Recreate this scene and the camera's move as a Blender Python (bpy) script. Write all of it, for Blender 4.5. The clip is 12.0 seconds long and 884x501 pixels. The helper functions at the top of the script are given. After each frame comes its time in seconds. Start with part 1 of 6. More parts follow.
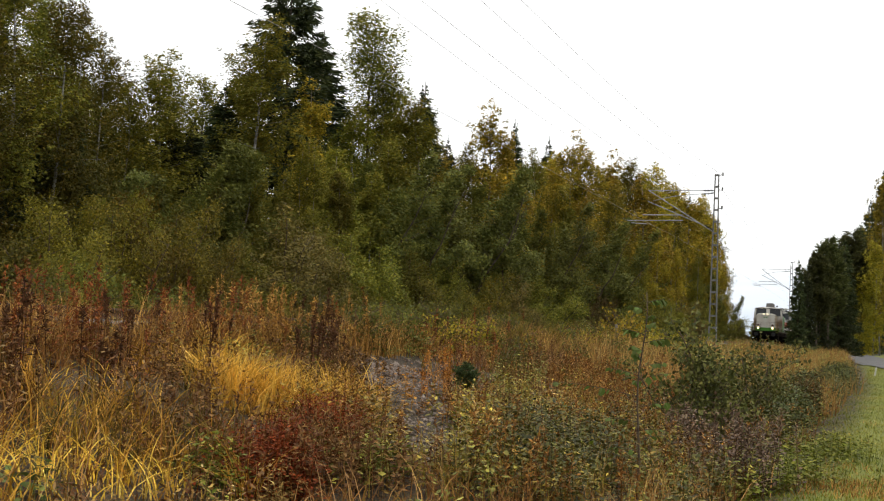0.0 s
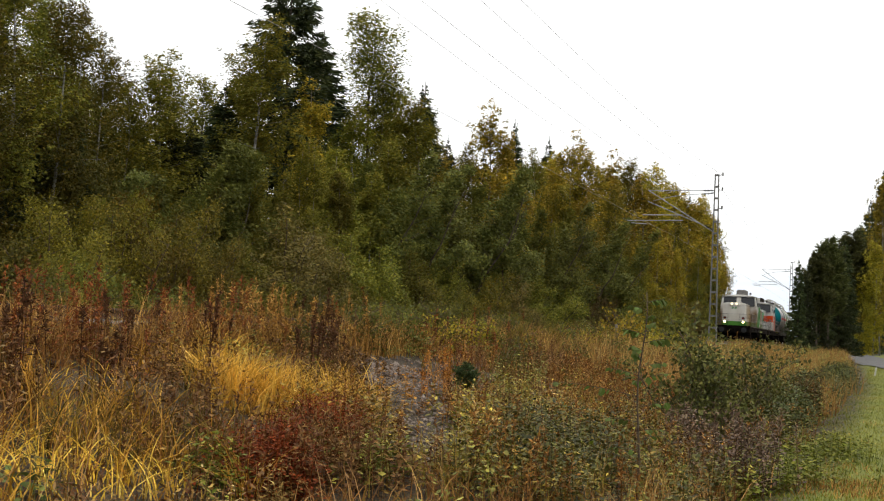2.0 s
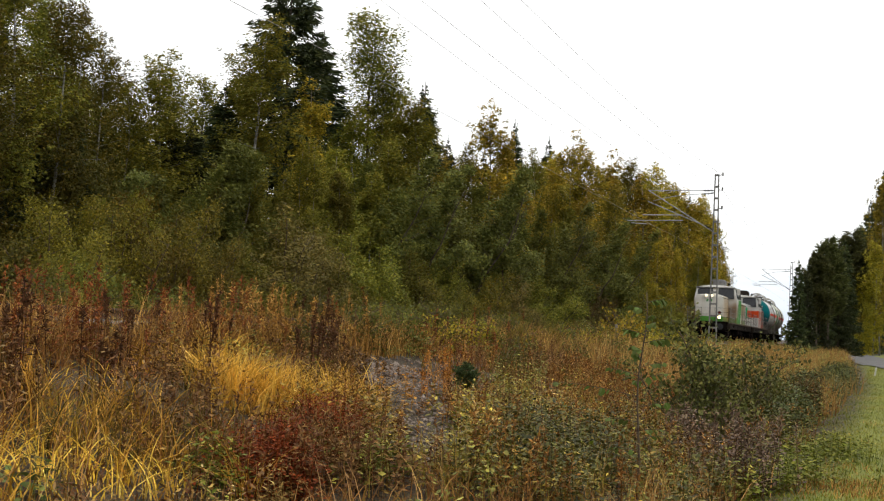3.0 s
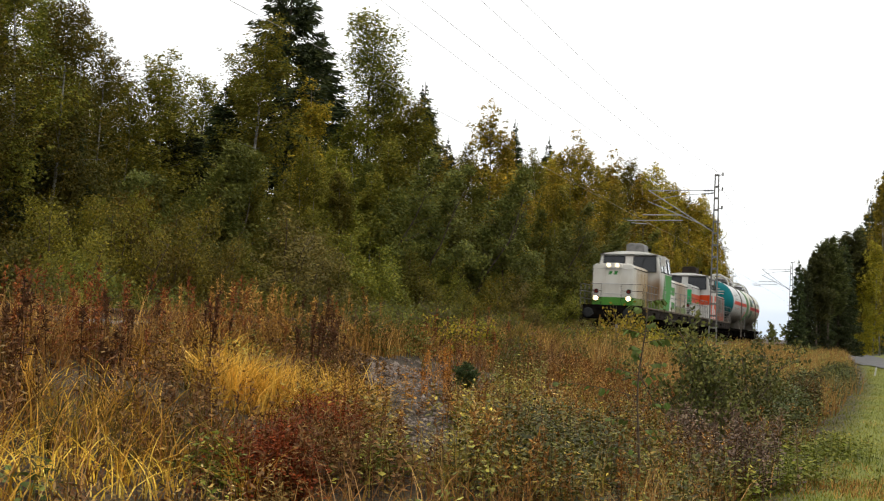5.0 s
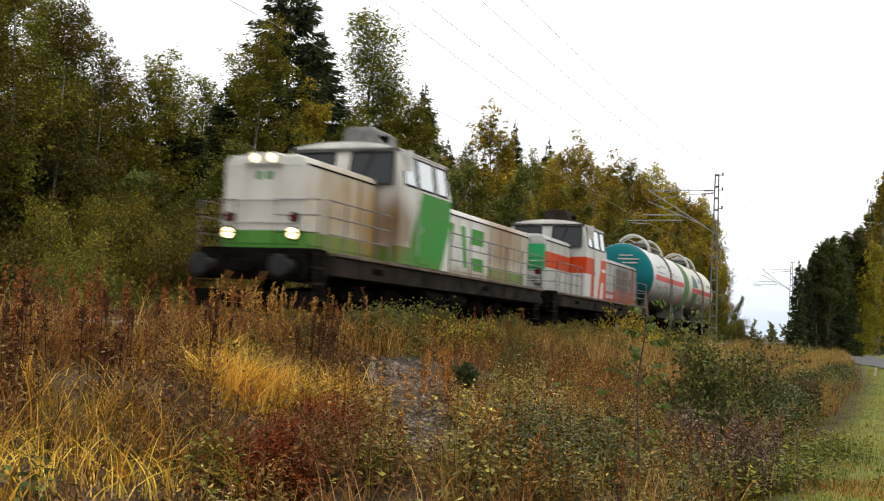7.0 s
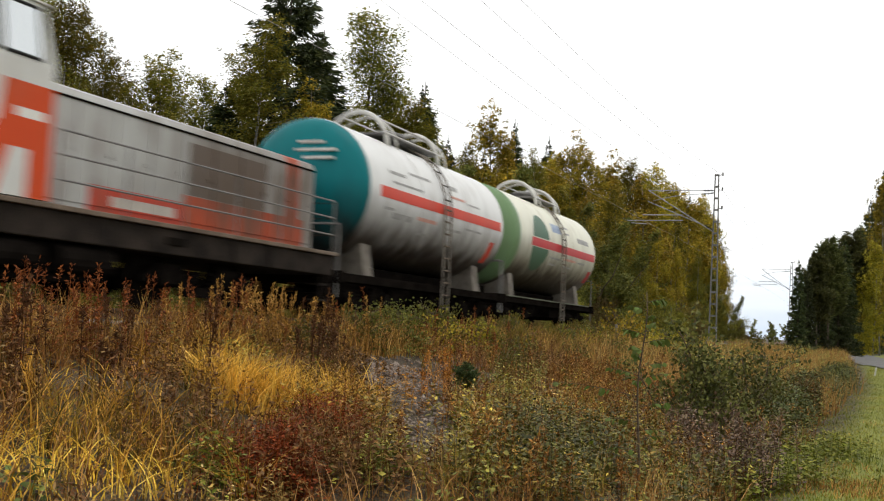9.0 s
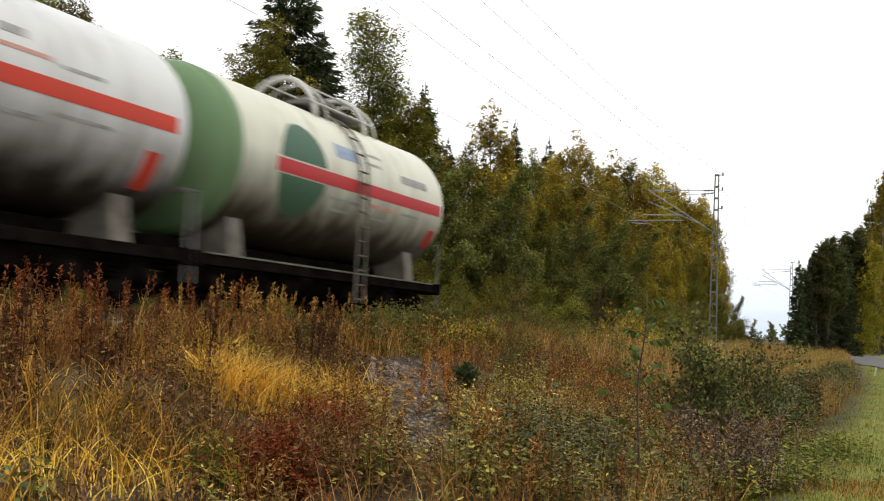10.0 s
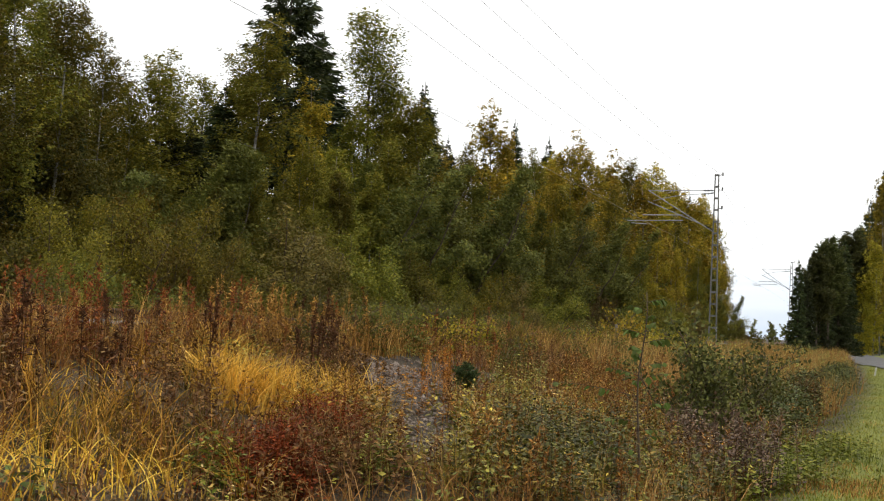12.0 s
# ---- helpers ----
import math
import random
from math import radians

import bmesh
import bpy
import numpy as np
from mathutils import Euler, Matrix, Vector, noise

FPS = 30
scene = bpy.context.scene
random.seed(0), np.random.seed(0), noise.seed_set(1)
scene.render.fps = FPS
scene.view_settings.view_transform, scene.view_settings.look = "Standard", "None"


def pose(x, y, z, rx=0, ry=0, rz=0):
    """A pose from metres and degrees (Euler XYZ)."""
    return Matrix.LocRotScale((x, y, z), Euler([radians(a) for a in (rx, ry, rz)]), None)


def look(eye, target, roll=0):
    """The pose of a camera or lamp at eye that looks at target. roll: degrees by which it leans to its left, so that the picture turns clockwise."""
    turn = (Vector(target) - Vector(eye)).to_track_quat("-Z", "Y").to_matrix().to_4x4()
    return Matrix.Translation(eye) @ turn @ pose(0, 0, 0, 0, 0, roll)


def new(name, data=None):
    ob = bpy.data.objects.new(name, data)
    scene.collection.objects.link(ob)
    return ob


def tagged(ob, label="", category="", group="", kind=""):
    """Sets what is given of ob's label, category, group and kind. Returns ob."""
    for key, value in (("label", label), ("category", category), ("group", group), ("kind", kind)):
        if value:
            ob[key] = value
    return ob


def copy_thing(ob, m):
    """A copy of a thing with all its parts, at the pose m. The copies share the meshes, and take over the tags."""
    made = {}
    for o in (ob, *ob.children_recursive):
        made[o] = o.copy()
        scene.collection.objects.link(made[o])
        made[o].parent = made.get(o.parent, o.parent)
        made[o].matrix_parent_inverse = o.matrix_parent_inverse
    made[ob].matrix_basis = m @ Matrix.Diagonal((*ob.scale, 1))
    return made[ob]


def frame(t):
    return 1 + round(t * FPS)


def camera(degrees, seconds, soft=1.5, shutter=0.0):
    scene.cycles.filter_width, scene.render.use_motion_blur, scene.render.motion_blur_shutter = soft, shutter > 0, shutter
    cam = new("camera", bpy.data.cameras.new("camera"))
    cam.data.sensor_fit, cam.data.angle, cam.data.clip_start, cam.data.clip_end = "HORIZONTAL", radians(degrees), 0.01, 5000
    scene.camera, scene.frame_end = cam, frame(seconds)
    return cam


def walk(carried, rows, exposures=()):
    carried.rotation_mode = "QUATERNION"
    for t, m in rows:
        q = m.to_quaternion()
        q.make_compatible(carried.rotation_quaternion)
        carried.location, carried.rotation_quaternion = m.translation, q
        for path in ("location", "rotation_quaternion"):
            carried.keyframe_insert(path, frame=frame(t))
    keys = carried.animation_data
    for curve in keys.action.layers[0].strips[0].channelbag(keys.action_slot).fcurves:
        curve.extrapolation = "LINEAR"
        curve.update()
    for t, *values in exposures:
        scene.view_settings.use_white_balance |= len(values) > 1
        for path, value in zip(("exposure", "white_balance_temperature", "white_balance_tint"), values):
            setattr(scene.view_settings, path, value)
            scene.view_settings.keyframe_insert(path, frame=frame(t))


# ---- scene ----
# The track runs along +Y at x = 0, rail tops at z = 0. The camera stands beside it, near the verge of a lane.
EYE = (11.458, 0.0, -0.08)
cam = camera(43.88, 12.0, soft=1.2, shutter=0.6)
VIEW = look(EYE, (EYE[0] - 38.468, 92.029, EYE[2] + 7.129), 2.671)
walk(cam, [(0.0, VIEW), (12.0, VIEW)], exposures=[(0.0, 0.0), (12.0, 0.0)])

# ---- light: a closed, bright cloud cover with a weak, wide sun behind it ----
SUN_HIGH, SUN_TURN = radians(76), radians(150)
world = bpy.data.worlds.new("overcast_sky")
scene.world = world
world.use_nodes = True
wn, wl = world.node_tree.nodes, world.node_tree.links
wn.clear()
sky = wn.new("ShaderNodeTexSky")
sky.sky_type, sky.sun_disc, sky.sun_elevation, sky.sun_rotation = "NISHITA", False, SUN_HIGH, SUN_TURN
dim = wn.new("ShaderNodeVectorMath")
dim.operation = "SCALE"
dim.inputs["Scale"].default_value = 0.1
way = wn.new("ShaderNodeTexCoord")
stretch = wn.new("ShaderNodeMapping")
stretch.inputs["Scale"].default_value = (1.5, 1.5, 14.0)
puffs = wn.new("ShaderNodeTexNoise")
puffs.inputs["Scale"].default_value, puffs.inputs["Detail"].default_value = 1.6, 5.0
split = wn.new("ShaderNodeSeparateXYZ")
rise = wn.new("ShaderNodeMapRange")
rise.inputs["From Min"].default_value, rise.inputs["From Max"].default_value = 0.0, 0.16
lift = wn.new("ShaderNodeMath")
lift.operation, lift.use_clamp = "MULTIPLY_ADD", True
lift.inputs[1].default_value = 0.75
cloud = wn.new("ShaderNodeValToRGB")
cloud.color_ramp.elements[0].position, cloud.color_ramp.elements[0].color = 0.42, (0.66, 0.76, 0.88, 1)
cloud.color_ramp.elements[1].position, cloud.color_ramp.elements[1].color = 1.0, (1.16, 1.16, 1.15, 1)
veil = wn.new("ShaderNodeMix")
veil.data_type = "RGBA"
veil.inputs["Factor"].default_value = 0.94
ground_light = wn.new("ShaderNodeBackground")
ground_light.inputs["Strength"].default_value = 1.12
out = wn.new("ShaderNodeOutputWorld")
wl.new(sky.outputs[0], dim.inputs[0])
wl.new(way.outputs["Generated"], stretch.inputs[0])
wl.new(stretch.outputs[0], puffs.inputs["Vector"])
wl.new(way.outputs["Generated"], split.inputs[0])
wl.new(split.outputs["Z"], rise.inputs["Value"])
wl.new(rise.outputs[0], lift.inputs[0])
wl.new(puffs.outputs[0], lift.inputs[2])
wl.new(lift.outputs[0], cloud.inputs[0])
wl.new(dim.outputs[0], veil.inputs["A"])
wl.new(cloud.outputs[0], veil.inputs["B"])
wl.new(veil.outputs["Result"], ground_light.inputs["Color"])
wl.new(ground_light.outputs[0], out.inputs[0])
sun = new("sun", bpy.data.lights.new("sun", "SUN"))
sun.data.energy, sun.data.angle, sun.data.color = 0.8, radians(30), (1.0, 0.95, 0.87)
sun.rotation_euler = (radians(90) - SUN_HIGH, 0, radians(70))


# ---- materials ----
def nodes_of(name):
    m = bpy.data.materials.new(name)
    m.use_nodes = True
    n, l = m.node_tree.nodes, m.node_tree.links
    return m, n, l, n["Principled BSDF"], n["Material Output"]


def ramp_of(n, stops):
    r = n.new("ShaderNodeValToRGB")
    e = r.color_ramp.elements
    while len(e) < len(stops):
        e.new(0.5)
    for k, (at, c) in enumerate(stops):
        e[k].position, e[k].color = at, (*c, 1)
    return r


def noise_of(n, l, scale, detail=4.0, coords="Object", squash=(1, 1, 1)):
    c, mp, t = n.new("ShaderNodeTexCoord"), n.new("ShaderNodeMapping"), n.new("ShaderNodeTexNoise")
    mp.inputs["Scale"].default_value = squash
    t.inputs["Scale"].default_value, t.inputs["Detail"].default_value = scale, detail
    l.new(c.outputs[coords], mp.inputs[0])
    l.new(mp.outputs[0], t.inputs["Vector"])
    return t


def mix_of(n, l, fac, a, b, blend="MIX"):
    m = n.new("ShaderNodeMix")
    m.data_type, m.blend_type = "RGBA", blend
    for sock, v in ((m.inputs["Factor"], fac), (m.inputs["A"], a), (m.inputs["B"], b)):
        if isinstance(v, (int, float)):
            sock.default_value = v
        elif isinstance(v, tuple):
            sock.default_value = (*v, 1)
        else:
            l.new(v, sock)
    return m.outputs["Result"]


def math_of(n, l, op, a, b=0.0, c=None, clamp=False):
    m = n.new("ShaderNodeMath")
    m.operation, m.use_clamp = op, clamp
    for sock, v in zip(m.inputs, (a, b, c)):
        if v is None:
            continue
        if isinstance(v, (int, float)):
            sock.default_value = v
        else:
            l.new(v, sock)
    return m.outputs[0]


def bump_of(n, l, b, height, strength, distance=0.02):
    k = n.new("ShaderNodeBump")
    k.inputs["Strength"].default_value, k.inputs["Distance"].default_value = strength, distance
    l.new(height, k.inputs["Height"])
    l.new(k.outputs[0], b.inputs["Normal"])


def leaf_mat(name, colours, patch=None, patch_scale=0.35, through_light=0.3, rough=0.7, gloss=0.18, spread=0.9):
    """Leaves or blades: a colour of its own for each piece, drifting from patch to patch."""
    m, n, l, b, o = nodes_of(name)
    geo = n.new("ShaderNodeNewGeometry")
    r = ramp_of(n, colours)
    if patch:
        t = noise_of(n, l, patch_scale, 3.0)
        v = math_of(n, l, "MULTIPLY_ADD", t.outputs[0], 1.5, -0.75)
        v = math_of(n, l, "ADD", math_of(n, l, "MULTIPLY", geo.outputs["Random Per Island"], 0.75), math_of(n, l, "MULTIPLY_ADD", v, patch, 0.12))
        l.new(v, r.inputs[0])
    else:
        l.new(geo.outputs["Random Per Island"], r.inputs[0])
    info = n.new("ShaderNodeObjectInfo")
    col = n.new("ShaderNodeHueSaturation")
    l.new(math_of(n, l, "MULTIPLY_ADD", info.outputs["Random"], 0.035, 0.484), col.inputs["Hue"])
    own = math_of(n, l, "FRACT", math_of(n, l, "MULTIPLY", geo.outputs["Random Per Island"], 13.7))
    own = math_of(n, l, "MULTIPLY_ADD", math_of(n, l, "POWER", own, 1.6), spread, 1.0 - spread * 0.4)
    l.new(math_of(n, l, "MULTIPLY", math_of(n, l, "MULTIPLY_ADD", info.outputs["Random"], 0.7, 0.68), own), col.inputs["Value"])
    l.new(r.outputs[0], col.inputs["Color"])
    l.new(col.outputs[0], b.inputs["Base Color"])
    b.inputs["Roughness"].default_value = rough
    b.inputs["Specular IOR Level"].default_value = gloss
    tr, mx = n.new("ShaderNodeBsdfTranslucent"), n.new("ShaderNodeMixShader")
    l.new(col.outputs[0], tr.inputs["Color"])
    mx.inputs[0].default_value = through_light
    l.new(b.outputs[0], mx.inputs[1])
    l.new(tr.outputs[0], mx.inputs[2])
    l.new(mx.outputs[0], o.inputs[0])
    return m


def rough_mat(name, dark, light, scale=8.0, rough=0.8, metal=0.0, bump=0.3, fine=60.0, gloss=0.2):
    """Two-scale mottling between two colours, with relief."""
    m, n, l, b, o = nodes_of(name)
    big, small = noise_of(n, l, scale), noise_of(n, l, fine, 6.0)
    f = math_of(n, l, "ADD", math_of(n, l, "MULTIPLY", big.outputs[0], 0.6), math_of(n, l, "MULTIPLY", small.outputs[0], 0.4))
    r = ramp_of(n, [(0.35, dark), (0.65, light)])
    l.new(f, r.inputs[0])
    l.new(r.outputs[0], b.inputs["Base Color"])
    b.inputs["Roughness"].default_value, b.inputs["Metallic"].default_value = rough, metal
    b.inputs["Specular IOR Level"].default_value = gloss
    if bump:
        bump_of(n, l, b, small.outputs[0], bump)
    return m


def glow_mat(name, colour, strength):
    m, n, l, b, o = nodes_of(name)
    b.inputs["Base Color"].default_value = (*colour, 1)
    b.inputs["Emission Color"].default_value, b.inputs["Emission Strength"].default_value = (*colour, 1), strength
    return m


def livery_mat(name, base, fields, dirt=(0.16, 0.11, 0.07), dirt_amount=0.5, rough=0.45, grime_shade=(), soil=(0.2, 0.14, 0.085)):
    """Vehicle paint. fields: (y0, y1, z0, z1, slant, colour), in the vehicle's own metres; slant moves a field's y with z."""
    m, n, l, b, o = nodes_of(name)
    c, s = n.new("ShaderNodeTexCoord"), n.new("ShaderNodeSeparateXYZ")
    l.new(c.outputs["Object"], s.inputs[0])
    col = base
    for y0, y1, z0, z1, slant, colour in fields:
        y = math_of(n, l, "SUBTRACT", s.outputs["Y"], math_of(n, l, "MULTIPLY", math_of(n, l, "SUBTRACT", s.outputs["Z"], z0), slant))
        inside = math_of(n, l, "LESS_THAN", math_of(n, l, "ABSOLUTE", math_of(n, l, "SUBTRACT", y, (y0 + y1) / 2)), (y1 - y0) / 2)
        level = math_of(n, l, "LESS_THAN", math_of(n, l, "ABSOLUTE", math_of(n, l, "SUBTRACT", s.outputs["Z"], (z0 + z1) / 2)), (z1 - z0) / 2)
        col = mix_of(n, l, math_of(n, l, "MULTIPLY", inside, level), col, colour)
    streak = noise_of(n, l, 2.2, 6.0, squash=(1, 1.6, 0.25))
    spots = noise_of(n, l, 1.1, 8.0)
    f = math_of(n, l, "MULTIPLY", streak.outputs[0], spots.outputs[0])
    f = math_of(n, l, "MULTIPLY_ADD", f, 4.0, -0.85, clamp=True)
    col = mix_of(n, l, math_of(n, l, "MULTIPLY", f, dirt_amount), col, dirt)
    # bands in the soil tone: dirt, and on the tanks also painted underside shade
    for y0, y1, z0, z1, amount in grime_shade:
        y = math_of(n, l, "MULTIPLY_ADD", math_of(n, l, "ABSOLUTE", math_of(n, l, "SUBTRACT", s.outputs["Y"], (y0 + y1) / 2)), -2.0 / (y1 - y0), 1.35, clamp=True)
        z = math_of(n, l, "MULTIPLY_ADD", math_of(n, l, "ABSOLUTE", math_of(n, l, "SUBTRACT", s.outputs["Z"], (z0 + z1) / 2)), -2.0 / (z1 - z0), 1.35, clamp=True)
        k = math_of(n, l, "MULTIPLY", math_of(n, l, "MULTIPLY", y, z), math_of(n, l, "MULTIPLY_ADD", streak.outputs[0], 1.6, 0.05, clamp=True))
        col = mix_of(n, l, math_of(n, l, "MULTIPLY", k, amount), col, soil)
    l.new(col if not isinstance(col, tuple) else mix_of(n, l, 0.0, col, col), b.inputs["Base Color"])
    b.inputs["Roughness"].default_value = rough
    b.inputs["Specular IOR Level"].default_value = 0.15
    bump_of(n, l, b, spots.outputs[0], 0.08)
    return m


WHITE, GREEN, ORANGE = (0.68, 0.67, 0.62), (0.03, 0.25, 0.025), (0.55, 0.06, 0.008)
M_BARK_BIRCH = rough_mat("birch_bark", (0.05, 0.042, 0.036), (0.36, 0.34, 0.3), 3.0, 0.85, bump=0.4, fine=25)
M_BARK = rough_mat("bark", (0.035, 0.026, 0.02), (0.13, 0.1, 0.075), 6.0, 0.9, bump=0.6, fine=40)
M_STEM = rough_mat("stem", (0.05, 0.035, 0.025), (0.14, 0.1, 0.06), 9.0, 0.8, bump=0.2)
M_GRAVEL = rough_mat("gravel", (0.05, 0.036, 0.028), (0.36, 0.29, 0.24), 3.0, 0.9, bump=0.8, fine=35)
M_ROAD = rough_mat("road_surface", (0.09, 0.088, 0.085), (0.17, 0.165, 0.158), 1.5, 0.9, bump=0.3, fine=50)
M_SLEEPER = rough_mat("concrete_sleeper", (0.22, 0.21, 0.2), (0.36, 0.35, 0.33), 5.0, 0.85)
M_RAIL = rough_mat("rail_steel", (0.04, 0.022, 0.015), (0.1, 0.065, 0.045), 12.0, 0.6, 0.3)
M_GALV = rough_mat("galvanised_steel", (0.12, 0.115, 0.11), (0.25, 0.24, 0.225), 5.0, 0.6, 0.2, bump=0.1)
M_WIRE = rough_mat("wire", (0.2, 0.19, 0.18), (0.36, 0.34, 0.32), 5.0, 0.5, 0.3, bump=0)
M_ZINC = rough_mat("bright_zinc", (0.26, 0.26, 0.255), (0.42, 0.41, 0.4), 5.0, 0.5, 0.2, bump=0)
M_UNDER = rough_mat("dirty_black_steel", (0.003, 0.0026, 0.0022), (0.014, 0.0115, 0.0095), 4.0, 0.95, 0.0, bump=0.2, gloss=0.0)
M_BALLAST = rough_mat("sooty_ballast", (0.018, 0.013, 0.01), (0.075, 0.055, 0.042), 3.0, 0.95, bump=0.8, fine=35)
M_SILL = rough_mat("grey_sill_paint", (0.012, 0.0095, 0.008), (0.045, 0.035, 0.028), 2.5, 0.8, 0.0, bump=0.15, gloss=0.05)
M_DECK = rough_mat("dusty_deck", (0.07, 0.048, 0.033), (0.2, 0.15, 0.11), 3.0, 0.7, bump=0.1)
M_SADDLE = rough_mat("dirty_saddle_paint", (0.09, 0.075, 0.06), (0.26, 0.23, 0.19), 2.5, 0.7, bump=0.1)
M_RUBBER = rough_mat("black_rubber", (0.012, 0.012, 0.012), (0.03, 0.03, 0.03), 10.0, 0.7, bump=0.1)
M_CHROME = rough_mat("bare_handrail", (0.36, 0.35, 0.33), (0.6, 0.59, 0.56), 6.0, 0.4, 0.5, bump=0)
M_PAINTWHITE = rough_mat("worn_white_paint", (0.42, 0.4, 0.36), (0.66, 0.65, 0.61), 3.0, 0.5, bump=0.1)
M_HOSE = rough_mat("orange_hose", (0.13, 0.06, 0.012), (0.34, 0.17, 0.025), 9.0, 0.6, bump=0.1)
M_RED = rough_mat("red_lens", (0.1, 0.01, 0.008), (0.2, 0.02, 0.015), 9.0, 0.25, bump=0)
M_LAMP = glow_mat("lit_headlight", (1.0, 0.78, 0.4), 4.0)
M_LAMP_UP = glow_mat("lit_upper_headlight", (1.0, 0.84, 0.55), 1.6)
M_GLASS, gn, gl, gb, go = nodes_of("cab_glass")
gb.inputs["Base Color"].default_value = (0.02, 0.022, 0.025, 1)
gb.inputs["Roughness"].default_value, gb.inputs["Specular IOR Level"].default_value = 0.06, 0.4
gb.inputs["IOR"].default_value = 1.45
# pale part-metal base: the bright sky reflection is put into the glass itself
M_SKYGLASS, gn, gl, gb, go = nodes_of("mirror_side_glass")
gb.inputs["Base Color"].default_value = (0.6, 0.63, 0.64, 1)
gb.inputs["Roughness"].default_value, gb.inputs["Metallic"].default_value = 0.1, 0.75


# ---- building helpers ----
def mesh_np(name, verts, faces, mat, smooth=False):
    """A mesh from an (n, 3) array of points and an (m, k) array of corner numbers."""
    me = bpy.data.meshes.new(name)
    verts, faces = np.asarray(verts, np.float32), np.asarray(faces, np.int32)
    k = faces.shape[1]
    me.vertices.add(len(verts))
    me.vertices.foreach_set("co", verts.ravel())
    me.loops.add(faces.size)
    me.loops.foreach_set("vertex_index", faces.ravel())
    me.polygons.add(len(faces))
    me.polygons.foreach_set("loop_start", np.arange(0, faces.size, k, dtype=np.int32))
    me.polygons.foreach_set("loop_total", np.full(len(faces), k, np.int32))
    if smooth:
        me.polygons.foreach_set("use_smooth", np.ones(len(faces), bool))
    me.update(calc_edges=True)
    me.materials.append(mat)
    return me


def part(name, bm, mat, parent, label="", smooth=False):
    me = bpy.data.meshes.new(name)
    bmesh.ops.recalc_face_normals(bm, faces=bm.faces[:])
    for f in bm.faces:
        f.smooth = smooth
    bm.to_mesh(me)
    bm.free()
    me.materials.append(mat)
    ob = new(name, me)
    ob.parent = parent
    if label:
        ob["label"] = label
    return ob


def thing(name, label, category, group="", kind="", at=None):
    ob = new(name)
    ob.empty_display_size = 0.3
    if at is not None:
        ob.matrix_basis = at
    return tagged(ob, label, category, group, kind)


def box(bm, x0, x1, y0, y1, z0, z1, bevel=0.0):
    vs = [bm.verts.new((x, y, z)) for x in (x0, x1) for y in (y0, y1) for z in (z0, z1)]
    for f in ((0, 1, 3, 2), (4, 6, 7, 5), (0, 4, 5, 1), (2, 3, 7, 6), (0, 2, 6, 4), (1, 5, 7, 3)):
        bm.faces.new([vs[i] for i in f])
    if bevel:
        es = list({e for v in vs for e in v.link_edges})
        bmesh.ops.bevel(bm, geom=es, offset=bevel, segments=2, profile=0.5, affect="EDGES")
    return bm


def tube(bm, pts, r, sides=8, r_end=None):
    """A round bar along a line of points."""
    pts = [Vector(p) for p in pts]
    rings = []
    for i, p in enumerate(pts):
        d = (pts[min(i + 1, len(pts) - 1)] - pts[max(i - 1, 0)]).normalized()
        a = d.cross(Vector((0, 0, 1)) if abs(d.z) < 0.9 else Vector((1, 0, 0))).normalized()
        b = d.cross(a)
        q = r if r_end is None else r + (r_end - r) * i / (len(pts) - 1)
        rings.append([bm.verts.new(p + (a * math.cos(2 * math.pi * k / sides) + b * math.sin(2 * math.pi * k / sides)) * q) for k in range(sides)])
    for u, v in zip(rings, rings[1:]):
        for k in range(sides):
            bm.faces.new((u[k], u[(k + 1) % sides], v[(k + 1) % sides], v[k]))
    bm.faces.new(rings[0][::-1])
    bm.faces.new(rings[-1])
    return bm


def turned(bm, profile, origin, axis="Y", sides=32):
    """A body of revolution: profile of (along, radius)."""
    rings = []
    for a, r in profile:
        ring = []
        for k in range(sides):
            c, s = r * math.cos(2 * math.pi * k / sides), r * math.sin(2 * math.pi * k / sides)
            v = {"Y": (c, a, s), "X": (a, c, s), "Z": (c, s, a)}[axis]
            ring.append(bm.verts.new(Vector(origin) + Vector(v)))
        rings.append(ring)
    for u, v in zip(rings, rings[1:]):
        for k in range(sides):
            bm.faces.new((u[k], u[(k + 1) % sides], v[(k + 1) % sides], v[k]))
    bm.faces.new(rings[0])
    bm.faces.new(rings[-1][::-1])
    return bm


def prism(bm, outline, axis, a0, a1, bevel=0.0):
    """An outline pulled along an axis: (x, z) along Y, (y, z) along X, (x, y) along Z."""
    def at(u, v, a):
        return {"Y": (u, a, v), "X": (a, u, v), "Z": (u, v, a)}[axis]
    lo = [bm.verts.new(at(u, v, a0)) for u, v in outline]
    hi = [bm.verts.new(at(u, v, a1)) for u, v in outline]
    n = len(outline)
    fs = [bm.faces.new(lo), bm.faces.new(hi[::-1])]
    fs += [bm.faces.new((lo[k], hi[k], hi[(k + 1) % n], lo[(k + 1) % n])) for k in range(n)]
    if bevel:
        es = list({e for f in fs[:2] for e in f.edges})
        bmesh.ops.bevel(bm, geom=es, offset=bevel, segments=2, profile=0.5, affect="EDGES")
    return bm


def B():
    return bmesh.new()


# ---- ground, track, lane ----
def bend(y):
    """The line's slow curve to the left: its middle at y."""
    return -0.000108 * y * y if y < 400 else -17.3 - 0.0864 * (y - 400)


def smooth(a, b, t):
    t = min(1.0, max(0.0, (t - a) / (b - a)))
    return t * t * (3 - 2 * t)


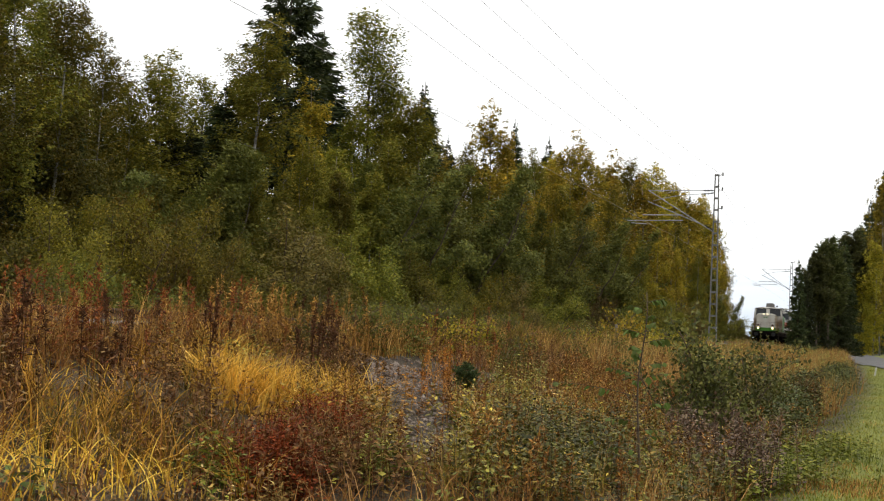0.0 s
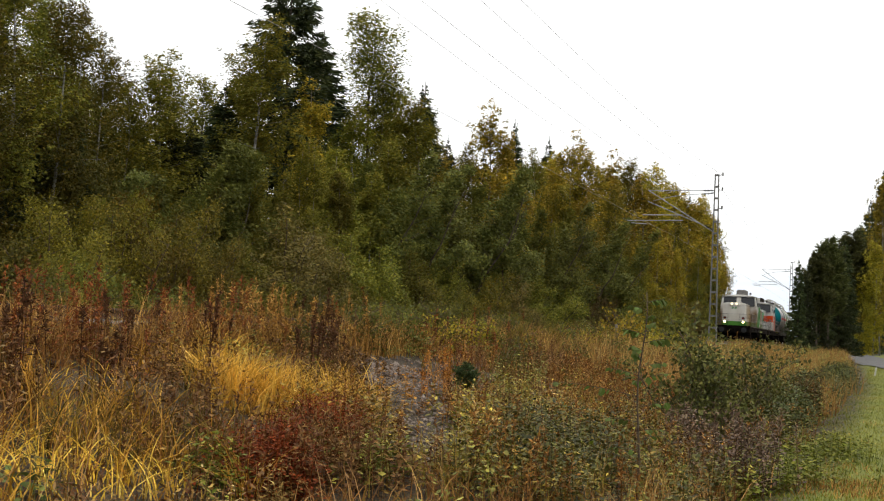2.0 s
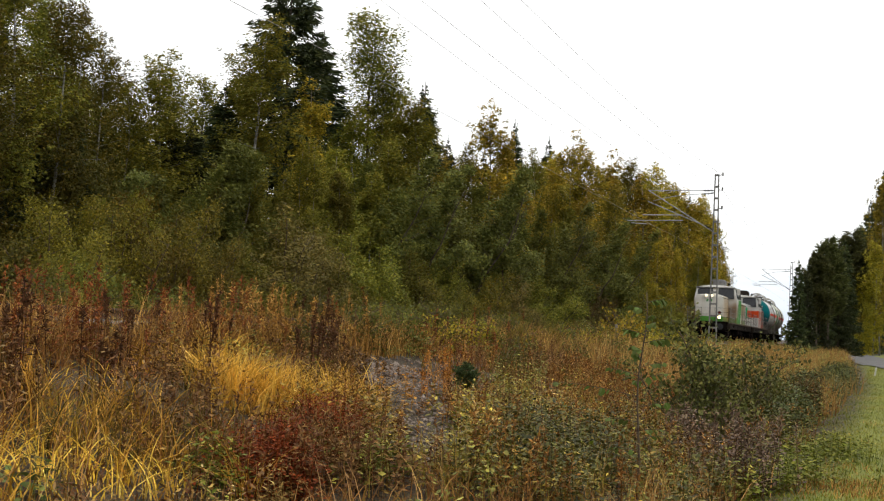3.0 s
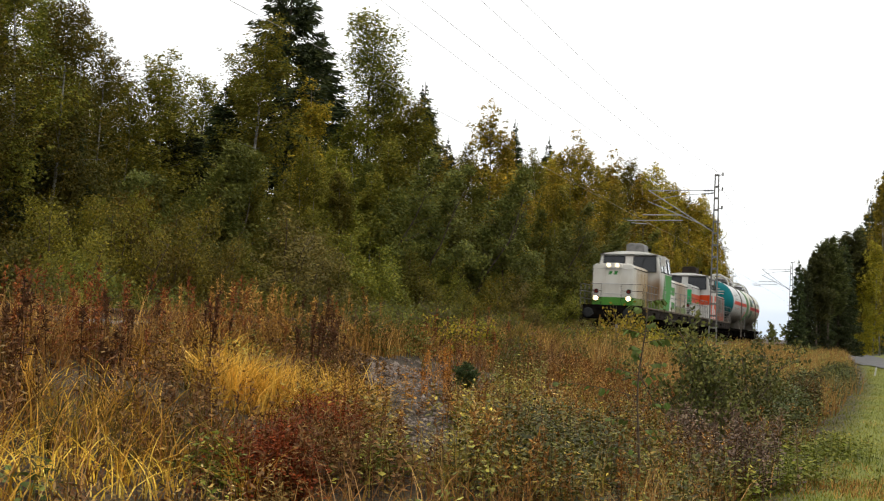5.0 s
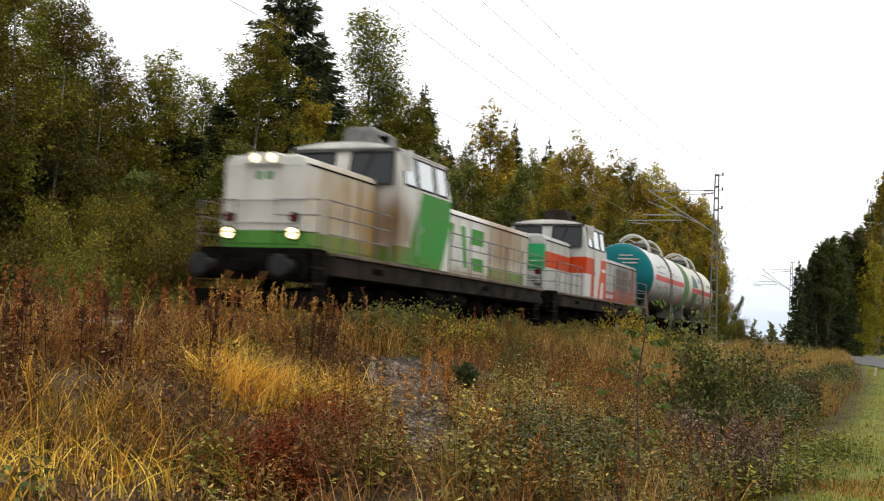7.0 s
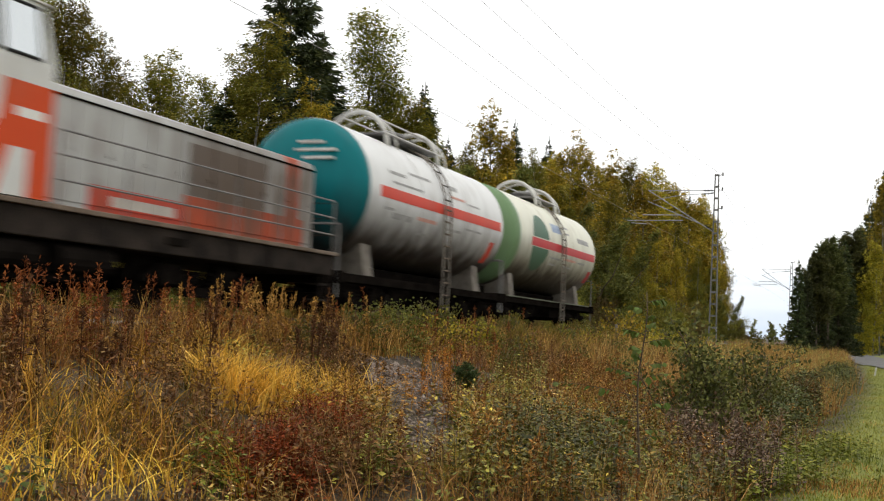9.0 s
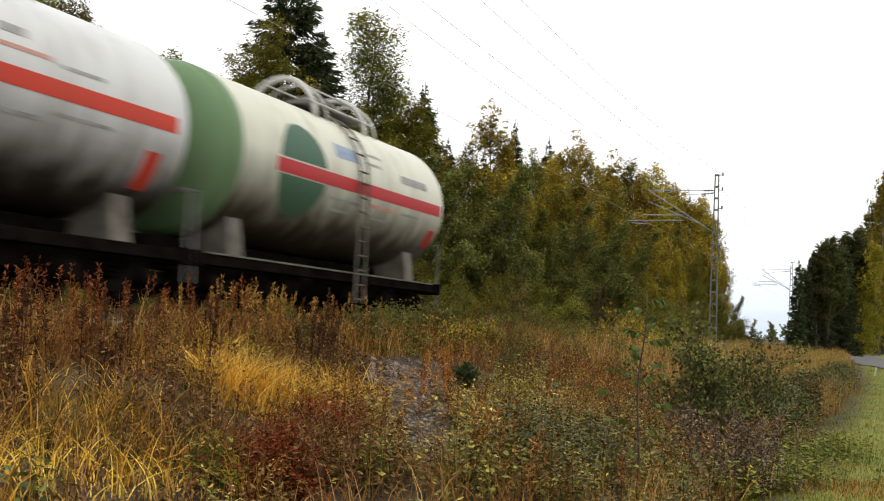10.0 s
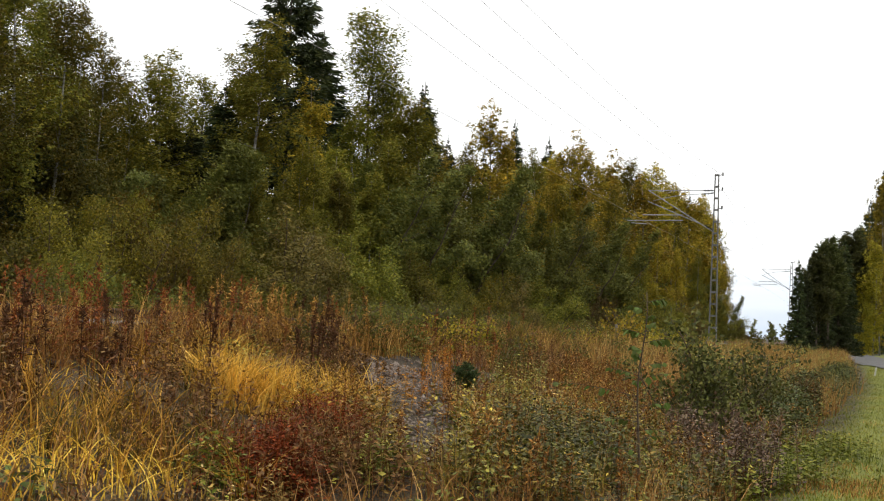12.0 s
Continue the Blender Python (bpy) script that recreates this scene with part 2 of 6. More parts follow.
def height(x, y):
    """The ground: the bank of the line, the hollow beside it, the mown verge, the wood's floor beyond the line."""
    x = x - bend(max(0.0, y)) if y < 300 else x
    bump = 0.10 * noise.noise((x * 0.45, y * 0.3, 0)) + 0.05 * noise.noise((x * 1.3, y * 1.1, 4))
    side = -0.45 - 0.3 * smooth(2.4, 4.2, x) - 0.85 * smooth(3.6, 8.4, x) - 0.12 * smooth(8.0, 9.4, x) + 0.12 * smooth(9.8, 10.8, x)
    wood = -0.45 - 0.25 * smooth(2.4, 4.5, -x) + 0.5 * smooth(5.0, 12.0, -x)
    z = (side if x > 0 else wood)
    rise = smooth(40, 120, y) * smooth(3, 8, x) * 0.75
    z += rise
    calm = smooth(2.2, 3.6, abs(x)) * (1.0 - 0.8 * smooth(9.9, 10.6, x))
    far = max(0.0, abs(x) - 60) * 0.012 + max(0.0, y - 240) * 0.004
    return z + bump * calm + far


def ground_sheet():
    xs = np.concatenate([np.linspace(-900, -60, 12), np.linspace(-55, -14, 16), np.arange(-13, 18.01, 0.35), np.linspace(19, 60, 16), np.linspace(70, 900, 12)])
    ys = np.concatenate([np.linspace(-300, -22, 8), np.arange(-20, 40, 0.5), np.arange(40, 130, 2.0), np.linspace(132, 300, 20), np.linspace(320, 2500, 14)])
    v = [(x, y, height(x, y)) for y in ys for x in xs]
    w = len(xs)
    f = [(j * w + i, j * w + i + 1, (j + 1) * w + i + 1, (j + 1) * w + i) for j in range(len(ys) - 1) for i in range(w - 1)]
    m, n, l, b, o = nodes_of("soil_and_litter")
    big, mid, small = noise_of(n, l, 0.25), noise_of(n, l, 2.2, 6.0), noise_of(n, l, 28.0, 6.0)
    r = ramp_of(n, [(0.3, (0.02, 0.014, 0.008)), (0.5, (0.05, 0.034, 0.017)), (0.7, (0.09, 0.065, 0.03))])
    l.new(math_of(n, l, "MULTIPLY_ADD", mid.outputs[0], 0.6, math_of(n, l, "MULTIPLY", small.outputs[0], 0.4)), r.inputs[0])
    c, s = n.new("ShaderNodeTexCoord"), n.new("ShaderNodeSeparateXYZ")
    l.new(c.outputs["Object"], s.inputs[0])
    # mown verge: green with yellowing patches
    turf = ramp_of(n, [(0.35, (0.12, 0.14, 0.018)), (0.6, (0.2, 0.21, 0.028)), (0.78, (0.34, 0.27, 0.07))])
    l.new(math_of(n, l, "MULTIPLY_ADD", big.outputs[0], 0.5, math_of(n, l, "MULTIPLY", small.outputs[0], 0.5)), turf.inputs[0])
    edge = math_of(n, l, "ADD", s.outputs["X"], math_of(n, l, "MULTIPLY", mid.outputs[0], 0.9))
    # the mown strip widens towards the line far off
    edge = math_of(n, l, "ADD", edge, math_of(n, l, "MULTIPLY", math_of(n, l, "MAXIMUM", math_of(n, l, "SUBTRACT", s.outputs["Y"], 45.0), 0.0), 0.035))
    lawn = math_of(n, l, "MULTIPLY", math_of(n, l, "MULTIPLY_ADD", edge, 1.6, -17.2, clamp=True), math_of(n, l, "LESS_THAN", s.outputs["X"], 40.0))
    l.new(mix_of(n, l, lawn, r.outputs[0], turf.outputs[0]), b.inputs["Base Color"])
    b.inputs["Roughness"].default_value = 0.95
    bump_of(n, l, b, small.outputs[0], 0.8, 0.05)
    ob = new("ground", mesh_np("ground", v, f, m, True))
    return tagged(ob, "autumn soil, leaf litter and mown verge rising to a bank", "ground", kind="structure")


ground_sheet()


def trackbed():
    base = thing("railway_track", "single railway track of brown steel rails on grey ballast", "railway track", kind="structure")
    ys = np.concatenate([np.arange(-30, 80, 2.0), np.arange(80, 420, 10.0)])
    prof = [(-2.7, -0.75), (-1.75, -0.26), (-0.9, -0.2), (0, -0.22), (0.9, -0.2), (1.75, -0.26), (2.7, -0.75)]
    v = [(x + bend(y), y, z + 0.02 * noise.noise((x, y * 0.5, 0))) for y in ys for x, z in prof]
    k = len(prof)
    f = [(j * k + i, j * k + i + 1, (j + 1) * k + i + 1, (j + 1) * k + i) for j in range(len(ys) - 1) for i in range(k - 1)]
    bed = new("ballast_bed", mesh_np("ballast_bed", v, f, M_BALLAST, True))
    bed.parent = base
    section = [(-0.07, -0.17), (0.07, -0.17), (0.07, -0.155), (0.012, -0.13), (0.012, -0.045), (0.036, -0.035), (0.036, 0.0), (-0.036, 0.0), (-0.036, -0.035), (-0.012, -0.045), (-0.012, -0.13), (-0.07, -0.155)]
    for x in (-0.78, 0.78):
        n, k = len(section), len(ys)
        v = [(x + u + bend(y), y, w) for y in ys for u, w in section]
        f = [(j * n + i, j * n + (i + 1) % n, (j + 1) * n + (i + 1) % n, (j + 1) * n + i) for j in range(k - 1) for i in range(n)]
        rail = new("rail", mesh_np("rail", v, f, M_RAIL))
        rail.parent = base
        rail["label"] = "rust-brown steel rail"
    sl = part("sleeper", prism(B(), [(-0.14, -0.36), (0.14, -0.36), (0.1, -0.172), (-0.1, -0.172)], "X", -1.3, 1.3, 0.01), M_SLEEPER, base)
    for j in range(200):
        s = sl.copy()
        scene.collection.objects.link(s)
        s.location = (bend(-5 + j * 0.61), -5 + j * 0.61, 0)
    rs = np.random.RandomState(5)
    n = 5000
    c = np.stack([rs.uniform(1.0, 2.7, n) * rs.choice([-1, 1], n), rs.uniform(4, 60, n), np.zeros(n)], 1)
    c[:, 2] = np.interp(np.abs(c[:, 0]), [0.9, 1.75, 2.7], [-0.2, -0.26, -0.72])
    c[:, 0] += [bend(y) for y in c[:, 1]]
    st = new("ballast_stones", stones_mesh("ballast_stones", c, rs.uniform(0.02, 0.05, n), rs, M_BALLAST))
    st.parent = base
    st["kind"] = "stuff"


def stones_mesh(name, centres, sizes, rs, mat):
    octa = np.array([(1, 0, 0), (-1, 0, 0), (0, 1, 0), (0, -1, 0), (0, 0, 1), (0, 0, -1)], float)
    tri = np.array([(0, 2, 4), (2, 1, 4), (1, 3, 4), (3, 0, 4), (2, 0, 5), (1, 2, 5), (3, 1, 5), (0, 3, 5)])
    n = len(centres)
    v = octa[None] * rs.uniform(0.6, 1.3, (n, 6, 1)) + rs.normal(0, 0.12, (n, 6, 3))
    v = v * sizes[:, None, None] * np.array([1.15, 1.0, 0.8]) + centres[:, None]
    f = tri[None] + 6 * np.arange(n)[:, None, None]
    return mesh_np(name, v.reshape(-1, 3), f.reshape(-1, 3), mat)


trackbed()


def lane():
    """A grey gravel lane that runs on ahead beside the verge and bends towards the line far off."""
    v, f = [], []
    ys = list(range(-40, 260, 4))
    for j, y in enumerate(ys):
        mid = 15.6 - 8.2 * smooth(35, 125, y) + 4 * smooth(150, 260, y)
        for x in (mid - 1.7, mid - 0.8, mid, mid + 0.8, mid + 1.7):
            v.append((x, y, height(x, y) + 0.06 + 0.03 * math.cos((x - mid) * 0.7)))
        if j:
            f += [((j - 1) * 5 + i, (j - 1) * 5 + i + 1, j * 5 + i + 1, j * 5 + i) for i in range(4)]
    tagged(new("road", mesh_np("road", v, f, M_ROAD, True)), "narrow grey gravel lane beside the grass verge", "road", kind="structure")


lane()


# ---- overhead line ----
def lattice_mast(y, top, base_z, reach, x=2.75):
    m = thing("catenary_mast", "galvanised lattice mast with an insulated cantilever over the track", "mast", "masts of the overhead line", at=pose(x + bend(y), y, base_z, 0, 0, 0.0124 * y))
    h = top - base_z
    wide, deep = 0.2, 0.13
    for sx in (-1, 1):
        for sy in (-1, 1):
            part("leg", tube(B(), [(sx * wide, sy * deep, 0), (sx * wide * 0.45, sy * deep * 0.6, h)], 0.025, 4), M_GALV, m)
    steps = 15
    for k in range(1, steps + 1):
        z = h * k / steps
        w, q = wide * (1 - 0.55 * z / h), deep * (1 - 0.4 * z / h)
        bm = B()
        for sy in (-1, 1):
            box(bm, -w, w, sy * q - 0.008, sy * q + 0.008, z - 0.09, z)
        for sx in (-1, 1):
            box(bm, sx * w - 0.008, sx * w + 0.008, -q, q, z - 0.088, z - 0.002)
        part("batten", bm, M_GALV, m)
    part("footing", box(B(), -0.4, 0.4, -0.35, 0.35, -0.5, 0.12, 0.03), M_SLEEPER, m, "concrete footing")
    k = h / (8.6 - (-0.45))
    zt, zb = h - 0.84 * k, h - 2.98 * k
    arm = part("cantilever", tube(B(), [(-0.12, 0, zt), (-reach, 0, zt + 0.02)], 0.02, 8), M_ZINC, m)
    part("diagonal_tube", tube(B(), [(-0.12, 0, zb), (-reach + 0.05, 0, zt)], 0.026, 8), M_ZINC, arm)
    part("strut_tube", tube(B(), [(-0.7, 0, zb + 0.38), (-reach, 0, zt - 0.58)], 0.024, 8), M_ZINC, arm)
    part("stay_tube", tube(B(), [(-0.12, 0, zt - 0.12), (-reach * 0.6, 0, zt - 0.3), (-reach * 0.92, 0, zt - 0.55)], 0.018, 6), M_ZINC, arm)
    part("registration_tube", tube(B(), [(-reach * 0.47, 0, zt - 1.28 * k), (-reach * 1.07, 0, zt - 1.28 * k)], 0.026, 8), M_ZINC, arm)
    part("steady_arm", tube(B(), [(-reach * 0.47, 0, zt - 1.56 * k), (-reach * 1.3, 0, zt - 1.58 * k)], 0.024, 8), M_ZINC, arm)
    part("dropper_arm", tube(B(), [(-reach * 1.0, 0, zt - 1.76 * k), (-reach * 1.24, 0, zt - 1.7 * k)], 0.024, 8), M_ZINC, arm)
    for z0, d in ((zt, (-1, 0)), (zt - 0.13, (-0.99, -0.09)), (zb, (-0.84, 0.54))):
        bm = B()
        for i in range(7):
            a = 0.2 + 0.075 * i
            q = Vector((-0.0 + d[0] * a, 0, z0 + d[1] * a))
            turned(bm, [(-0.02, 0.025), (-0.012, 0.062), (0.012, 0.055), (0.02, 0.025)], q, "X", 10)
        part("insulator", bm, M_RUBBER, arm, "dark ribbed insulator")
    for j, dz in enumerate((0.05, 0.85, 1.85)):
        bm = tube(B(), [(0.08, 0, h - dz), (0.3, 0, h - dz)], 0.018, 6)
        turned(bm, [(0, 0.02), (0.02, 0.05), (0.1, 0.045), (0.13, 0.05), (0.2, 0.02)], (0.3, 0, h - dz - 0.04), "Z", 8)
        part("bracket", bm, M_GALV, m)
    return m


lattice_mast(59.5, 8.88, -0.55, 3.68)
lattice_mast(118.0, 8.5, -0.5, 3.0)
lattice_mast(178.0, 8.5, -0.5, 3.0)
lattice_mast(-2.0, 8.85, -0.6, 3.1)


def line_wire(name, x, y0, z0, y1, z1, sag, r, label):
    pts = []
    for i in range(25):
        t = i / 24
        pts.append((x + bend(y0 + (y1 - y0) * t), y0 + (y1 - y0) * t, z0 + (z1 - z0) * t - 4 * sag * t * (1 - t)))
    ob = part(name, tube(B(), pts, r, 5), M_WIRE, None)
    return tagged(ob, label, "overhead wire", "wires of the overhead line")


for ya, yb in ((-2, 59.5), (59.5, 118), (118, 178)):
    line_wire("contact_wire", 0.0, ya, 5.82, yb, 5.78, 0.02, 0.006, "thin dark contact wire above the track")
    line_wire("messenger_wire", 0.0, ya, 9.1 if ya < 0 else 7.85, yb, 7.85, 0.95, 0.005, "sagging messenger wire above the contact wire")
    for dz in (0.0, 0.85, 1.85):
        line_wire("feeder_wire", 3.1, ya, 8.85 - dz, yb, 8.8 - dz, 1.02, 0.0045, "sagging feeder wire strung between masts")


# ---- the train ----
PACE = 14.727
FRONT0 = 121.43
MOVERS, WHEELS = [], []


M_GREENPAINT = rough_mat("green_paint", (0.03, 0.19, 0.03), (0.045, 0.25, 0.045), 4.0, 0.5, bump=0)


def axle_set(parent, y, r, gauge=0.80, tread=0.065):
    """Two wheels on an axle, turning about it."""
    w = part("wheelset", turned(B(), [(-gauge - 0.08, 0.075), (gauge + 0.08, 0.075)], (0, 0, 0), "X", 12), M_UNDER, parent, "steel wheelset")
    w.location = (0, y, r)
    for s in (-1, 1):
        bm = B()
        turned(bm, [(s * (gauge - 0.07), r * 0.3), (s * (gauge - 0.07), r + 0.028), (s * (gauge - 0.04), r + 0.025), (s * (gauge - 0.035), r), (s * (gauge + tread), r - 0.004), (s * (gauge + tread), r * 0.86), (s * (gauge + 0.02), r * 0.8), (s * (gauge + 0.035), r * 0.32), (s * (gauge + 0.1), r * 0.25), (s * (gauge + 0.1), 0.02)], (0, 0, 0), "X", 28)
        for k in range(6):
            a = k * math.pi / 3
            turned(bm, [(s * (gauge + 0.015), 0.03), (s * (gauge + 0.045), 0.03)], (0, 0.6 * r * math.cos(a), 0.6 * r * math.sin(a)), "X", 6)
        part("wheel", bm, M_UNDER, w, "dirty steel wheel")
    WHEELS.append((w, y, r))
    return w


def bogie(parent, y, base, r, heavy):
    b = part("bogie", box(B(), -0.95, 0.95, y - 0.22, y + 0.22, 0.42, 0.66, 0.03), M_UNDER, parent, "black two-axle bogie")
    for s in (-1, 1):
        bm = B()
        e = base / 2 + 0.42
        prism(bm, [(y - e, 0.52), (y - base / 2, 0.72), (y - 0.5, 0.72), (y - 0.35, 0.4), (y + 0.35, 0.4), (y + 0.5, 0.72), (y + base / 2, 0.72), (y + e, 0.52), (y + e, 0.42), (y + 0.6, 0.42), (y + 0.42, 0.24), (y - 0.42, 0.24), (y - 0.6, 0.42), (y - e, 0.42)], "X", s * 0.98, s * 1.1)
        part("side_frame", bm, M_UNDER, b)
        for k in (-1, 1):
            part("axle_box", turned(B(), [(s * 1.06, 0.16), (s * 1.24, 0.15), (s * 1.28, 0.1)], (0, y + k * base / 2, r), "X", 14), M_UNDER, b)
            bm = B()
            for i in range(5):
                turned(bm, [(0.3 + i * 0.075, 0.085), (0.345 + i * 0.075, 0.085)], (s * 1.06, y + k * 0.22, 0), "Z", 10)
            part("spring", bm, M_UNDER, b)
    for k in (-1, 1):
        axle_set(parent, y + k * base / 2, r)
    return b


def cab_shape(bm, y0, y1, grow=0.0):
    """The driver's cab: broad below, leaning in above the waist, with a rounded roof."""
    prof = [(1.5, 1.3), (1.5, 2.98), (1.36, 3.84)]
    lo = [(x + grow, z) for x, z in prof]
    out = [(-x, z) for x, z in lo] + [(x, z) for x, z in lo[::-1]]
    n = len(out)
    lean = {1.3: 0.0, 2.98: 0.0, 3.84: 0.16}
    a = [bm.verts.new((x, y0 - grow + lean[z], z)) for x, z in out]
    b = [bm.verts.new((x, y1 + grow - lean[z], z)) for x, z in out]
    bm.faces.new(a)
    bm.faces.new(b[::-1])
    for k in range(n):
        bm.faces.new((a[k], b[k], b[(k + 1) % n], a[(k + 1) % n]))
    es = [e for e in bm.edges if abs((e.verts[0].co - e.verts[1].co).z) > 0.3 and abs(e.verts[0].co.x) > 1.2]
    bmesh.ops.bevel(bm, geom=es, offset=0.09, segments=3, profile=0.5, affect="EDGES")
    return bm


def pane(parent, corners, depth, mat, name="window", label="dark cab window", rim=0.045):
    """A pane with a rubber rim, from four corners, standing a little proud of the wall."""
    c = [Vector(p) for p in corners]
    nrm = (c[1] - c[0]).cross(c[3] - c[0]).normalized()
    mid = sum(c, Vector()) / 4
    bm = B()
    lo = [bm.verts.new(p + nrm * -0.02) for p in c]
    hi = [bm.verts.new(p + nrm * depth) for p in c]
    bm.faces.new(lo)
    bm.faces.new(hi)
    for k in range(4):
        bm.faces.new((lo[k], lo[(k + 1) % 4], hi[(k + 1) % 4], hi[k]))
    g = part(name, bm, mat, parent, label)
    bm = B()
    for k in range(4):
        p, q = c[k] + nrm * depth, c[(k + 1) % 4] + nrm * depth
        tube(bm, [p + (mid - p) * 0.02, q + (mid - q) * 0.02], rim * 0.5, 6)
    part("rim", bm, M_RUBBER, g)
    return g


def hood(parent, y0, y1, mat, name, top=3.05, half=1.0):
    outline = [(-half, 1.3), (-half, top - 0.16), (-half + 0.05, top - 0.05), (-half + 0.17, top), (half - 0.17, top), (half - 0.05, top - 0.05), (half, top - 0.16), (half, 1.3)]
    h = part(name, prism(B(), outline, "Y", y0, y1, 0.035), mat, parent)
    n = max(2, round((y1 - y0) / 0.82))
    w = (y1 - y0 - 0.2) / n
    for s in (-1, 1):
        for k in range(n):
            a = y0 + 0.1 + k * w
            p = part("door_panel", box(B(), s * half, s * (half + 0.018), a + 0.02, a + w - 0.02, 1.42, top - 0.22, 0.006), mat, h)
            part("latch", box(B(), s * (half + 0.018), s * (half + 0.04), a + w - 0.12, a + w - 0.07, 2.12, 2.18, 0.005), mat, p)
    bm = B()
    for k in range(n * 2):
        a = y0 + 0.15 + k * w / 2
        box(bm, -half + 0.28, half - 0.28, a, a + w * 0.3, top, top + 0.035, 0.008)
    part("roof_hatch", bm, mat, h)
    # thin dark line just below the hood's upper edge
    part("edging", box(B(), half - 0.02, half + 0.03, y0 + 0.05, y1 - 0.05, top - 0.19, top - 0.165), M_UNDER, h, "dark gutter line")
    return h


def handrail(parent, x, ys, z0, levels, r=0.016):
    bm = B()
    for z in levels:
        tube(bm, [(x, ys[0], z), (x, ys[-1], z)], r, 6)
    g = part("handrail", bm, M_GALV, parent, "grey steel handrail")
    for y in ys:
        part("stanchion", tube(B(), [(x, y, z0), (x, y, levels[-1])], r, 6), M_GALV, g)
    return g


def locomotive(label, skin, cab_skin, rear_skin, roof_mat, offset, marks):
    L = thing("locomotive", label, "locomotive", "diesel locomotives", at=pose(0, FRONT0 + offset, 0))
    MOVERS.append((L, offset))
    END0, END1 = -0.32, 14.0
    part("frame", box(B(), -1.42, 1.42, 0.35, END1 - 0.05, 0.84, 1.22, 0.02), M_SILL, L, "dark grey frame sill")
    part("front_frame", box(B(), -1.2, 1.2, END0 + 0.05, 0.35, 0.86, 1.2, 0.02), M_UNDER, L)
    part("deck", box(B(), -1.5, 1.5, 0.35, END1, 1.22, 1.29, 0.012), M_DECK, L, "pale deck edge")
    part("front_deck", box(B(), -1.3, 1.3, END0 + 0.1, 0.347, 1.2, 1.33, 0.012), M_UNDER, L, "near-black front platform")
    for k in range(12):
        y = 0.4 + k * 1.12
        part("sill_rib", box(B(), 1.42, 1.435, y, y + 0.05, 0.86, 1.2), M_SILL, L)
    for y in (2.1, 8.7):
        part("sill_box", box(B(), 1.42, 1.45, y, y + 0.45, 0.98, 1.1, 0.01), M_UNDER, L)
    for e, s in ((END0, -1), (END1, 1)):
        beam = part("buffer_beam", box(B(), -1.22, 1.22, min(e, e + s * 0.06), max(e, e + s * 0.06), 0.7, 1.2, 0.015), M_UNDER, L)
        for x in (-0.88, 0.88):
            bm = turned(B(), [(s * 0.06, 0.14), (s * 0.3, 0.12), (s * 0.31, 0.09), (s * 0.42, 0.09), (s * 0.43, 0.21), (s * 0.46, 0.22), (s * 0.48, 0.18)], (x, e, 0.96), "Y", 20)
            part("buffer", bm, M_RUBBER, beam, "round black buffer")
        part("coupler", box(B(), -0.13, 0.13, min(e + s * 0.06, e + s * 0.48), max(e + s * 0.06, e + s * 0.48), 0.82, 1.08, 0.04), M_UNDER, beam)
        for x in (-0.42, 0.36):
            bm = tube(B(), [(x, e + s * 0.07, 0.85), (x, e + s * 0.2, 0.7), (x * 0.9, e + s * 0.22, 0.45), (x * 0.2, e + s * 0.15, 0.34)], 0.026, 7)
            part("brake_hose", bm, M_HOSE, beam, "orange-yellow brake hose")
        bm = prism(B(), [(-1.35, 0.5), (-1.3, 0.16), (1.3, 0.16), (1.35, 0.5)], "Y", e - s * 0.1, e - s * 0.06)
        part("rail_guard", bm, M_UNDER, L, "low plough plate")
        # steps at the corners
        for x in (-1.36, 1.36):
            bm = B()
            for z in (0.35, 0.65, 0.95):
                box(bm, min(x, x - math.copysign(0.28, x)), max(x, x - math.copysign(0.28, x)), e - s * 0.42, e - s * 0.1, z, z + 0.03)
            tube(bm, [(x, e - s * 0.42, 0.33), (x, e - s * 0.42, 1.25)], 0.02, 6)
            tube(bm, [(x, e - s * 0.1, 0.33), (x, e - s * 0.1, 1.25)], 0.02, 6)
            part("corner_steps", bm, M_SILL, L)
        for x in (-1.42, 0.45):
            g = part("end_rail", tube(B(), [(x, e - s * 0.05, 1.29), (x, e - s * 0.05, 2.25), (x + 0.97, e - s * 0.05, 2.25), (x + 0.97, e - s * 0.05, 1.29)], 0.013, 6), M_SILL, L)
            for z in (1.62, 1.95):
                part("rail_bar", tube(B(), [(x, e - s * 0.05, z), (x + 0.97, e - s * 0.05, z)], 0.011, 6), M_SILL, g)
    front = hood(L, 0.0, 3.12, skin, "front_hood", 3.16, 0.92)
    rear = hood(L, 6.15, 13.8, rear_skin, "rear_hood", 3.02)
    # long rails over the two hoods' fronts
    part("front_rail", tube(B(), [(-1.0, -0.05, 2.25), (-0.94, -0.09, 2.27), (0.94, -0.09, 2.27), (1.0, -0.05, 2.25)], 0.016, 6), M_CHROME, front)
    part("front_rail", tube(B(), [(-0.92, -0.06, 1.83), (0.92, -0.06, 1.83)], 0.014, 6), M_CHROME, front)
    # lamps
    for x in (-0.73, 0.73):
        lamp = part("headlight", turned(B(), [(0.0, 0.14), (-0.07, 0.135), (-0.08, 0.115)], (x, 0, 1.62), "Y", 24), M_UNDER, front, "lit round headlight" if marks == "lit" else "unlit round headlight")
        part("lens", turned(B(), [(-0.075, 0.11), (-0.1, 0.098), (-0.112, 0.05)], (x, 0, 1.62), "Y", 20), M_LAMP if marks == "lit" else M_CHROME, lamp)
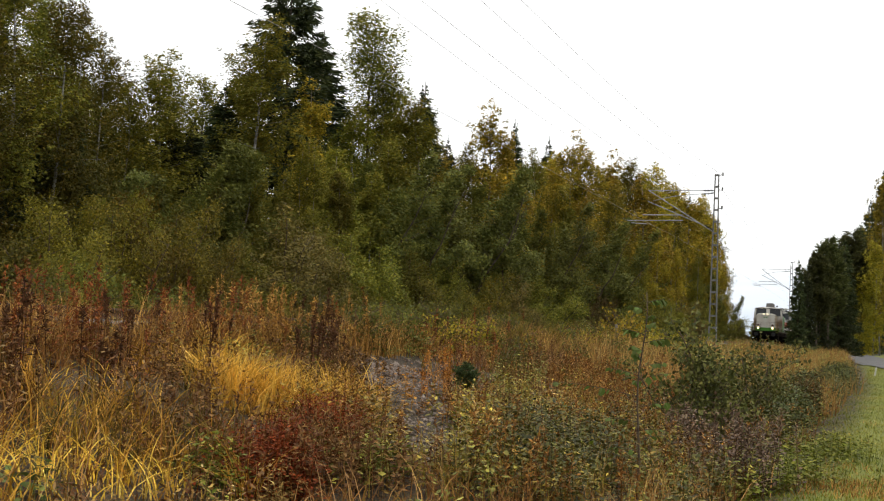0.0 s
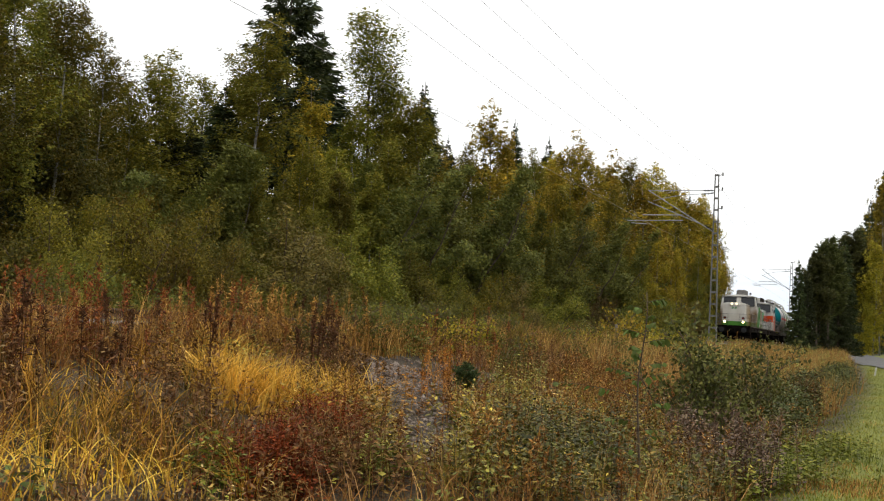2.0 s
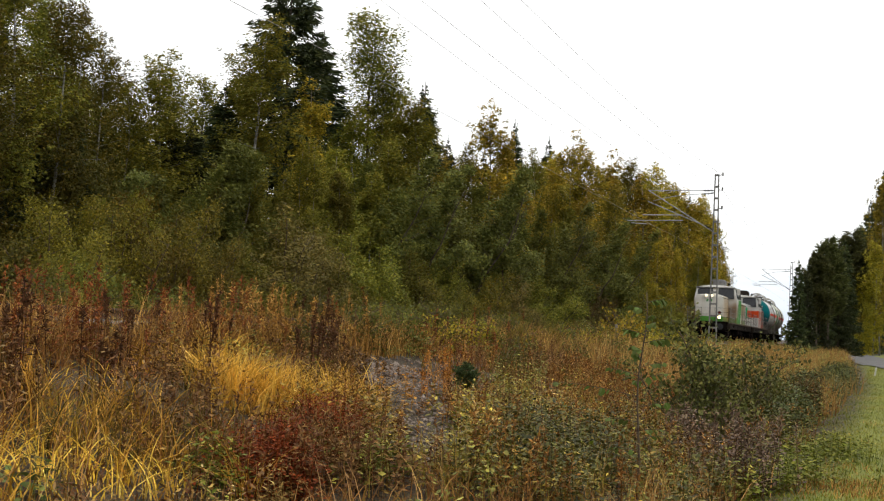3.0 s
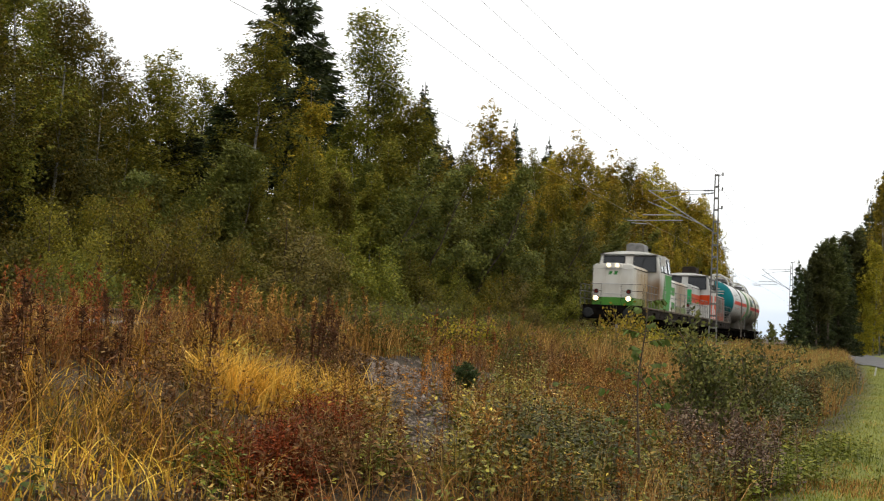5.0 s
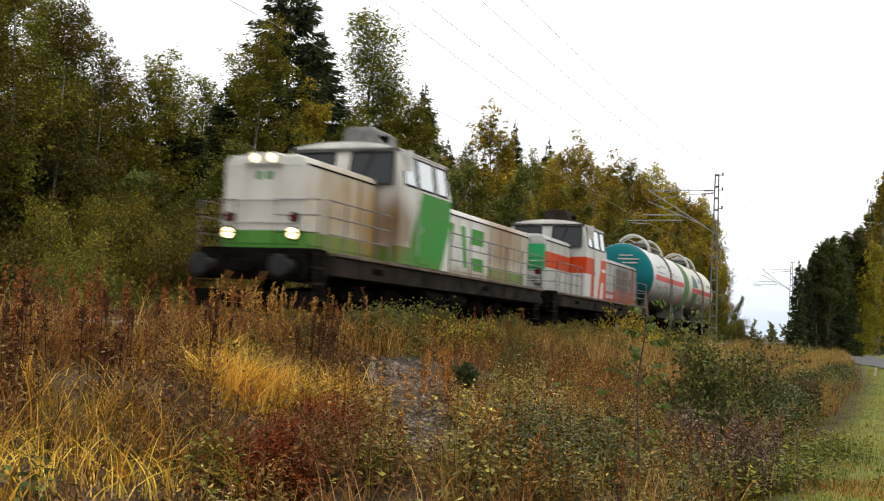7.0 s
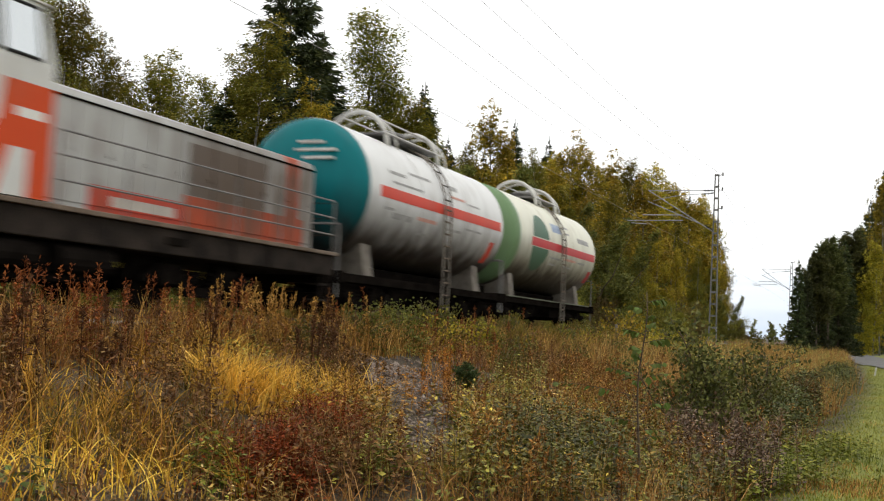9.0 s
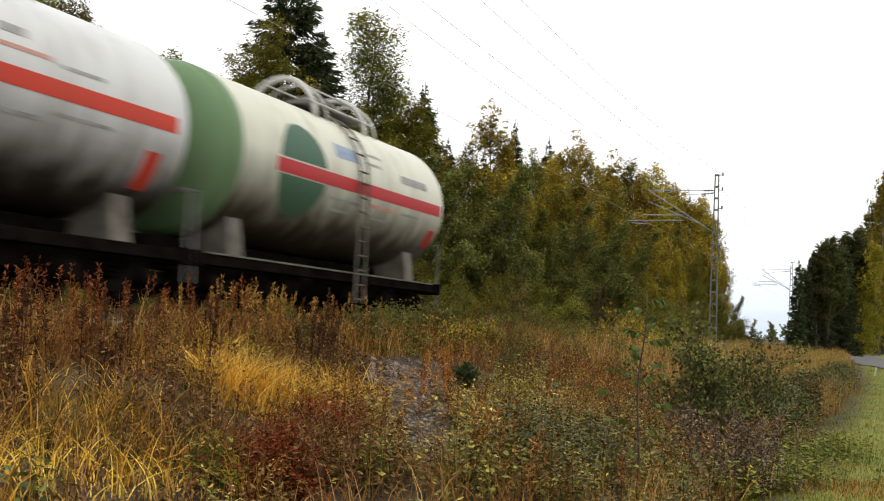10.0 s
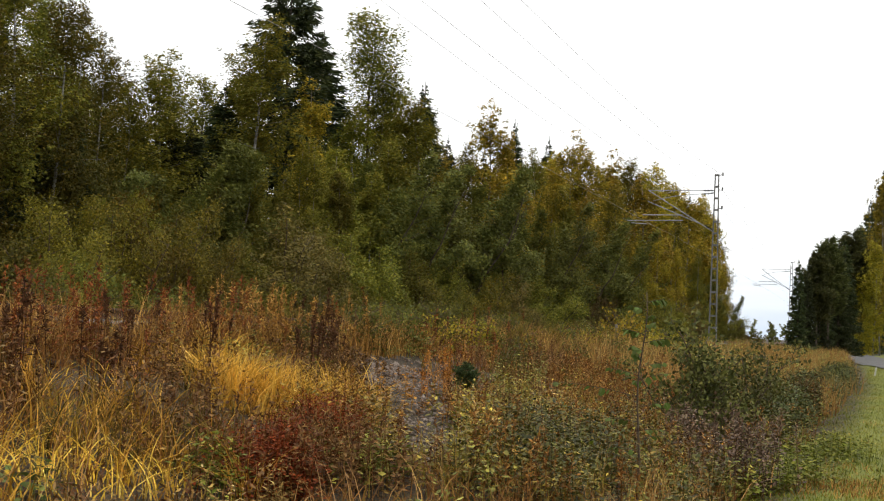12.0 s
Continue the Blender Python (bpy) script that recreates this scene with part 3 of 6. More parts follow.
        mk = part("marker_light", turned(B(), [(0.0, 0.11), (-0.06, 0.11), (-0.07, 0.09)], (x, 0, 1.93), "Y", 18), M_UNDER, front, "dark red marker light")
        part("lens", turned(B(), [(-0.062, 0.085), (-0.08, 0.06)], (x, 0, 1.93), "Y", 16), M_RED, mk)
    top = part("upper_headlight", prism(B(), [(-0.42, 2.97), (0.42, 2.97), (0.4, 3.14), (0.3, 3.2), (-0.3, 3.2), (-0.4, 3.14)], "Y", -0.1, 0.35, 0.02), skin, front, "pair of upper headlights in a low housing")
    for x in (-0.19, 0.19):
        part("lens", turned(B(), [(-0.1, 0.09), (-0.12, 0.08), (-0.13, 0.04)], (x, 0, 3.09), "Y", 18), M_LAMP_UP if marks == "lit" else M_GLASS, top)
    for x0, x1 in ((-0.87, -0.38), (-0.34, 0.34), (0.38, 0.87)):
        part("front_panel", box(B(), x0, x1, -0.02, 0.0, 1.42, 2.9, 0.006), skin, front)
    part("grab_rail", tube(B(), [(-0.8, -0.03, 2.94), (-0.8, -0.08, 2.94), (0.8, -0.08, 2.94), (0.8, -0.03, 2.94)], 0.012, 6), M_CHROME, front)
    bm = B()
    for x0, x1 in ((-0.2, -0.03), (0.03, 0.22)):
        prism(bm, [(x0, 2.68), (x1 - 0.05, 2.68), (x1, 2.84), (x0 + 0.04, 2.84)], "Y", -0.026, -0.021)
    part("front_emblem", bm, M_GREENPAINT if marks == "lit" else M_DECK, front, "small plain emblem on the nose")
    # cab
    cab = part("cab", cab_shape(B(), 3.12, 6.15), cab_skin, L)
    roof = []
    for k in range(13):
        a = -1 + k / 6
        roof.append((1.39 * a, 3.82 + 0.17 * (1 - abs(a) ** 2.4)))
    part("cab_roof", prism(B(), roof + [(1.39, 3.79), (-1.39, 3.79)], "Y", 3.2, 6.08, 0.06), roof_mat, L, "low rounded cab roof", True)
    bm = prism(B(), [(-0.3, 3.93), (0.6, 3.93), (0.56, 4.34), (0.42, 4.42), (-0.15, 4.42), (-0.26, 4.34)], "Y", 3.7, 4.8, 0.05)
    part("roof_unit", bm, M_GALV if marks == "lit" else M_SILL, L, "grey cooling unit on the roof")
    part("horn", turned(B(), [(0.0, 0.04), (0.25, 0.05), (0.3, 0.09)], (0.9, 3.2, 4.08), "Y", 12), M_UNDER, L)
    def slope(z):
        return 0.16 * max(0.0, (z - 2.98) / 0.86)
    for x0, x1, z0 in ((-1.26, -0.2, 3.1), (0.2, 1.3, 3.02)):
        for ya, s in ((3.12, -1), (6.15, 1)):
            cs = [(x0, z0), (x1, z0), (x1 - (0.05 if x1 > 1 else 0), 3.75), (x0 + (0.05 if x0 < -1 else 0), 3.75)]
            pts = [(x, ya - s * slope(z), z) for x, z in cs]
            w = pane(cab, pts if s < 0 else pts[::-1], 0.012, M_GLASS, "window", "dark windscreen")
            if s < 0:
                part("wiper", tube(B(), [((x0 + x1) / 2, ya + slope(3.72) - 0.04, 3.72), ((x0 + x1) / 2 - 0.2, ya + slope(3.2) - 0.04, 3.2)], 0.012, 5), M_RUBBER, w)
    for s in (-1, 1):
        def wall(z):
            return s * (1.5 - 0.14 * max(0.0, (z - 2.98) / 0.86))
        for ya, yb in ((3.36, 4.02), (4.12, 5.05), (5.17, 5.85)):
            c = [(wall(3.04), ya, 3.04), (wall(3.04), yb, 3.04), (wall(3.72), yb, 3.72), (wall(3.72), ya, 3.72)]
            pane(cab, c if s > 0 else c[::-1], 0.012, M_SKYGLASS, "side_window", "pale side window mirroring the sky")
        if s > 0:
            part("mirror", box(B(), min(s * 1.5, s * 1.72), max(s * 1.5, s * 1.72), 3.14, 3.19, 3.3, 3.76, 0.01), M_PAINTWHITE, cab, "white rear-view mirror")
        door = part("cab_door", box(B(), min(s * 1.5, s * 1.516), max(s * 1.5, s * 1.516), 4.15, 4.85, 1.36, 2.96, 0.006), cab_skin, cab)
        part("door_handle", tube(B(), [(s * 1.54, 4.25, 2.05), (s * 1.56, 4.25, 2.2)], 0.018, 6), M_CHROME, door)
        part("grab_iron", tube(B(), [(s * 1.52, 4.02, 1.5), (s * 1.57, 4.02, 1.55), (s * 1.57, 4.02, 2.7), (s * 1.52, 4.02, 2.75)], 0.014, 6), M_CHROME, cab)
        handrail(L, s * 1.44, [0.0, 0.75, 1.5, 2.2, 2.85], 1.29, (1.62, 1.95, 2.27))
        handrail(L, s * 1.44, [6.3, 7.7, 9.1, 10.5, 11.9, 13.85], 1.29, (1.62, 1.95, 2.27))
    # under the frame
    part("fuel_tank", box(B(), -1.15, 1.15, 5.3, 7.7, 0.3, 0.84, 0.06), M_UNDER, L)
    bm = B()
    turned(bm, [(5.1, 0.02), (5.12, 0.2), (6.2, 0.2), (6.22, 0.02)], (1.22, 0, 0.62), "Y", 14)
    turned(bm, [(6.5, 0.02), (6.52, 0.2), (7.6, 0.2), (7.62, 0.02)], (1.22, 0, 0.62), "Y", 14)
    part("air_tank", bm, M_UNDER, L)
    bogie(L, 2.9, 2.15, 0.5, True)
    bogie(L, 10.1, 2.15, 0.5, True)
    return L, front, cab, rear


DIRT = (0.19, 0.12, 0.065)
front_g = livery_mat("white_green_front", WHITE, [(-0.2, 3.2, 1.2, 1.68, 0, GREEN)], DIRT, 0.3, grime_shade=[(0.15, 3.2, 1.3, 3.4, 0.85), (2.2, 3.4, 1.1, 2.9, 1.0), (2.75, 3.3, 1.2, 3.1, 1.0), (0.0, 3.3, 1.1, 1.6, 0.25)], soil=(0.36, 0.23, 0.09))
cab_g = livery_mat("white_green_cab", WHITE, [(3.5, 5.55, 1.2, 2.98, 0.45, GREEN), (2.5, 4.2, 1.2, 1.68, 0, GREEN)], DIRT, 0.3, grime_shade=[(2.8, 4.0, 1.5, 2.6, 0.8), (3.0, 3.5, 0.9, 3.0, 0.9), (2.8, 6.2, 1.1, 1.5, 0.3)], soil=(0.18, 0.1, 0.04))
rear_g = livery_mat("white_green_rear", WHITE, [(10.2, 13.4, 1.2, 1.66, 0, GREEN), (7.0, 7.3, 1.55, 2.62, 0.25, GREEN), (8.3, 8.6, 1.55, 2.62, -0.25, GREEN), (8.75, 9.75, 2.2, 2.62, 0.1, GREEN), (8.95, 9.85, 1.5, 1.85, -0.2, GREEN)], DIRT, 0.35, grime_shade=[(9.9, 13.9, 1.4, 3.5, 1.0), (10.4, 12.2, 1.5, 3.3, 0.8), (6.0, 13.9, 1.1, 1.55, 0.8)], soil=(0.3, 0.2, 0.11))
LIGHTGREY = (0.42, 0.42, 0.4)
front_o = livery_mat("grey_orange_front", (0.5, 0.5, 0.47), [(-0.2, 3.2, 2.1, 2.62, 0, ORANGE), (-0.3, 0.05, 2.0, 2.85, 0, (0.03, 0.36, 0.13))], DIRT, 0.35)
cab_o = livery_mat("white_orange_cab", (0.58, 0.58, 0.55), [(2.6, 4.2, 2.1, 2.68, 0, ORANGE), (3.85, 4.25, 1.3, 2.6, 0, ORANGE), (5.15, 6.3, 1.9, 2.72, 0.1, ORANGE), (5.45, 5.95, 2.28, 2.4, 0, WHITE), (4.85, 5.2, 1.3, 2.2, 0.3, ORANGE), (5.7, 6.3, 1.3, 1.9, 0, ORANGE)], DIRT, 0.3)
rear_o = livery_mat("grey_orange_rear", LIGHTGREY, [(7.4, 9.6, 1.3, 1.72, 0, (0.55, 0.05, 0.025)), (7.9, 9.4, 1.45, 1.6, 0.0, (0.6, 0.56, 0.5)), (9.6, 13.4, 1.3, 1.85, 0, ORANGE), (12.7, 13.2, 1.3, 3.1, 0, ORANGE), (9.7, 12.0, 1.86, 2.7, 0, (0.12, 0.1, 0.085))], (0.12, 0.08, 0.05), 0.75, grime_shade=[(9.0, 14.9, 1.0, 3.3, 0.85)], soil=(0.09, 0.06, 0.04))
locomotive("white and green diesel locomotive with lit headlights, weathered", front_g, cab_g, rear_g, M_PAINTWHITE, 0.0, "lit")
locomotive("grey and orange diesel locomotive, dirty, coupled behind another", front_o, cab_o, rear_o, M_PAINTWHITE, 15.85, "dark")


def band(parent, r, zc, y0, y1, z0, z1, mat, name, label, sides=(1, -1), seg=6):
    """A painted field on the tank's flank: a thin sheet that follows its curve."""
    for s in sides:
        bm = B()
        a0, a1 = math.asin((z0 - zc) / r), math.asin((z1 - zc) / r)
        rows = []
        for k in range(seg + 1):
            a = a0 + (a1 - a0) * k / seg
            rows.append([bm.verts.new((s * q * math.cos(a), y, zc + q * math.sin(a))) for q, y in ((r + 0.002, y0), (r + 0.006, y0), (r + 0.006, y1), (r + 0.002, y1))])
        for u, v in zip(rows, rows[1:]):
            for k in range(4):
                bm.faces.new((u[k], u[(k + 1) % 4], v[(k + 1) % 4], v[k]))
        bm.faces.new(rows[0])
        bm.faces.new(rows[-1][::-1])
        part(name, bm, mat, parent, label)


def disc(parent, r, zc, y, rad, z, mat, name, label, cut):
    """A round emblem on the flank, in two halves above and below the stripe."""
    for lo, hi in ((cut, 1.0), (-1.0, -cut)):
        bm = B()
        rows = []
        for k in range(13):
            q = (lo + (hi - lo) * k / 12) * rad
            w = math.sqrt(max(0.0, rad * rad - q * q)) + 0.004
            a = math.asin((z + q - zc) / r)
            rows.append([bm.verts.new(((r + d) * math.cos(a), y + e, zc + (r + d) * math.sin(a))) for d, e in ((0.002, -w), (0.005, -w), (0.005, w), (0.002, w))])
        for u, v in zip(rows, rows[1:]):
            for k in range(4):
                bm.faces.new((u[k], u[(k + 1) % 4], v[(k + 1) % 4], v[k]))
        bm.faces.new(rows[0])
        bm.faces.new(rows[-1][::-1])
        part(name, bm, mat, parent, label)


def tank_wagon(label, offset, length, cyl0, cyl1, ladder_y, skin, end_mat, stripe, stripe_mat, frame_mat, hoops, rail_mat):
    T = thing("tank_wagon", label, "tank wagon", "tank wagons", at=pose(0, FRONT0 + offset, 0))
    MOVERS.append((T, offset))
    R, ZC = 1.48, 2.75
    n = 9
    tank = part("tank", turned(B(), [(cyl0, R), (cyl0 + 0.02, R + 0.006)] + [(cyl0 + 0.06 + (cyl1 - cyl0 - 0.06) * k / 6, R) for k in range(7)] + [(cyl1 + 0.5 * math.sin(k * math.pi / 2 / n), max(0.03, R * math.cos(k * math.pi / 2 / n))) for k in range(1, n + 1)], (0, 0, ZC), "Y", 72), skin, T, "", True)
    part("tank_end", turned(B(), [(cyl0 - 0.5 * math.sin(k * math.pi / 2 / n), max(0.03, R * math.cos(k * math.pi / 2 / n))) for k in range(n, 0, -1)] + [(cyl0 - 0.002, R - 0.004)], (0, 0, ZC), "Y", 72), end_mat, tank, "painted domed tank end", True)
    for y in (cyl0 + 0.05, cyl0 + (cyl1 - cyl0) * 0.33, cyl0 + (cyl1 - cyl0) * 0.67, cyl1 - 0.03):
        part("weld_seam", turned(B(), [(y, R - 0.002), (y + 0.004, R + 0.005), (y + 0.02, R + 0.005), (y + 0.024, R - 0.002)], (0, 0, ZC), "Y", 72), skin, tank, "", True)
    band(tank, R, ZC, stripe[0], stripe[1], stripe[2], stripe[3], stripe_mat, "stripe", "red stripe along the tank")
    # frame
    for s in (-1, 1):
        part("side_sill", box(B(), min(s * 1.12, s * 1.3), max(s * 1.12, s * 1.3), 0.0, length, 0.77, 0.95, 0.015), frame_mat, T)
    # centre sill, built up to the tank to fill the shaded gap in black
    part("centre_sill_fill", box(B(), -0.3, 0.3, -0.1, length + 0.1, 0.7, 1.24, 0.02), M_UNDER, T)
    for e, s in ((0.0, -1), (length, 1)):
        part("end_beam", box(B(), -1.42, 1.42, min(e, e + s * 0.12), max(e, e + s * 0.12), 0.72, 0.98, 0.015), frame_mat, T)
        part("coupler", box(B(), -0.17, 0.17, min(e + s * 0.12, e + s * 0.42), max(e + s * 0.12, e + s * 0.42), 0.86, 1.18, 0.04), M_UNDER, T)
        bm = B()
        for x in (-1.3, 1.3):
            tube(bm, [(x, e + s * 0.1, 0.45), (x, e + s * 0.1, 1.9)], 0.022, 6)
        tube(bm, [(-1.3, e + s * 0.1, 1.9), (1.3, e + s * 0.1, 1.9)], 0.02, 6)
        part("end_rail", bm, M_GALV, T)
    # saddles and straps
    for y in (cyl0 + 0.85, cyl1 - 0.85):
        out = []
        for k in range(15):
            a = math.radians(-132 + 84 * k / 14)
            out.append((R * math.cos(a) * 1.002, ZC + R * math.sin(a) * 1.002))
        sad = part("saddle", prism(B(), [(-1.1, 0.94)] + out + [(1.1, 0.94)], "Y", y - 0.22, y + 0.22), M_SADDLE, T, "tank saddle")
    # ladder on the flank
    for s in (1, -1):
        bm = B()
        path = [(s * 1.56, 0.35), (s * 1.56, 2.75)] + [(s * 1.56 * math.cos(a), ZC + 1.56 * math.sin(a)) for a in (0.25, 0.5, 0.75, 1.0, 1.25)]
        for dy in (-0.19, 0.19):
            tube(bm, [(x, ladder_y + dy, z) for x, z in path], 0.024, 6)
        lad = part("ladder", bm, M_SADDLE, T, "dirty side ladder")
        for k in range(9):
            z = 0.42 + k * 0.29
            part("rung", box(B(), s * 1.56 - 0.03, s * 1.56 + 0.03, ladder_y - 0.19, ladder_y + 0.19, z, z + 0.03), M_DECK, lad)
        for k in range(5):
            a = 0.15 + k * 0.24
            part("rung", tube(B(), [(s * 1.56 * math.cos(a), ladder_y - 0.19, ZC + 1.56 * math.sin(a)), (s * 1.56 * math.cos(a), ladder_y + 0.19, ZC + 1.56 * math.sin(a))], 0.018, 6), M_SILL, lad)
    # walkway with hoops on top
    mid = (hoops[0] + hoops[1]) / 2
    walkway = part("walkway", box(B(), -0.75, 0.75, hoops[0] - 0.15, hoops[1] + 0.15, ZC + R + 0.02, ZC + R + 0.06, 0.01), M_GALV, T)
    for y in hoops:
        pts = [(0.78 * math.cos(math.pi * k / 14), y, 3.98 + 0.82 * math.sin(math.pi * k / 14)) for k in range(15)]
        part("hoop", tube(B(), pts, 0.06, 8), rail_mat, walkway, "arched safety hoop", True)
        pts = [(0.78 * math.cos(math.pi * k / 14), y + 0.5, 3.98 + 0.78 * math.sin(math.pi * k / 14)) for k in range(15)]
        part("hoop", tube(B(), pts, 0.03, 8), rail_mat, walkway, "arched safety hoop", True)
    for x, z in ((-0.72, 4.3), (0.72, 4.3), (-0.4, 4.68), (0.4, 4.68)):
        part("top_rail", tube(B(), [(x, hoops[0], z), (x, hoops[1] + 0.5, z)], 0.022, 6), rail_mat, walkway)
    part("manhole", turned(B(), [(ZC + R - 0.05, 0.42), (ZC + R + 0.22, 0.42), (ZC + R + 0.24, 0.47), (ZC + R + 0.3, 0.47), (ZC + R + 0.36, 0.3), (ZC + R + 0.38, 0.05)], (0, mid, 0), "Z", 24), M_GALV, T)
    part("valve", turned(B(), [(ZC + R - 0.05, 0.14), (ZC + R + 0.3, 0.14), (ZC + R + 0.32, 0.04)], (0.2, mid + 0.9, 0), "Z", 14), M_GALV, T)
    # added black boxes that close the bright gap between bogies, standing in for shade
    for k, (a, b, lo) in enumerate(((2.95, 3.7, 0.42), (length - 4.2, length - 3.0, 0.45))):
        part("gap_block", box(B(), -1.05, 1.05, a, b, lo, 0.92, 0.03), M_UNDER, T, "black box added to fill the dark gap underneath")
    part("brake_pipe", tube(B(), [(1.05, 0.3, 0.8), (1.05, length - 0.3, 0.8)], 0.04, 6), M_UNDER, T)
    part("brake_cylinder", turned(B(), [(length * 0.42, 0.02), (length * 0.42 + 0.02, 0.18), (length * 0.42 + 0.6, 0.18), (length * 0.42 + 0.62, 0.02)], (0.6, 0, 0.68), "Y", 14), M_UNDER, T)
    bogie(T, 1.5, 1.75, 0.47, False)
    bogie(T, length - 1.5, 1.75, 0.47, False)
    return T, tank


# tank bellies: low bands mix road dirt with underside shade put into the paint
tank_white = livery_mat("white_tank_paint", (0.66, 0.66, 0.65), [], (0.16, 0.12, 0.09), 0.3, 0.4, grime_shade=[(-8, 18, 0.0, 2.4, 1.0), (-8, 18, 0.4, 1.9, 1.0), (-8, 18, 0.6, 1.75, 1.0)], soil=(0.032, 0.022, 0.015))
tank_cream = livery_mat("cream_tank_paint", (0.66, 0.65, 0.54), [], (0.2, 0.15, 0.08), 0.3, 0.4, grime_shade=[(-8, 18, 0.3, 2.5, 0.95), (-8, 18, 0.4, 1.95, 1.0), (-8, 18, 0.6, 1.8, 1.0)], soil=(0.045, 0.032, 0.018))
tank_teal = livery_mat("teal_paint", (0.0, 0.14, 0.155), [], (0.005, 0.05, 0.06), 0.3, 0.4, grime_shade=[(-8, 18, 0.0, 2.5, 1.0), (-8, 18, 0.4, 2.0, 1.0)], soil=(0.015, 0.017, 0.016))
tank_green = livery_mat("olive_green_paint", (0.15, 0.24, 0.12), [], (0.1, 0.11, 0.06), 0.4, 0.45)
stripe_red = livery_mat("red_stripe_paint", (0.6, 0.055, 0.03), [], (0.3, 0.07, 0.04), 0.3, 0.4)
stripe_crimson = livery_mat("crimson_stripe_paint", (0.5, 0.03, 0.035), [], (0.3, 0.06, 0.05), 0.3, 0.4)
emblem_green = livery_mat("emblem_green_paint", (0.06, 0.13, 0.08), [], (0.1, 0.11, 0.09), 0.35, 0.45)
M_TEXT = rough_mat("faded_lettering", (0.2, 0.2, 0.19), (0.42, 0.41, 0.4), 6.0, 0.6, bump=0)
M_TEXTRED = rough_mat("faded_red_lettering", (0.45, 0.2, 0.16), (0.6, 0.36, 0.3), 6.0, 0.6, bump=0)
M_TEXTBLUE = rough_mat("faded_blue_lettering", (0.2, 0.27, 0.42), (0.4, 0.45, 0.52), 6.0, 0.6, bump=0)
M_FRAMEOLIVE = rough_mat("olive_frame_paint", (0.07, 0.075, 0.05), (0.2, 0.2, 0.14), 4.0, 0.6, bump=0.15)
ONE, TWO = 30.3, 40.2
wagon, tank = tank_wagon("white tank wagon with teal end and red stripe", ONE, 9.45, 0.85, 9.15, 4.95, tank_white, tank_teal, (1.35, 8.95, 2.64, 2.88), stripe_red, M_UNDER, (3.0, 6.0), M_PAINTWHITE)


def lettering(tank, rows):
    for y0, y1, z0, z1, mat in rows:
        band(tank, 1.48, 2.75, y0, y1, z0, z1, mat, "lettering", "", (1,), 2)


lettering(tank, [(1.9, 2.7, 3.2, 3.27, M_TEXT), (3.0, 4.2, 3.32, 3.38, M_TEXT), (2.0, 3.6, 3.0, 3.05, M_TEXT), (5.3, 6.3, 3.1, 3.16, M_TEXTRED), (1.6, 2.1, 2.4, 2.46, M_TEXT), (2.1, 3.1, 2.25, 2.38, M_TEXT)])
lettering(tank, [(3.4, 4.5, 2.35, 2.43, M_TEXTRED), (5.2, 6.2, 2.3, 2.36, M_TEXT), (6.4, 7.5, 2.42, 2.47, M_TEXT), (5.4, 5.9, 3.3, 3.42, M_TEXT), (3.3, 4.3, 2.05, 2.1, M_TEXT), (6.5, 7.3, 3.05, 3.1, M_TEXT)])
bm = B()
for k, (x0, x1, z) in enumerate(((-0.05, 0.55, 3.62), (-0.1, 0.85, 3.45), (0.1, 0.8, 3.28))):
    rr = math.hypot((x0 + x1) / 2, z - 2.75) / 1.48
    yy = 0.85 - 0.5 * math.sqrt(max(0.0, 1 - rr * rr))
    box(bm, x0, x1, yy - 0.03, yy + 0.06, z, z + 0.06, 0.008)
part("end_lettering", bm, M_PAINTWHITE, tank)
band(tank, 1.48, 2.75, 8.35, 8.68, 1.75, 2.3, stripe_red, "warning_panel", "faded red panel", (1,))
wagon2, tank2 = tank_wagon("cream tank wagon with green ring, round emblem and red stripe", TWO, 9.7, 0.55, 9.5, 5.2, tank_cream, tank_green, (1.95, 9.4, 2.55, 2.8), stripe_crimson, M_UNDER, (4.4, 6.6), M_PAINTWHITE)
part("frame_edge", box(B(), 1.28, 1.32, 0.2, 9.5, 0.95, 0.98), M_FRAMEOLIVE, wagon2, "thin olive edge strip on the frame")
part("green_ring", turned(B(), [(0.52, 1.478), (0.53, 1.487), (0.85, 1.487), (0.86, 1.478)], (0, 0, 2.75), "Y", 72), tank_green, tank2, "olive green ring round the tank", True)
disc(tank2, 1.48, 2.75, 2.9, 0.86, 2.68, emblem_green, "emblem", "dark green round emblem", 0.18)
lettering(tank2, [(4.2, 5.2, 3.15, 3.42, M_TEXTBLUE), (7.2, 8.6, 3.05, 3.22, M_TEXT), (5.6, 6.2, 3.2, 3.26, M_TEXT), (4.0, 5.2, 2.3, 2.36, M_TEXT), (5.6, 7.0, 2.35, 2.42, M_TEXTRED), (7.3, 8.2, 2.35, 2.41, M_TEXT)])
lettering(tank2, [(4.2, 4.9, 2.1, 2.16, M_TEXT), (5.7, 6.6, 2.12, 2.17, M_TEXT), (5.7, 6.3, 3.4, 3.46, M_TEXT)])
band(tank2, 1.48, 2.75, 9.0, 9.3, 1.8, 2.2, stripe_crimson, "warning_panel", "faded red panel", (1,))


# ---- plants ----
def unit(v):
    return v / np.maximum(1e-9, np.linalg.norm(v, axis=-1, keepdims=True))


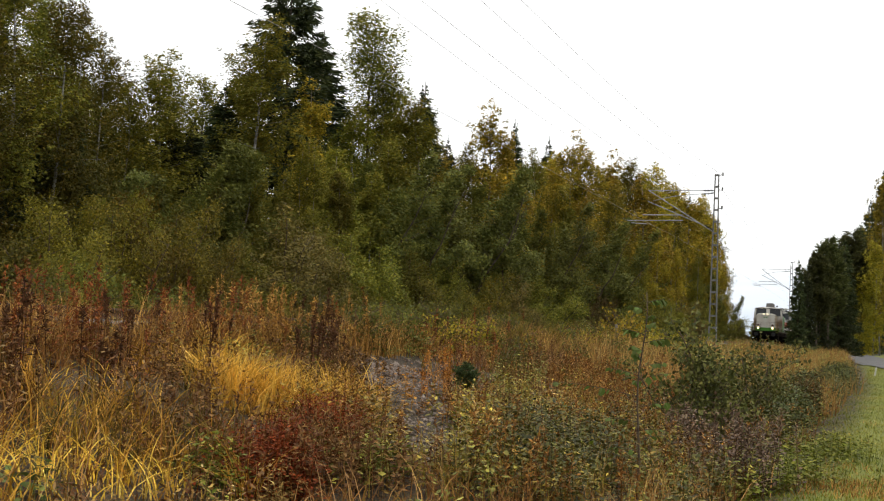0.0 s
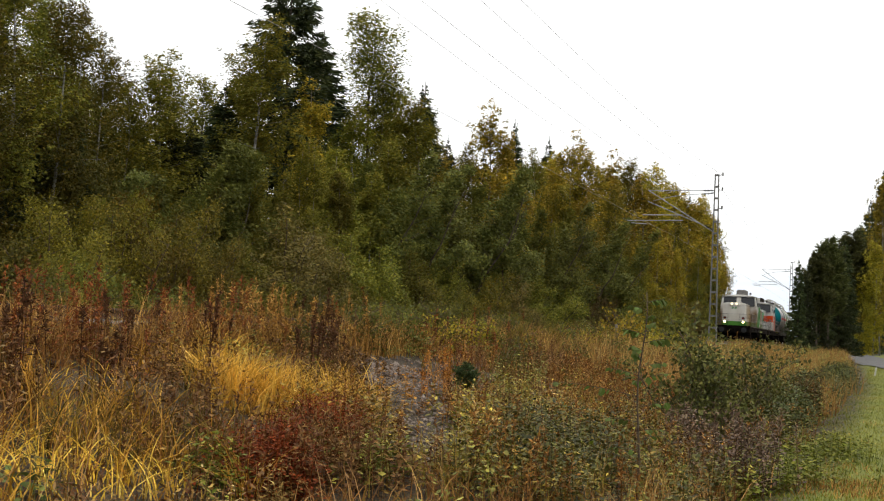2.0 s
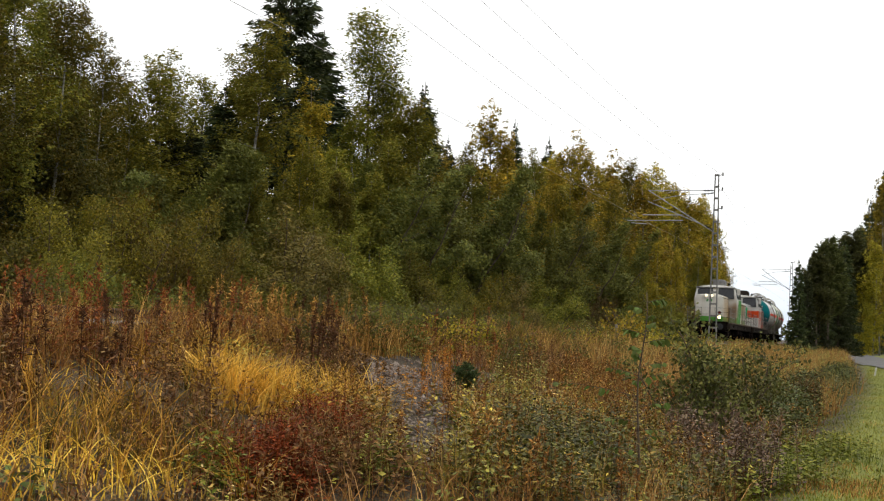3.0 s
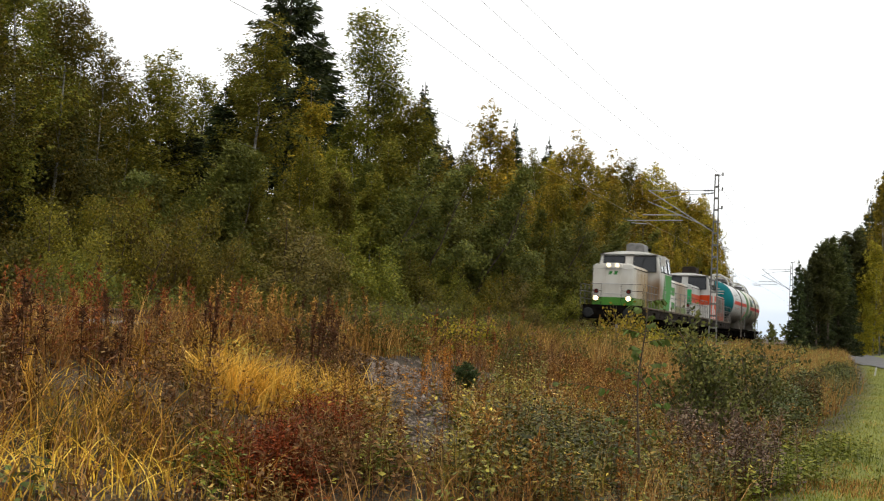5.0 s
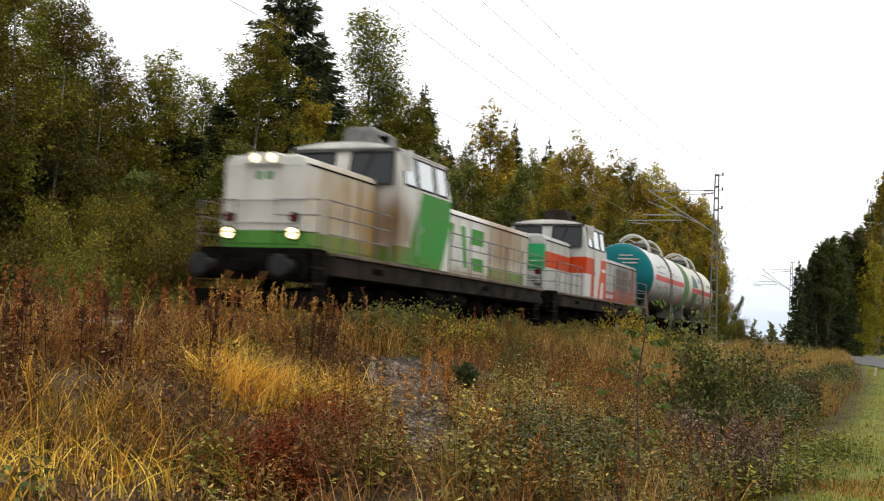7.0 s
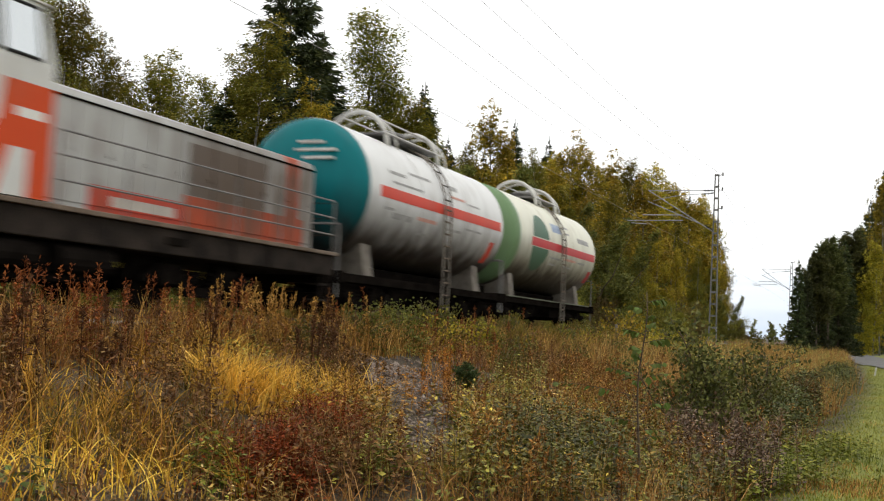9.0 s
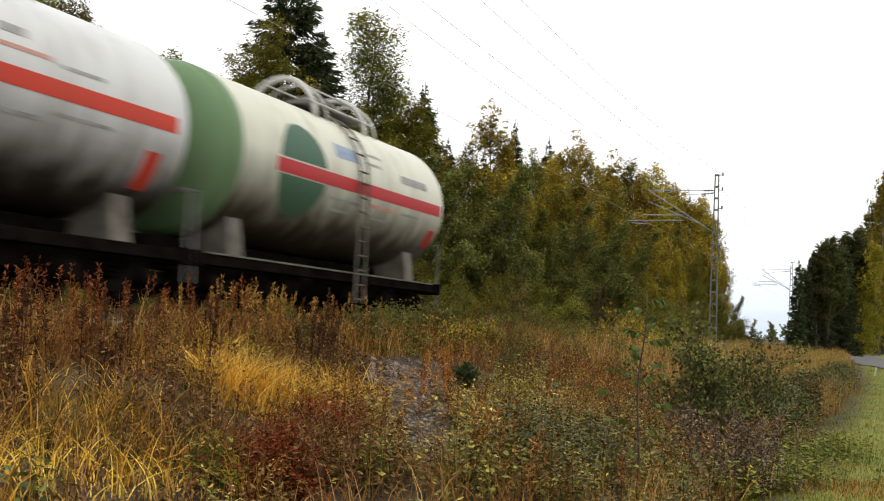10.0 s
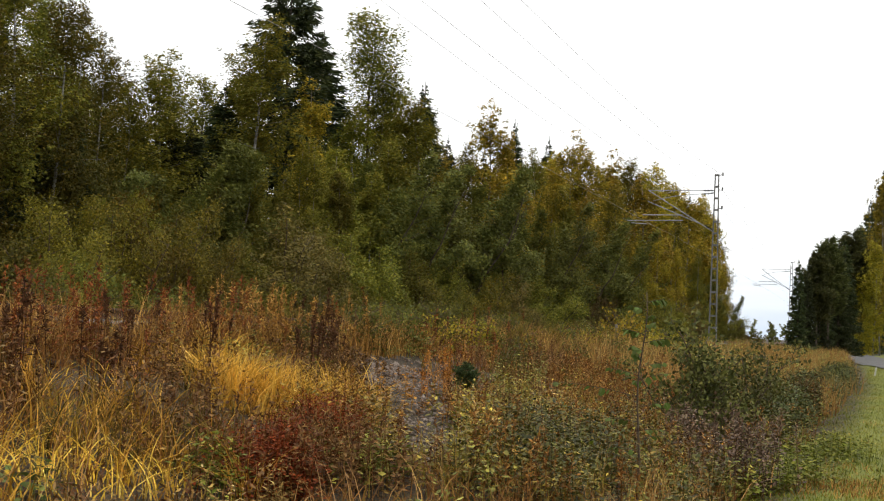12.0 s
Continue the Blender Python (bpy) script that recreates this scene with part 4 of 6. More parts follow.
def leaf_cloud(rs, centres, size, droop=0.3, slim=0.6, corners=4, face=None):
    """One leaf at each centre, turned at random, or with its upper side roughly along face; returns points and faces."""
    n = len(centres)
    if face is None:
        d = unit(rs.normal(0, 1, (n, 3)) - np.array([0, 0, droop]))
        s = unit(np.cross(d, rs.normal(0, 1, (n, 3))))
    else:
        up = unit(face + rs.normal(0, 0.55, (n, 3)))
        d = unit(np.cross(up, rs.normal(0, 1, (n, 3)) + np.array([0, 0, 0.2])))
        s = unit(np.cross(up, d))
    ln = size * rs.uniform(0.6, 1.3, (n, 1))
    if corners == 3:
        v = np.stack([centres - d * ln * 0.5 + s * ln * slim * 0.45, centres + d * ln * 0.6, centres - d * ln * 0.35 - s * ln * slim * 0.5], 1)
    else:
        v = np.stack([centres - d * ln * 0.5, centres + s * ln * slim * 0.5, centres + d * ln * 0.5, centres - s * ln * slim * 0.5], 1)
    return v.reshape(-1, 3), np.arange(corners * n).reshape(n, corners)


def limb_path(rs, start, way, length, lift, n=5, stray=0.14):
    pts, p, d = [np.array(start)], np.array(start, float), np.array(way, float)
    for _ in range(n):
        d = d + rs.normal(0, stray, 3) + np.array([0, 0, lift])
        d = d / np.linalg.norm(d)
        p = p + d * length / n
        pts.append(p.copy())
    return pts


def broadleaf(name, label, category, h, spread, leaves, leaf_size, leaf_material, bark, seed, clear=0.12, droop=0.3, fork=1, narrow=1.0, clump=0.26, top_thin=0.0):
    """A broadleaved tree or shrub: trunk, limbs with side twigs, and leaves in clumps along the twigs."""
    rs = np.random.RandomState(seed)
    T = thing(name, label, category, "trees and shrubs along the line")
    bm = B()
    tips = []
    single = h < 2.5 and fork == 1
    for s in range(fork):
        lean = rs.normal(0, 0.02 if fork == 1 else 0.3, 2)
        base = (rs.normal(0, 0.12) * (fork > 1), rs.normal(0, 0.12) * (fork > 1), -0.15)
        hh = h * (1.0 if s == 0 else rs.uniform(0.6, 1.0))
        trunk = limb_path(rs, base, (lean[0], lean[1], 1), hh * 0.98, 0.12, 9, 0.06 if fork == 1 else 0.14)
        tube(bm, [tuple(p) for p in trunk], max(0.008, hh * (0.0075 if h > 2.5 else 0.0045)), 7, 0.008)
        n = int((26 if fork == 1 else 13) * max(1.0, hh / 9))
        for k in range(n):
            f = clear + (1 - clear) * ((k + rs.uniform(0, 1)) / n)
            i = min(8, int(f * 9))
            p = trunk[i] + (trunk[i + 1] - trunk[i]) * (f * 9 - i)
            a = rs.uniform(0, 2 * math.pi)
            reach = spread * (1.16 if h > 5 else 1.0) * (1.02 - f) ** (0.82 if h > 5 else 0.5) * min(1.0, 0.45 + 1.6 * (f - clear + 0.05)) * rs.uniform(0.6, 1.2) * narrow
            path = limb_path(rs, p, (math.cos(a), math.sin(a), rs.uniform(0.3, 0.95)), max(0.35, reach), -0.02 if droop > 0.5 else 0.06, 5)
            twig = B() if single else bm
            tube(twig, [tuple(q) for q in path], max(0.008 if h > 2.5 else 0.004, hh * 0.0028 * (1.15 - f)), 4, 0.004)
            if single:
                part("branch", twig, bark, T, "", True)
            tips += [(q, 0.6 + 0.4 * j / 5, f) for j, q in enumerate(path[2:])]
            for q in path[2:5]:
                side = limb_path(rs, q, (rs.normal(), rs.normal(), 0.25 - droop * 0.6), max(0.2, reach * 0.38), -0.12 * droop, 3)
                tips += [(z, 1.0, f) for z in side[1:]]
    at = np.array([t[0] for t in tips])
    if fork == 1 and h > 2.5:
        # stand the crown over its foot
        off = trunk[-1][:2] / h
        at[:, :2] -= off * at[:, 2:]
        for v in bm.verts:
            v.co.x, v.co.y = v.co.x - off[0] * v.co.z, v.co.y - off[1] * v.co.z
    part("trunk", bm, bark, T, "trunk and limbs", True)
    wgt = np.array([t[1] * (1.0 + 0.5 * t[2] - top_thin * t[2]) * (min(1.0, 1.3 - t[2]) if h > 5 else 1.0) for t in tips])
    if h > 5:
        zf = at[:, 2] / at[:, 2].max()
        wgt = wgt * np.clip((1.03 - zf) / 0.1, 0.35, 1.0)
    pick = rs.choice(len(at), leaves, p=wgt / wgt.sum())
    spreads = np.array([clump, clump, clump * 0.8]) * rs.uniform(0.5, 1.25, (len(at), 1))[pick]
    if h > 5:
        spreads = spreads * np.clip((1.12 - zf[pick, None]) / 0.25, 0.5, 1.0)
    c = at[pick] + np.clip(rs.normal(0, 1, (leaves, 3)), -1.5, 1.5) * spreads * max(0.5, min(1.3, h / 9)) - np.array([0, 0, 1]) * droop * np.minimum(0.8, rs.exponential(0.24, (leaves, 1)))
    if h > 5 and droop > 0.35:
        # hanging twigs, each with its leaves strung along it
        k = 14
        hang = np.repeat(c[:leaves // k], k, 0)
        m = len(hang)
        fall = np.repeat(rs.uniform(0.15, 1.5, m // k) ** 1.4 * droop, k) * rs.uniform(0, 1, m) * np.clip(1.25 - hang[:, 2] / h, 0.25, 0.7)
        c = hang + rs.normal(0, 0.055, (m, 3))
        c[:, 2] -= fall
    c[:, 2] = np.maximum(c[:, 2], 0.12)
    c[:, 2] *= h / np.quantile(c[:, 2], 0.9995)
    axis = np.stack([c[:, 0], c[:, 1], (c[:, 2] - 0.35 * h) * 0.5], 1)
    v, f = leaf_cloud(rs, c, leaf_size, droop, 0.75 if h > 2.5 else 0.6, 3 if h > 2.5 else 4, unit(axis) * 0.55 + np.array([0, 0, 0.65]) if h > 2.5 else None)
    crown = new("crown", mesh_np(name + "_crown", v, f, leaf_material))
    crown.parent = T
    return T


def spruce(name, label, h, spread, seed, leaf_material, pine=False, fine=1.0, cone=0.85):
    """A conifer: straight trunk, whorls of drooping boughs set with short sprays of needles."""
    rs = np.random.RandomState(seed)
    T = thing(name, label, "tree", "trees and shrubs along the line")
    bm = tube(B(), [(0, 0, -0.2), (0.03, 0, h * 0.5), (0, 0.02, h)], h * 0.011, 8, 0.012)
    C, D = [], []
    rows = int(h * (2.3 if not pine else 2.0))
    for k in range(rows):
        f = (k + 0.5) / rows
        if pine and f < 0.3:
            continue
        z = h * (0.05 + 0.94 * f)
        reach0 = spread * ((1 - f) ** cone + 0.03) if not pine else spread * (0.35 + 0.9 * math.sin(math.pi * min(1, (f - 0.25) / 0.75) ** 0.8)) * 0.75
        nb = 8 if f < 0.9 else 5
        for j in range(nb):
            a = rs.uniform(0, 2 * math.pi)
            reach = reach0 * rs.uniform(0.65, 1.15)
            tilt = (-0.35 + 0.55 * f) if not pine else rs.uniform(-0.1, 0.5)
            path = limb_path(rs, (0, 0, z), (math.cos(a), math.sin(a), tilt), max(0.25 if pine else 0.06, reach), 0.05, 4)
            if reach > 0.5:
                tube(bm, [tuple(path[0]), tuple(path[2]), tuple(path[4])], 0.012 + 0.01 * (1 - f), 3, 0.004)
            m = int(max(10 if pine or f < 0.8 else 5, (30 * fine if not pine else 44 * fine) * reach))
            t = rs.uniform(0.12, 1.0, m) ** 0.8
            P = np.array(path)
            i = np.minimum(3, (t * 4).astype(int))
            p = P[i] + (P[i + 1] - P[i]) * (t * 4 - i)[:, None]
            across = np.array([-math.sin(a), math.cos(a), 0])
            o = rs.normal(0, 0.32 if pine else 0.2, m) * (1.1 - 0.6 * t) * min(1.0, reach)
            C.append(p + across * o[:, None] + np.array([0, 0, 1]) * (rs.normal(0, 0.16, m) if pine else -np.abs(rs.normal(0, 0.17, m)))[:, None])
            D.append(unit(np.array([math.cos(a), math.sin(a), -0.35 if not pine else 0.3]) + across * np.sign(o)[:, None] * 0.8 + rs.normal(0, 0.3, (m, 3))))
    part("trunk", bm, M_BARK, T, "straight dark trunk")
    C, D = np.concatenate(C), np.concatenate(D)
    n = len(C)
    s = unit(np.cross(D, rs.normal(0, 1, (n, 3))))
    ln = rs.uniform(0.16, 0.4, (n, 1)) * (1.0 if not pine else 1.1)
    if not pine:
        ln *= np.clip((h * 1.02 - C[:, 2:]) / (0.16 * h), 0.3, 1.0)
    v = np.stack([C - s * (0.07 / fine ** 0.5) - D * ln * 0.2, C + D * ln, C + s * (0.07 / fine ** 0.5) - D * ln * 0.2], 1).reshape(-1, 3)
    crown = new("crown", mesh_np(name + "_crown", v, np.arange(3 * n).reshape(n, 3), leaf_material))
    crown.parent = T
    return T


L_BIRCH = leaf_mat("birch_leaves", [(0.0, (0.079, 0.082, 0.011)), (0.45, (0.138, 0.129, 0.015)), (0.8, (0.226, 0.176, 0.018)), (1.0, (0.382, 0.253, 0.023))], 0.5, spread=0.5)
L_GOLD = leaf_mat("golden_birch_leaves", [(0.0, (0.144, 0.146, 0.019)), (0.4, (0.277, 0.225, 0.024)), (0.75, (0.471, 0.327, 0.029)), (1.0, (0.692, 0.436, 0.039))], 0.5, through_light=0.35, spread=0.5)
L_YOUNG = leaf_mat("young_birch_leaves", [(0.0, (0.108, 0.114, 0.016)), (0.45, (0.184, 0.173, 0.024)), (0.8, (0.267, 0.221, 0.028)), (1.0, (0.432, 0.296, 0.032))], 0.5, through_light=0.35, spread=0.5)
L_ALDER = leaf_mat("grey_green_leaves", [(0.0, (0.071, 0.080, 0.017)), (0.5, (0.126, 0.130, 0.027)), (0.85, (0.193, 0.180, 0.032)), (1.0, (0.283, 0.210, 0.031))], 0.4, spread=0.5)
L_WILLOW = leaf_mat("willow_leaves", [(0.0, (0.083, 0.088, 0.014)), (0.5, (0.150, 0.145, 0.020)), (0.85, (0.262, 0.210, 0.027)), (1.0, (0.396, 0.275, 0.035))], 0.4, spread=0.5)
L_BRIGHT = leaf_mat("bright_willow_leaves", [(0.0, (0.083, 0.071, 0.010)), (0.5, (0.159, 0.129, 0.016)), (0.85, (0.255, 0.183, 0.021)), (1.0, (0.351, 0.217, 0.024))], 0.4, spread=0.5, through_light=0.35)
L_LEMON = leaf_mat("yellow_birch_leaves", [(0.0, (0.145, 0.136, 0.017)), (0.5, (0.281, 0.230, 0.025)), (1.0, (0.476, 0.340, 0.034))], 0.5, through_light=0.4, spread=0.5)
L_RUSSET = leaf_mat("russet_leaves", [(0.0, (0.083, 0.058, 0.021)), (0.5, (0.142, 0.105, 0.030)), (1.0, (0.237, 0.140, 0.032))], 0.4, spread=0.5)
L_SPRUCE = leaf_mat("spruce_needles", [(0.0, (0.022, 0.030, 0.011)), (0.6, (0.044, 0.056, 0.018)), (1.0, (0.083, 0.089, 0.024))], None, through_light=0.1, spread=0.5)
L_PINE = leaf_mat("pine_needles", [(0.0, (0.041, 0.046, 0.015)), (0.6, (0.077, 0.083, 0.022)), (1.0, (0.137, 0.133, 0.036))], None, through_light=0.1, spread=0.5)

BIRCH_LABEL = "slender birch with thinning green and yellow leaves"
kinds = {
    "birch_a": broadleaf("birch_tree", BIRCH_LABEL, "tree", 10.0, 2.7, 34000, 0.078, L_BIRCH, M_BARK_BIRCH, 11, droop=0.7),
    "birch_b": broadleaf("birch_tree", BIRCH_LABEL, "tree", 10.0, 2.3, 32000, 0.078, L_BIRCH, M_BARK_BIRCH, 12, droop=0.8, top_thin=0.4),
    "green_birch": broadleaf("birch_tree", "yellow-green birch in full leaf", "tree", 10.0, 2.2, 38000, 0.074, L_YOUNG, M_BARK_BIRCH, 28, droop=0.75, clear=0.05),
    "gold_a": broadleaf("birch_tree", "golden autumn birch at the edge of the wood", "tree", 10.0, 2.5, 20000, 0.112, L_GOLD, M_BARK_BIRCH, 13, droop=0.7),
    "gold_b": broadleaf("birch_tree", "yellow birch with sparse top branches", "tree", 10.0, 2.8, 20000, 0.112, L_GOLD, M_BARK_BIRCH, 14, droop=0.6, top_thin=0.5),
    "lemon": broadleaf("birch_tree", "bright yellow weeping birch beside the lane", "tree", 10.0, 2.4, 17000, 0.125, L_LEMON, M_BARK_BIRCH, 27, droop=0.9),
    "aspen": broadleaf("aspen_tree", "tall aspen with light, airy green crown", "tree", 10.0, 2.3, 24000, 0.074, L_WILLOW, M_BARK, 15, droop=0.2, clear=0.25, top_thin=0.3),
    "alder_a": broadleaf("alder_tree", "dense grey-green alder in the tree line", "tree", 6.0, 1.7, 22000, 0.092, L_ALDER, M_BARK, 16, droop=0.2, clear=0.03, fork=2),
    "alder_b": broadleaf("alder_tree", "dense grey-green alder in the tree line", "tree", 6.0, 1.9, 22000, 0.092, L_ALDER, M_BARK, 17, droop=0.3, clear=0.03, fork=3),
    "young": broadleaf("birch_tree", "young green birch in front of the wood", "tree", 6.0, 1.4, 24000, 0.078, L_YOUNG, M_BARK_BIRCH, 18, droop=0.4, clear=0.04),
    "willow_a": broadleaf("willow_shrub", "bushy green willow with yellowing leaves", "shrub", 3.0, 1.3, 14000, 0.06, L_WILLOW, M_STEM, 19, droop=0.1, clear=0.0, fork=5, clump=0.32),
    "willow_b": broadleaf("willow_shrub", "bushy green willow with yellowing leaves", "shrub", 3.0, 1.2, 14000, 0.06, L_WILLOW, M_STEM, 20, droop=0.1, clear=0.0, fork=6, clump=0.32),
    "bright": broadleaf("willow_shrub", "yellow-green willow shrub brighter than the wood behind", "shrub", 3.0, 1.25, 13000, 0.06, L_BRIGHT, M_STEM, 29, droop=0.1, clear=0.0, fork=6, clump=0.32),
    "russet": broadleaf("willow_shrub", "russet-brown shrub losing its leaves", "shrub", 3.0, 1.2, 12000, 0.056, L_RUSSET, M_STEM, 21, droop=0.1, clear=0.0, fork=5, clump=0.32),
    "low": broadleaf("alder_shrub", "low leafy alder scrub on the track's shoulder", "shrub", 1.0, 0.55, 1700, 0.06, L_ALDER, M_STEM, 25, droop=0.1, clear=0.0, fork=5, clump=0.3),
    "low_gold": broadleaf("willow_shrub", "low bush with yellow and orange leaves", "shrub", 1.0, 0.5, 1100, 0.075, L_GOLD, M_STEM, 26, droop=0.1, clear=0.0, fork=5, clump=0.3),
    "spruce_a": spruce("spruce_tree", "tall dark green spruce among birches", 16.5, 4.2, 22, L_SPRUCE, False, 2.2, 0.6),
    "spruce_b": spruce("spruce_tree", "narrow dark green spruce", 14.0, 2.2, 23, L_SPRUCE, False, 2.0),
    "pine": spruce("pine_tree", "dark pine beside the lane", 12.0, 2.8, 24, L_PINE, True, 1.8),
}
TALL = {k: (16.5 if k == "spruce_a" else 14.0 if k.startswith("spruce") else 12.0 if k == "pine" else 1.0 if k in ("low", "low_gold") else 3.0 if k in ("willow_a", "willow_b", "russet", "bright") else 6.0 if k in ("alder_a", "alder_b", "young") else 10.0) for k in kinds}
used = set()
turn = random.Random(4)


def plant(kind, x, y, h, wide=1.0):
    """Sets out a tree or shrub of that kind, h metres high."""
    k = h / TALL[kind]
    src = kinds[kind]
    m = pose(x, y, height(x, y) - 0.05, 0, 0, turn.uniform(0, 360))
    ob = src if kind not in used else copy_thing(src, m)
    ob.matrix_basis = m
    used.add(kind)
    ob.scale = (k * wide, k * wide, k)
    return ob

# the skyline of the wood
plant("birch_a", -9.0, 20.5, 9.3, 1.20)
# these three spruces are added, dark needles for the wood's inner shade
plant("spruce_b", -9.5, 21.9, 6.5, 1.40)
plant("spruce_b", -9.5, 23.5, 6.1, 1.40)
plant("spruce_b", -9.0, 20.3, 5.8, 1.40)
plant("spruce_b", -7.5, 17.6, 4.2, 1.50)
plant("spruce_b", -7.8, 18.3, 4.6, 1.50)
plant("spruce_b", -11.0, 26.3, 6.1, 1.30)
plant("birch_b", -8.5, 22.0, 9.0, 1.00)
plant("birch_a", -8.0, 18.4, 8.1, 1.20)
plant("birch_b", -10.0, 25.1, 8.5, 0.90)
plant("aspen", -12.0, 24.9, 10.0, 1.10)
plant("birch_a", -14.0, 25.2, 10.8, 1.20)
plant("birch_b", -15.0, 27.7, 11.0, 1.20)
plant("birch_a", -14.0, 28.8, 10.5, 1.10)
plant("birch_b", -14.0, 30.5, 9.2, 1.50)
plant("green_birch", -12.0, 30.4, 8.9, 1.60)
plant("birch_b", -13.0, 32.1, 9.7, 1.50)
plant("aspen", -17.0, 40.1, 10.8, 1.40)
plant("spruce_b", -13.0, 35.3, 8.3, 1.00)
plant("birch_b", -10.0, 26.3, 7.2, 1.50)
plant("alder_b", -12.0, 28.5, 6.7, 1.50)
plant("alder_a", -13.0, 31.5, 6.7, 1.50)
plant("alder_b", -11.0, 23.7, 4.9, 1.60)
plant("alder_a", -11.0, 25.8, 5.3, 1.60)
plant("alder_a", -10.0, 29.2, 7.2, 1.00)
plant("spruce_b", -12.5, 35.1, 9.3, 1.50)
# three more spruces added, their dark crowns standing in for shade between trees
plant("spruce_b", -12.0, 31.0, 7.5, 1.50)
plant("spruce_b", -11.5, 31.8, 7.2, 1.60)
plant("spruce_b", -11.0, 28.3, 6.4, 1.50)
plant("spruce_a", -14.0, 42.0, 16.4, 1.00)
plant("green_birch", -11.0, 35.3, 11.7, 1.40)
plant("gold_b", -12.0, 40.8, 10.6, 1.10)
plant("spruce_b", -17.0, 50.4, 15.7, 1.70)
plant("birch_b", -13.0, 36.9, 10.7, 0.80)
plant("aspen", -15.0, 52.3, 17.3, 1.45)
plant("green_birch", -14.0, 52.3, 14.5, 1.10)
plant("birch_a", -16.0, 51.6, 11.7, 1.30)
plant("birch_b", -17.0, 60.0, 13.9, 1.30)
plant("gold_b", -15.0, 61.7, 11.7, 1.20)
plant("spruce_b", -13.0, 55.0, 13.9, 1.30)
plant("birch_b", -11.0, 43.5, 10.1, 1.50)
plant("birch_a", -11.0, 49.3, 11.6, 1.50)
plant("spruce_b", -16.0, 65.9, 12.9, 1.00)
plant("gold_b", -13.0, 65.5, 14.9, 1.20)
plant("birch_a", -12.0, 59.8, 11.2, 1.10)
plant("spruce_b", -16.0, 79.2, 16.6, 0.90)
plant("gold_a", -12.0, 65.6, 12.9, 0.90)
plant("birch_b", -13.0, 74.5, 13.5, 1.00)
plant("spruce_b", -18.0, 94.5, 18.1, 1.00)
plant("gold_b", -14.0, 88.5, 17.2, 1.20)
plant("gold_a", -12.0, 87.0, 15.8, 1.25)
plant("gold_b", -12.0, 93.7, 16.4, 1.20)
plant("gold_a", -10.0, 70.4, 11.8, 1.00)
plant("birch_a", -13.0, 105.7, 17.7, 1.00)
plant("gold_a", -12.0, 111.5, 18.4, 1.20)
plant("gold_b", -10.0, 97.3, 15.0, 1.20)
plant("gold_a", -11.0, 115.6, 17.3, 1.20)
plant("gold_b", -10.0, 120.1, 16.9, 1.20)
plant("gold_a", -9.5, 126.3, 17.1, 0.90)
plant("gold_b", -8.5, 127.1, 15.4, 0.80)
plant("birch_a", -9.5, 85.0, 12.3, 0.90)
plant("gold_b", -9.5, 76.6, 11.1, 0.90)
plant("gold_a", -9.5, 63.6, 9.3, 0.80)
plant("gold_b", -7.5, 126.7, 11.6, 0.60)
plant("gold_a", -11.0, 132.6, 17.9, 1.00)
plant("gold_b", -10.0, 134.0, 17.0, 0.90)
plant("gold_b", -8.5, 138.2, 11.2, 0.50)
plant("gold_a", -12.0, 125.8, 18.0, 1.00)
plant("birch_a", -8.5, 106.1, 12.5, 0.80)
plant("birch_a", -16.0, 64.2, 11.8, 1.20)
plant("birch_b", -16.0, 66.7, 11.9, 1.20)
plant("birch_b", -16.0, 68.8, 12.0, 1.20)
plant("spruce_b", -16.0, 72.7, 13.1, 1.20)
plant("gold_b", -16.0, 76.1, 13.2, 1.20)
plant("gold_b", -16.0, 79.9, 14.1, 1.20)
plant("birch_a", -16.0, 84.4, 14.3, 1.20)
plant("gold_a", -16.0, 88.1, 15.3, 1.20)
plant("birch_b", -16.0, 91.2, 14.9, 1.20)
plant("spruce_b", -16.0, 97.5, 15.8, 1.20)
plant("gold_b", -16.0, 104.0, 16.4, 1.20)
plant("gold_b", -16.0, 110.3, 17.7, 1.20)
plant("birch_a", -16.0, 117.9, 19.2, 1.20)
plant("birch_a", -16.0, 124.2, 19.4, 1.20)
plant("gold_b", -16.0, 134.8, 19.5, 1.20)
plant("gold_b", -16.0, 143.4, 20.5, 1.20)
plant("spruce_b", -16.0, 155.4, 20.9, 1.20)
plant("birch_a", -13.0, 153.8, 17.4, 1.20)

# middle layer
plant("alder_a", -8.5, 23.5, 5.0, 1.10)
plant("green_birch", -7.5, 20.8, 3.4, 1.20)
plant("alder_b", -9.0, 25.6, 5.0, 1.10)
plant("alder_a", -9.5, 28.4, 6.1, 1.20)
plant("young", -9.0, 29.7, 5.4, 1.00)
plant("birch_b", -8.5, 34.3, 7.1, 0.80)
plant("green_birch", -8.0, 34.3, 7.1, 1.00)
plant("young", -8.5, 33.1, 5.7, 0.90)
plant("alder_b", -9.0, 39.8, 7.3, 1.10)
plant("young", -9.0, 42.4, 8.4, 1.00)
plant("alder_a", -8.0, 43.6, 7.3, 1.20)
plant("young", -8.0, 36.3, 6.2, 1.00)
plant("alder_b", -8.5, 53.0, 8.7, 1.30)
plant("alder_a", -9.5, 51.5, 8.8, 1.10)
plant("alder_a", -8.5, 57.1, 8.4, 1.20)
plant("alder_b", -8.0, 60.2, 7.9, 1.10)
plant("young", -7.5, 62.6, 7.2, 0.70)
plant("alder_a", -7.5, 68.2, 8.0, 1.20)
plant("alder_b", -7.5, 72.5, 7.9, 1.10)
plant("birch_a", -7.5, 79.0, 8.5, 0.80)
plant("birch_b", -7.5, 85.7, 8.8, 0.80)
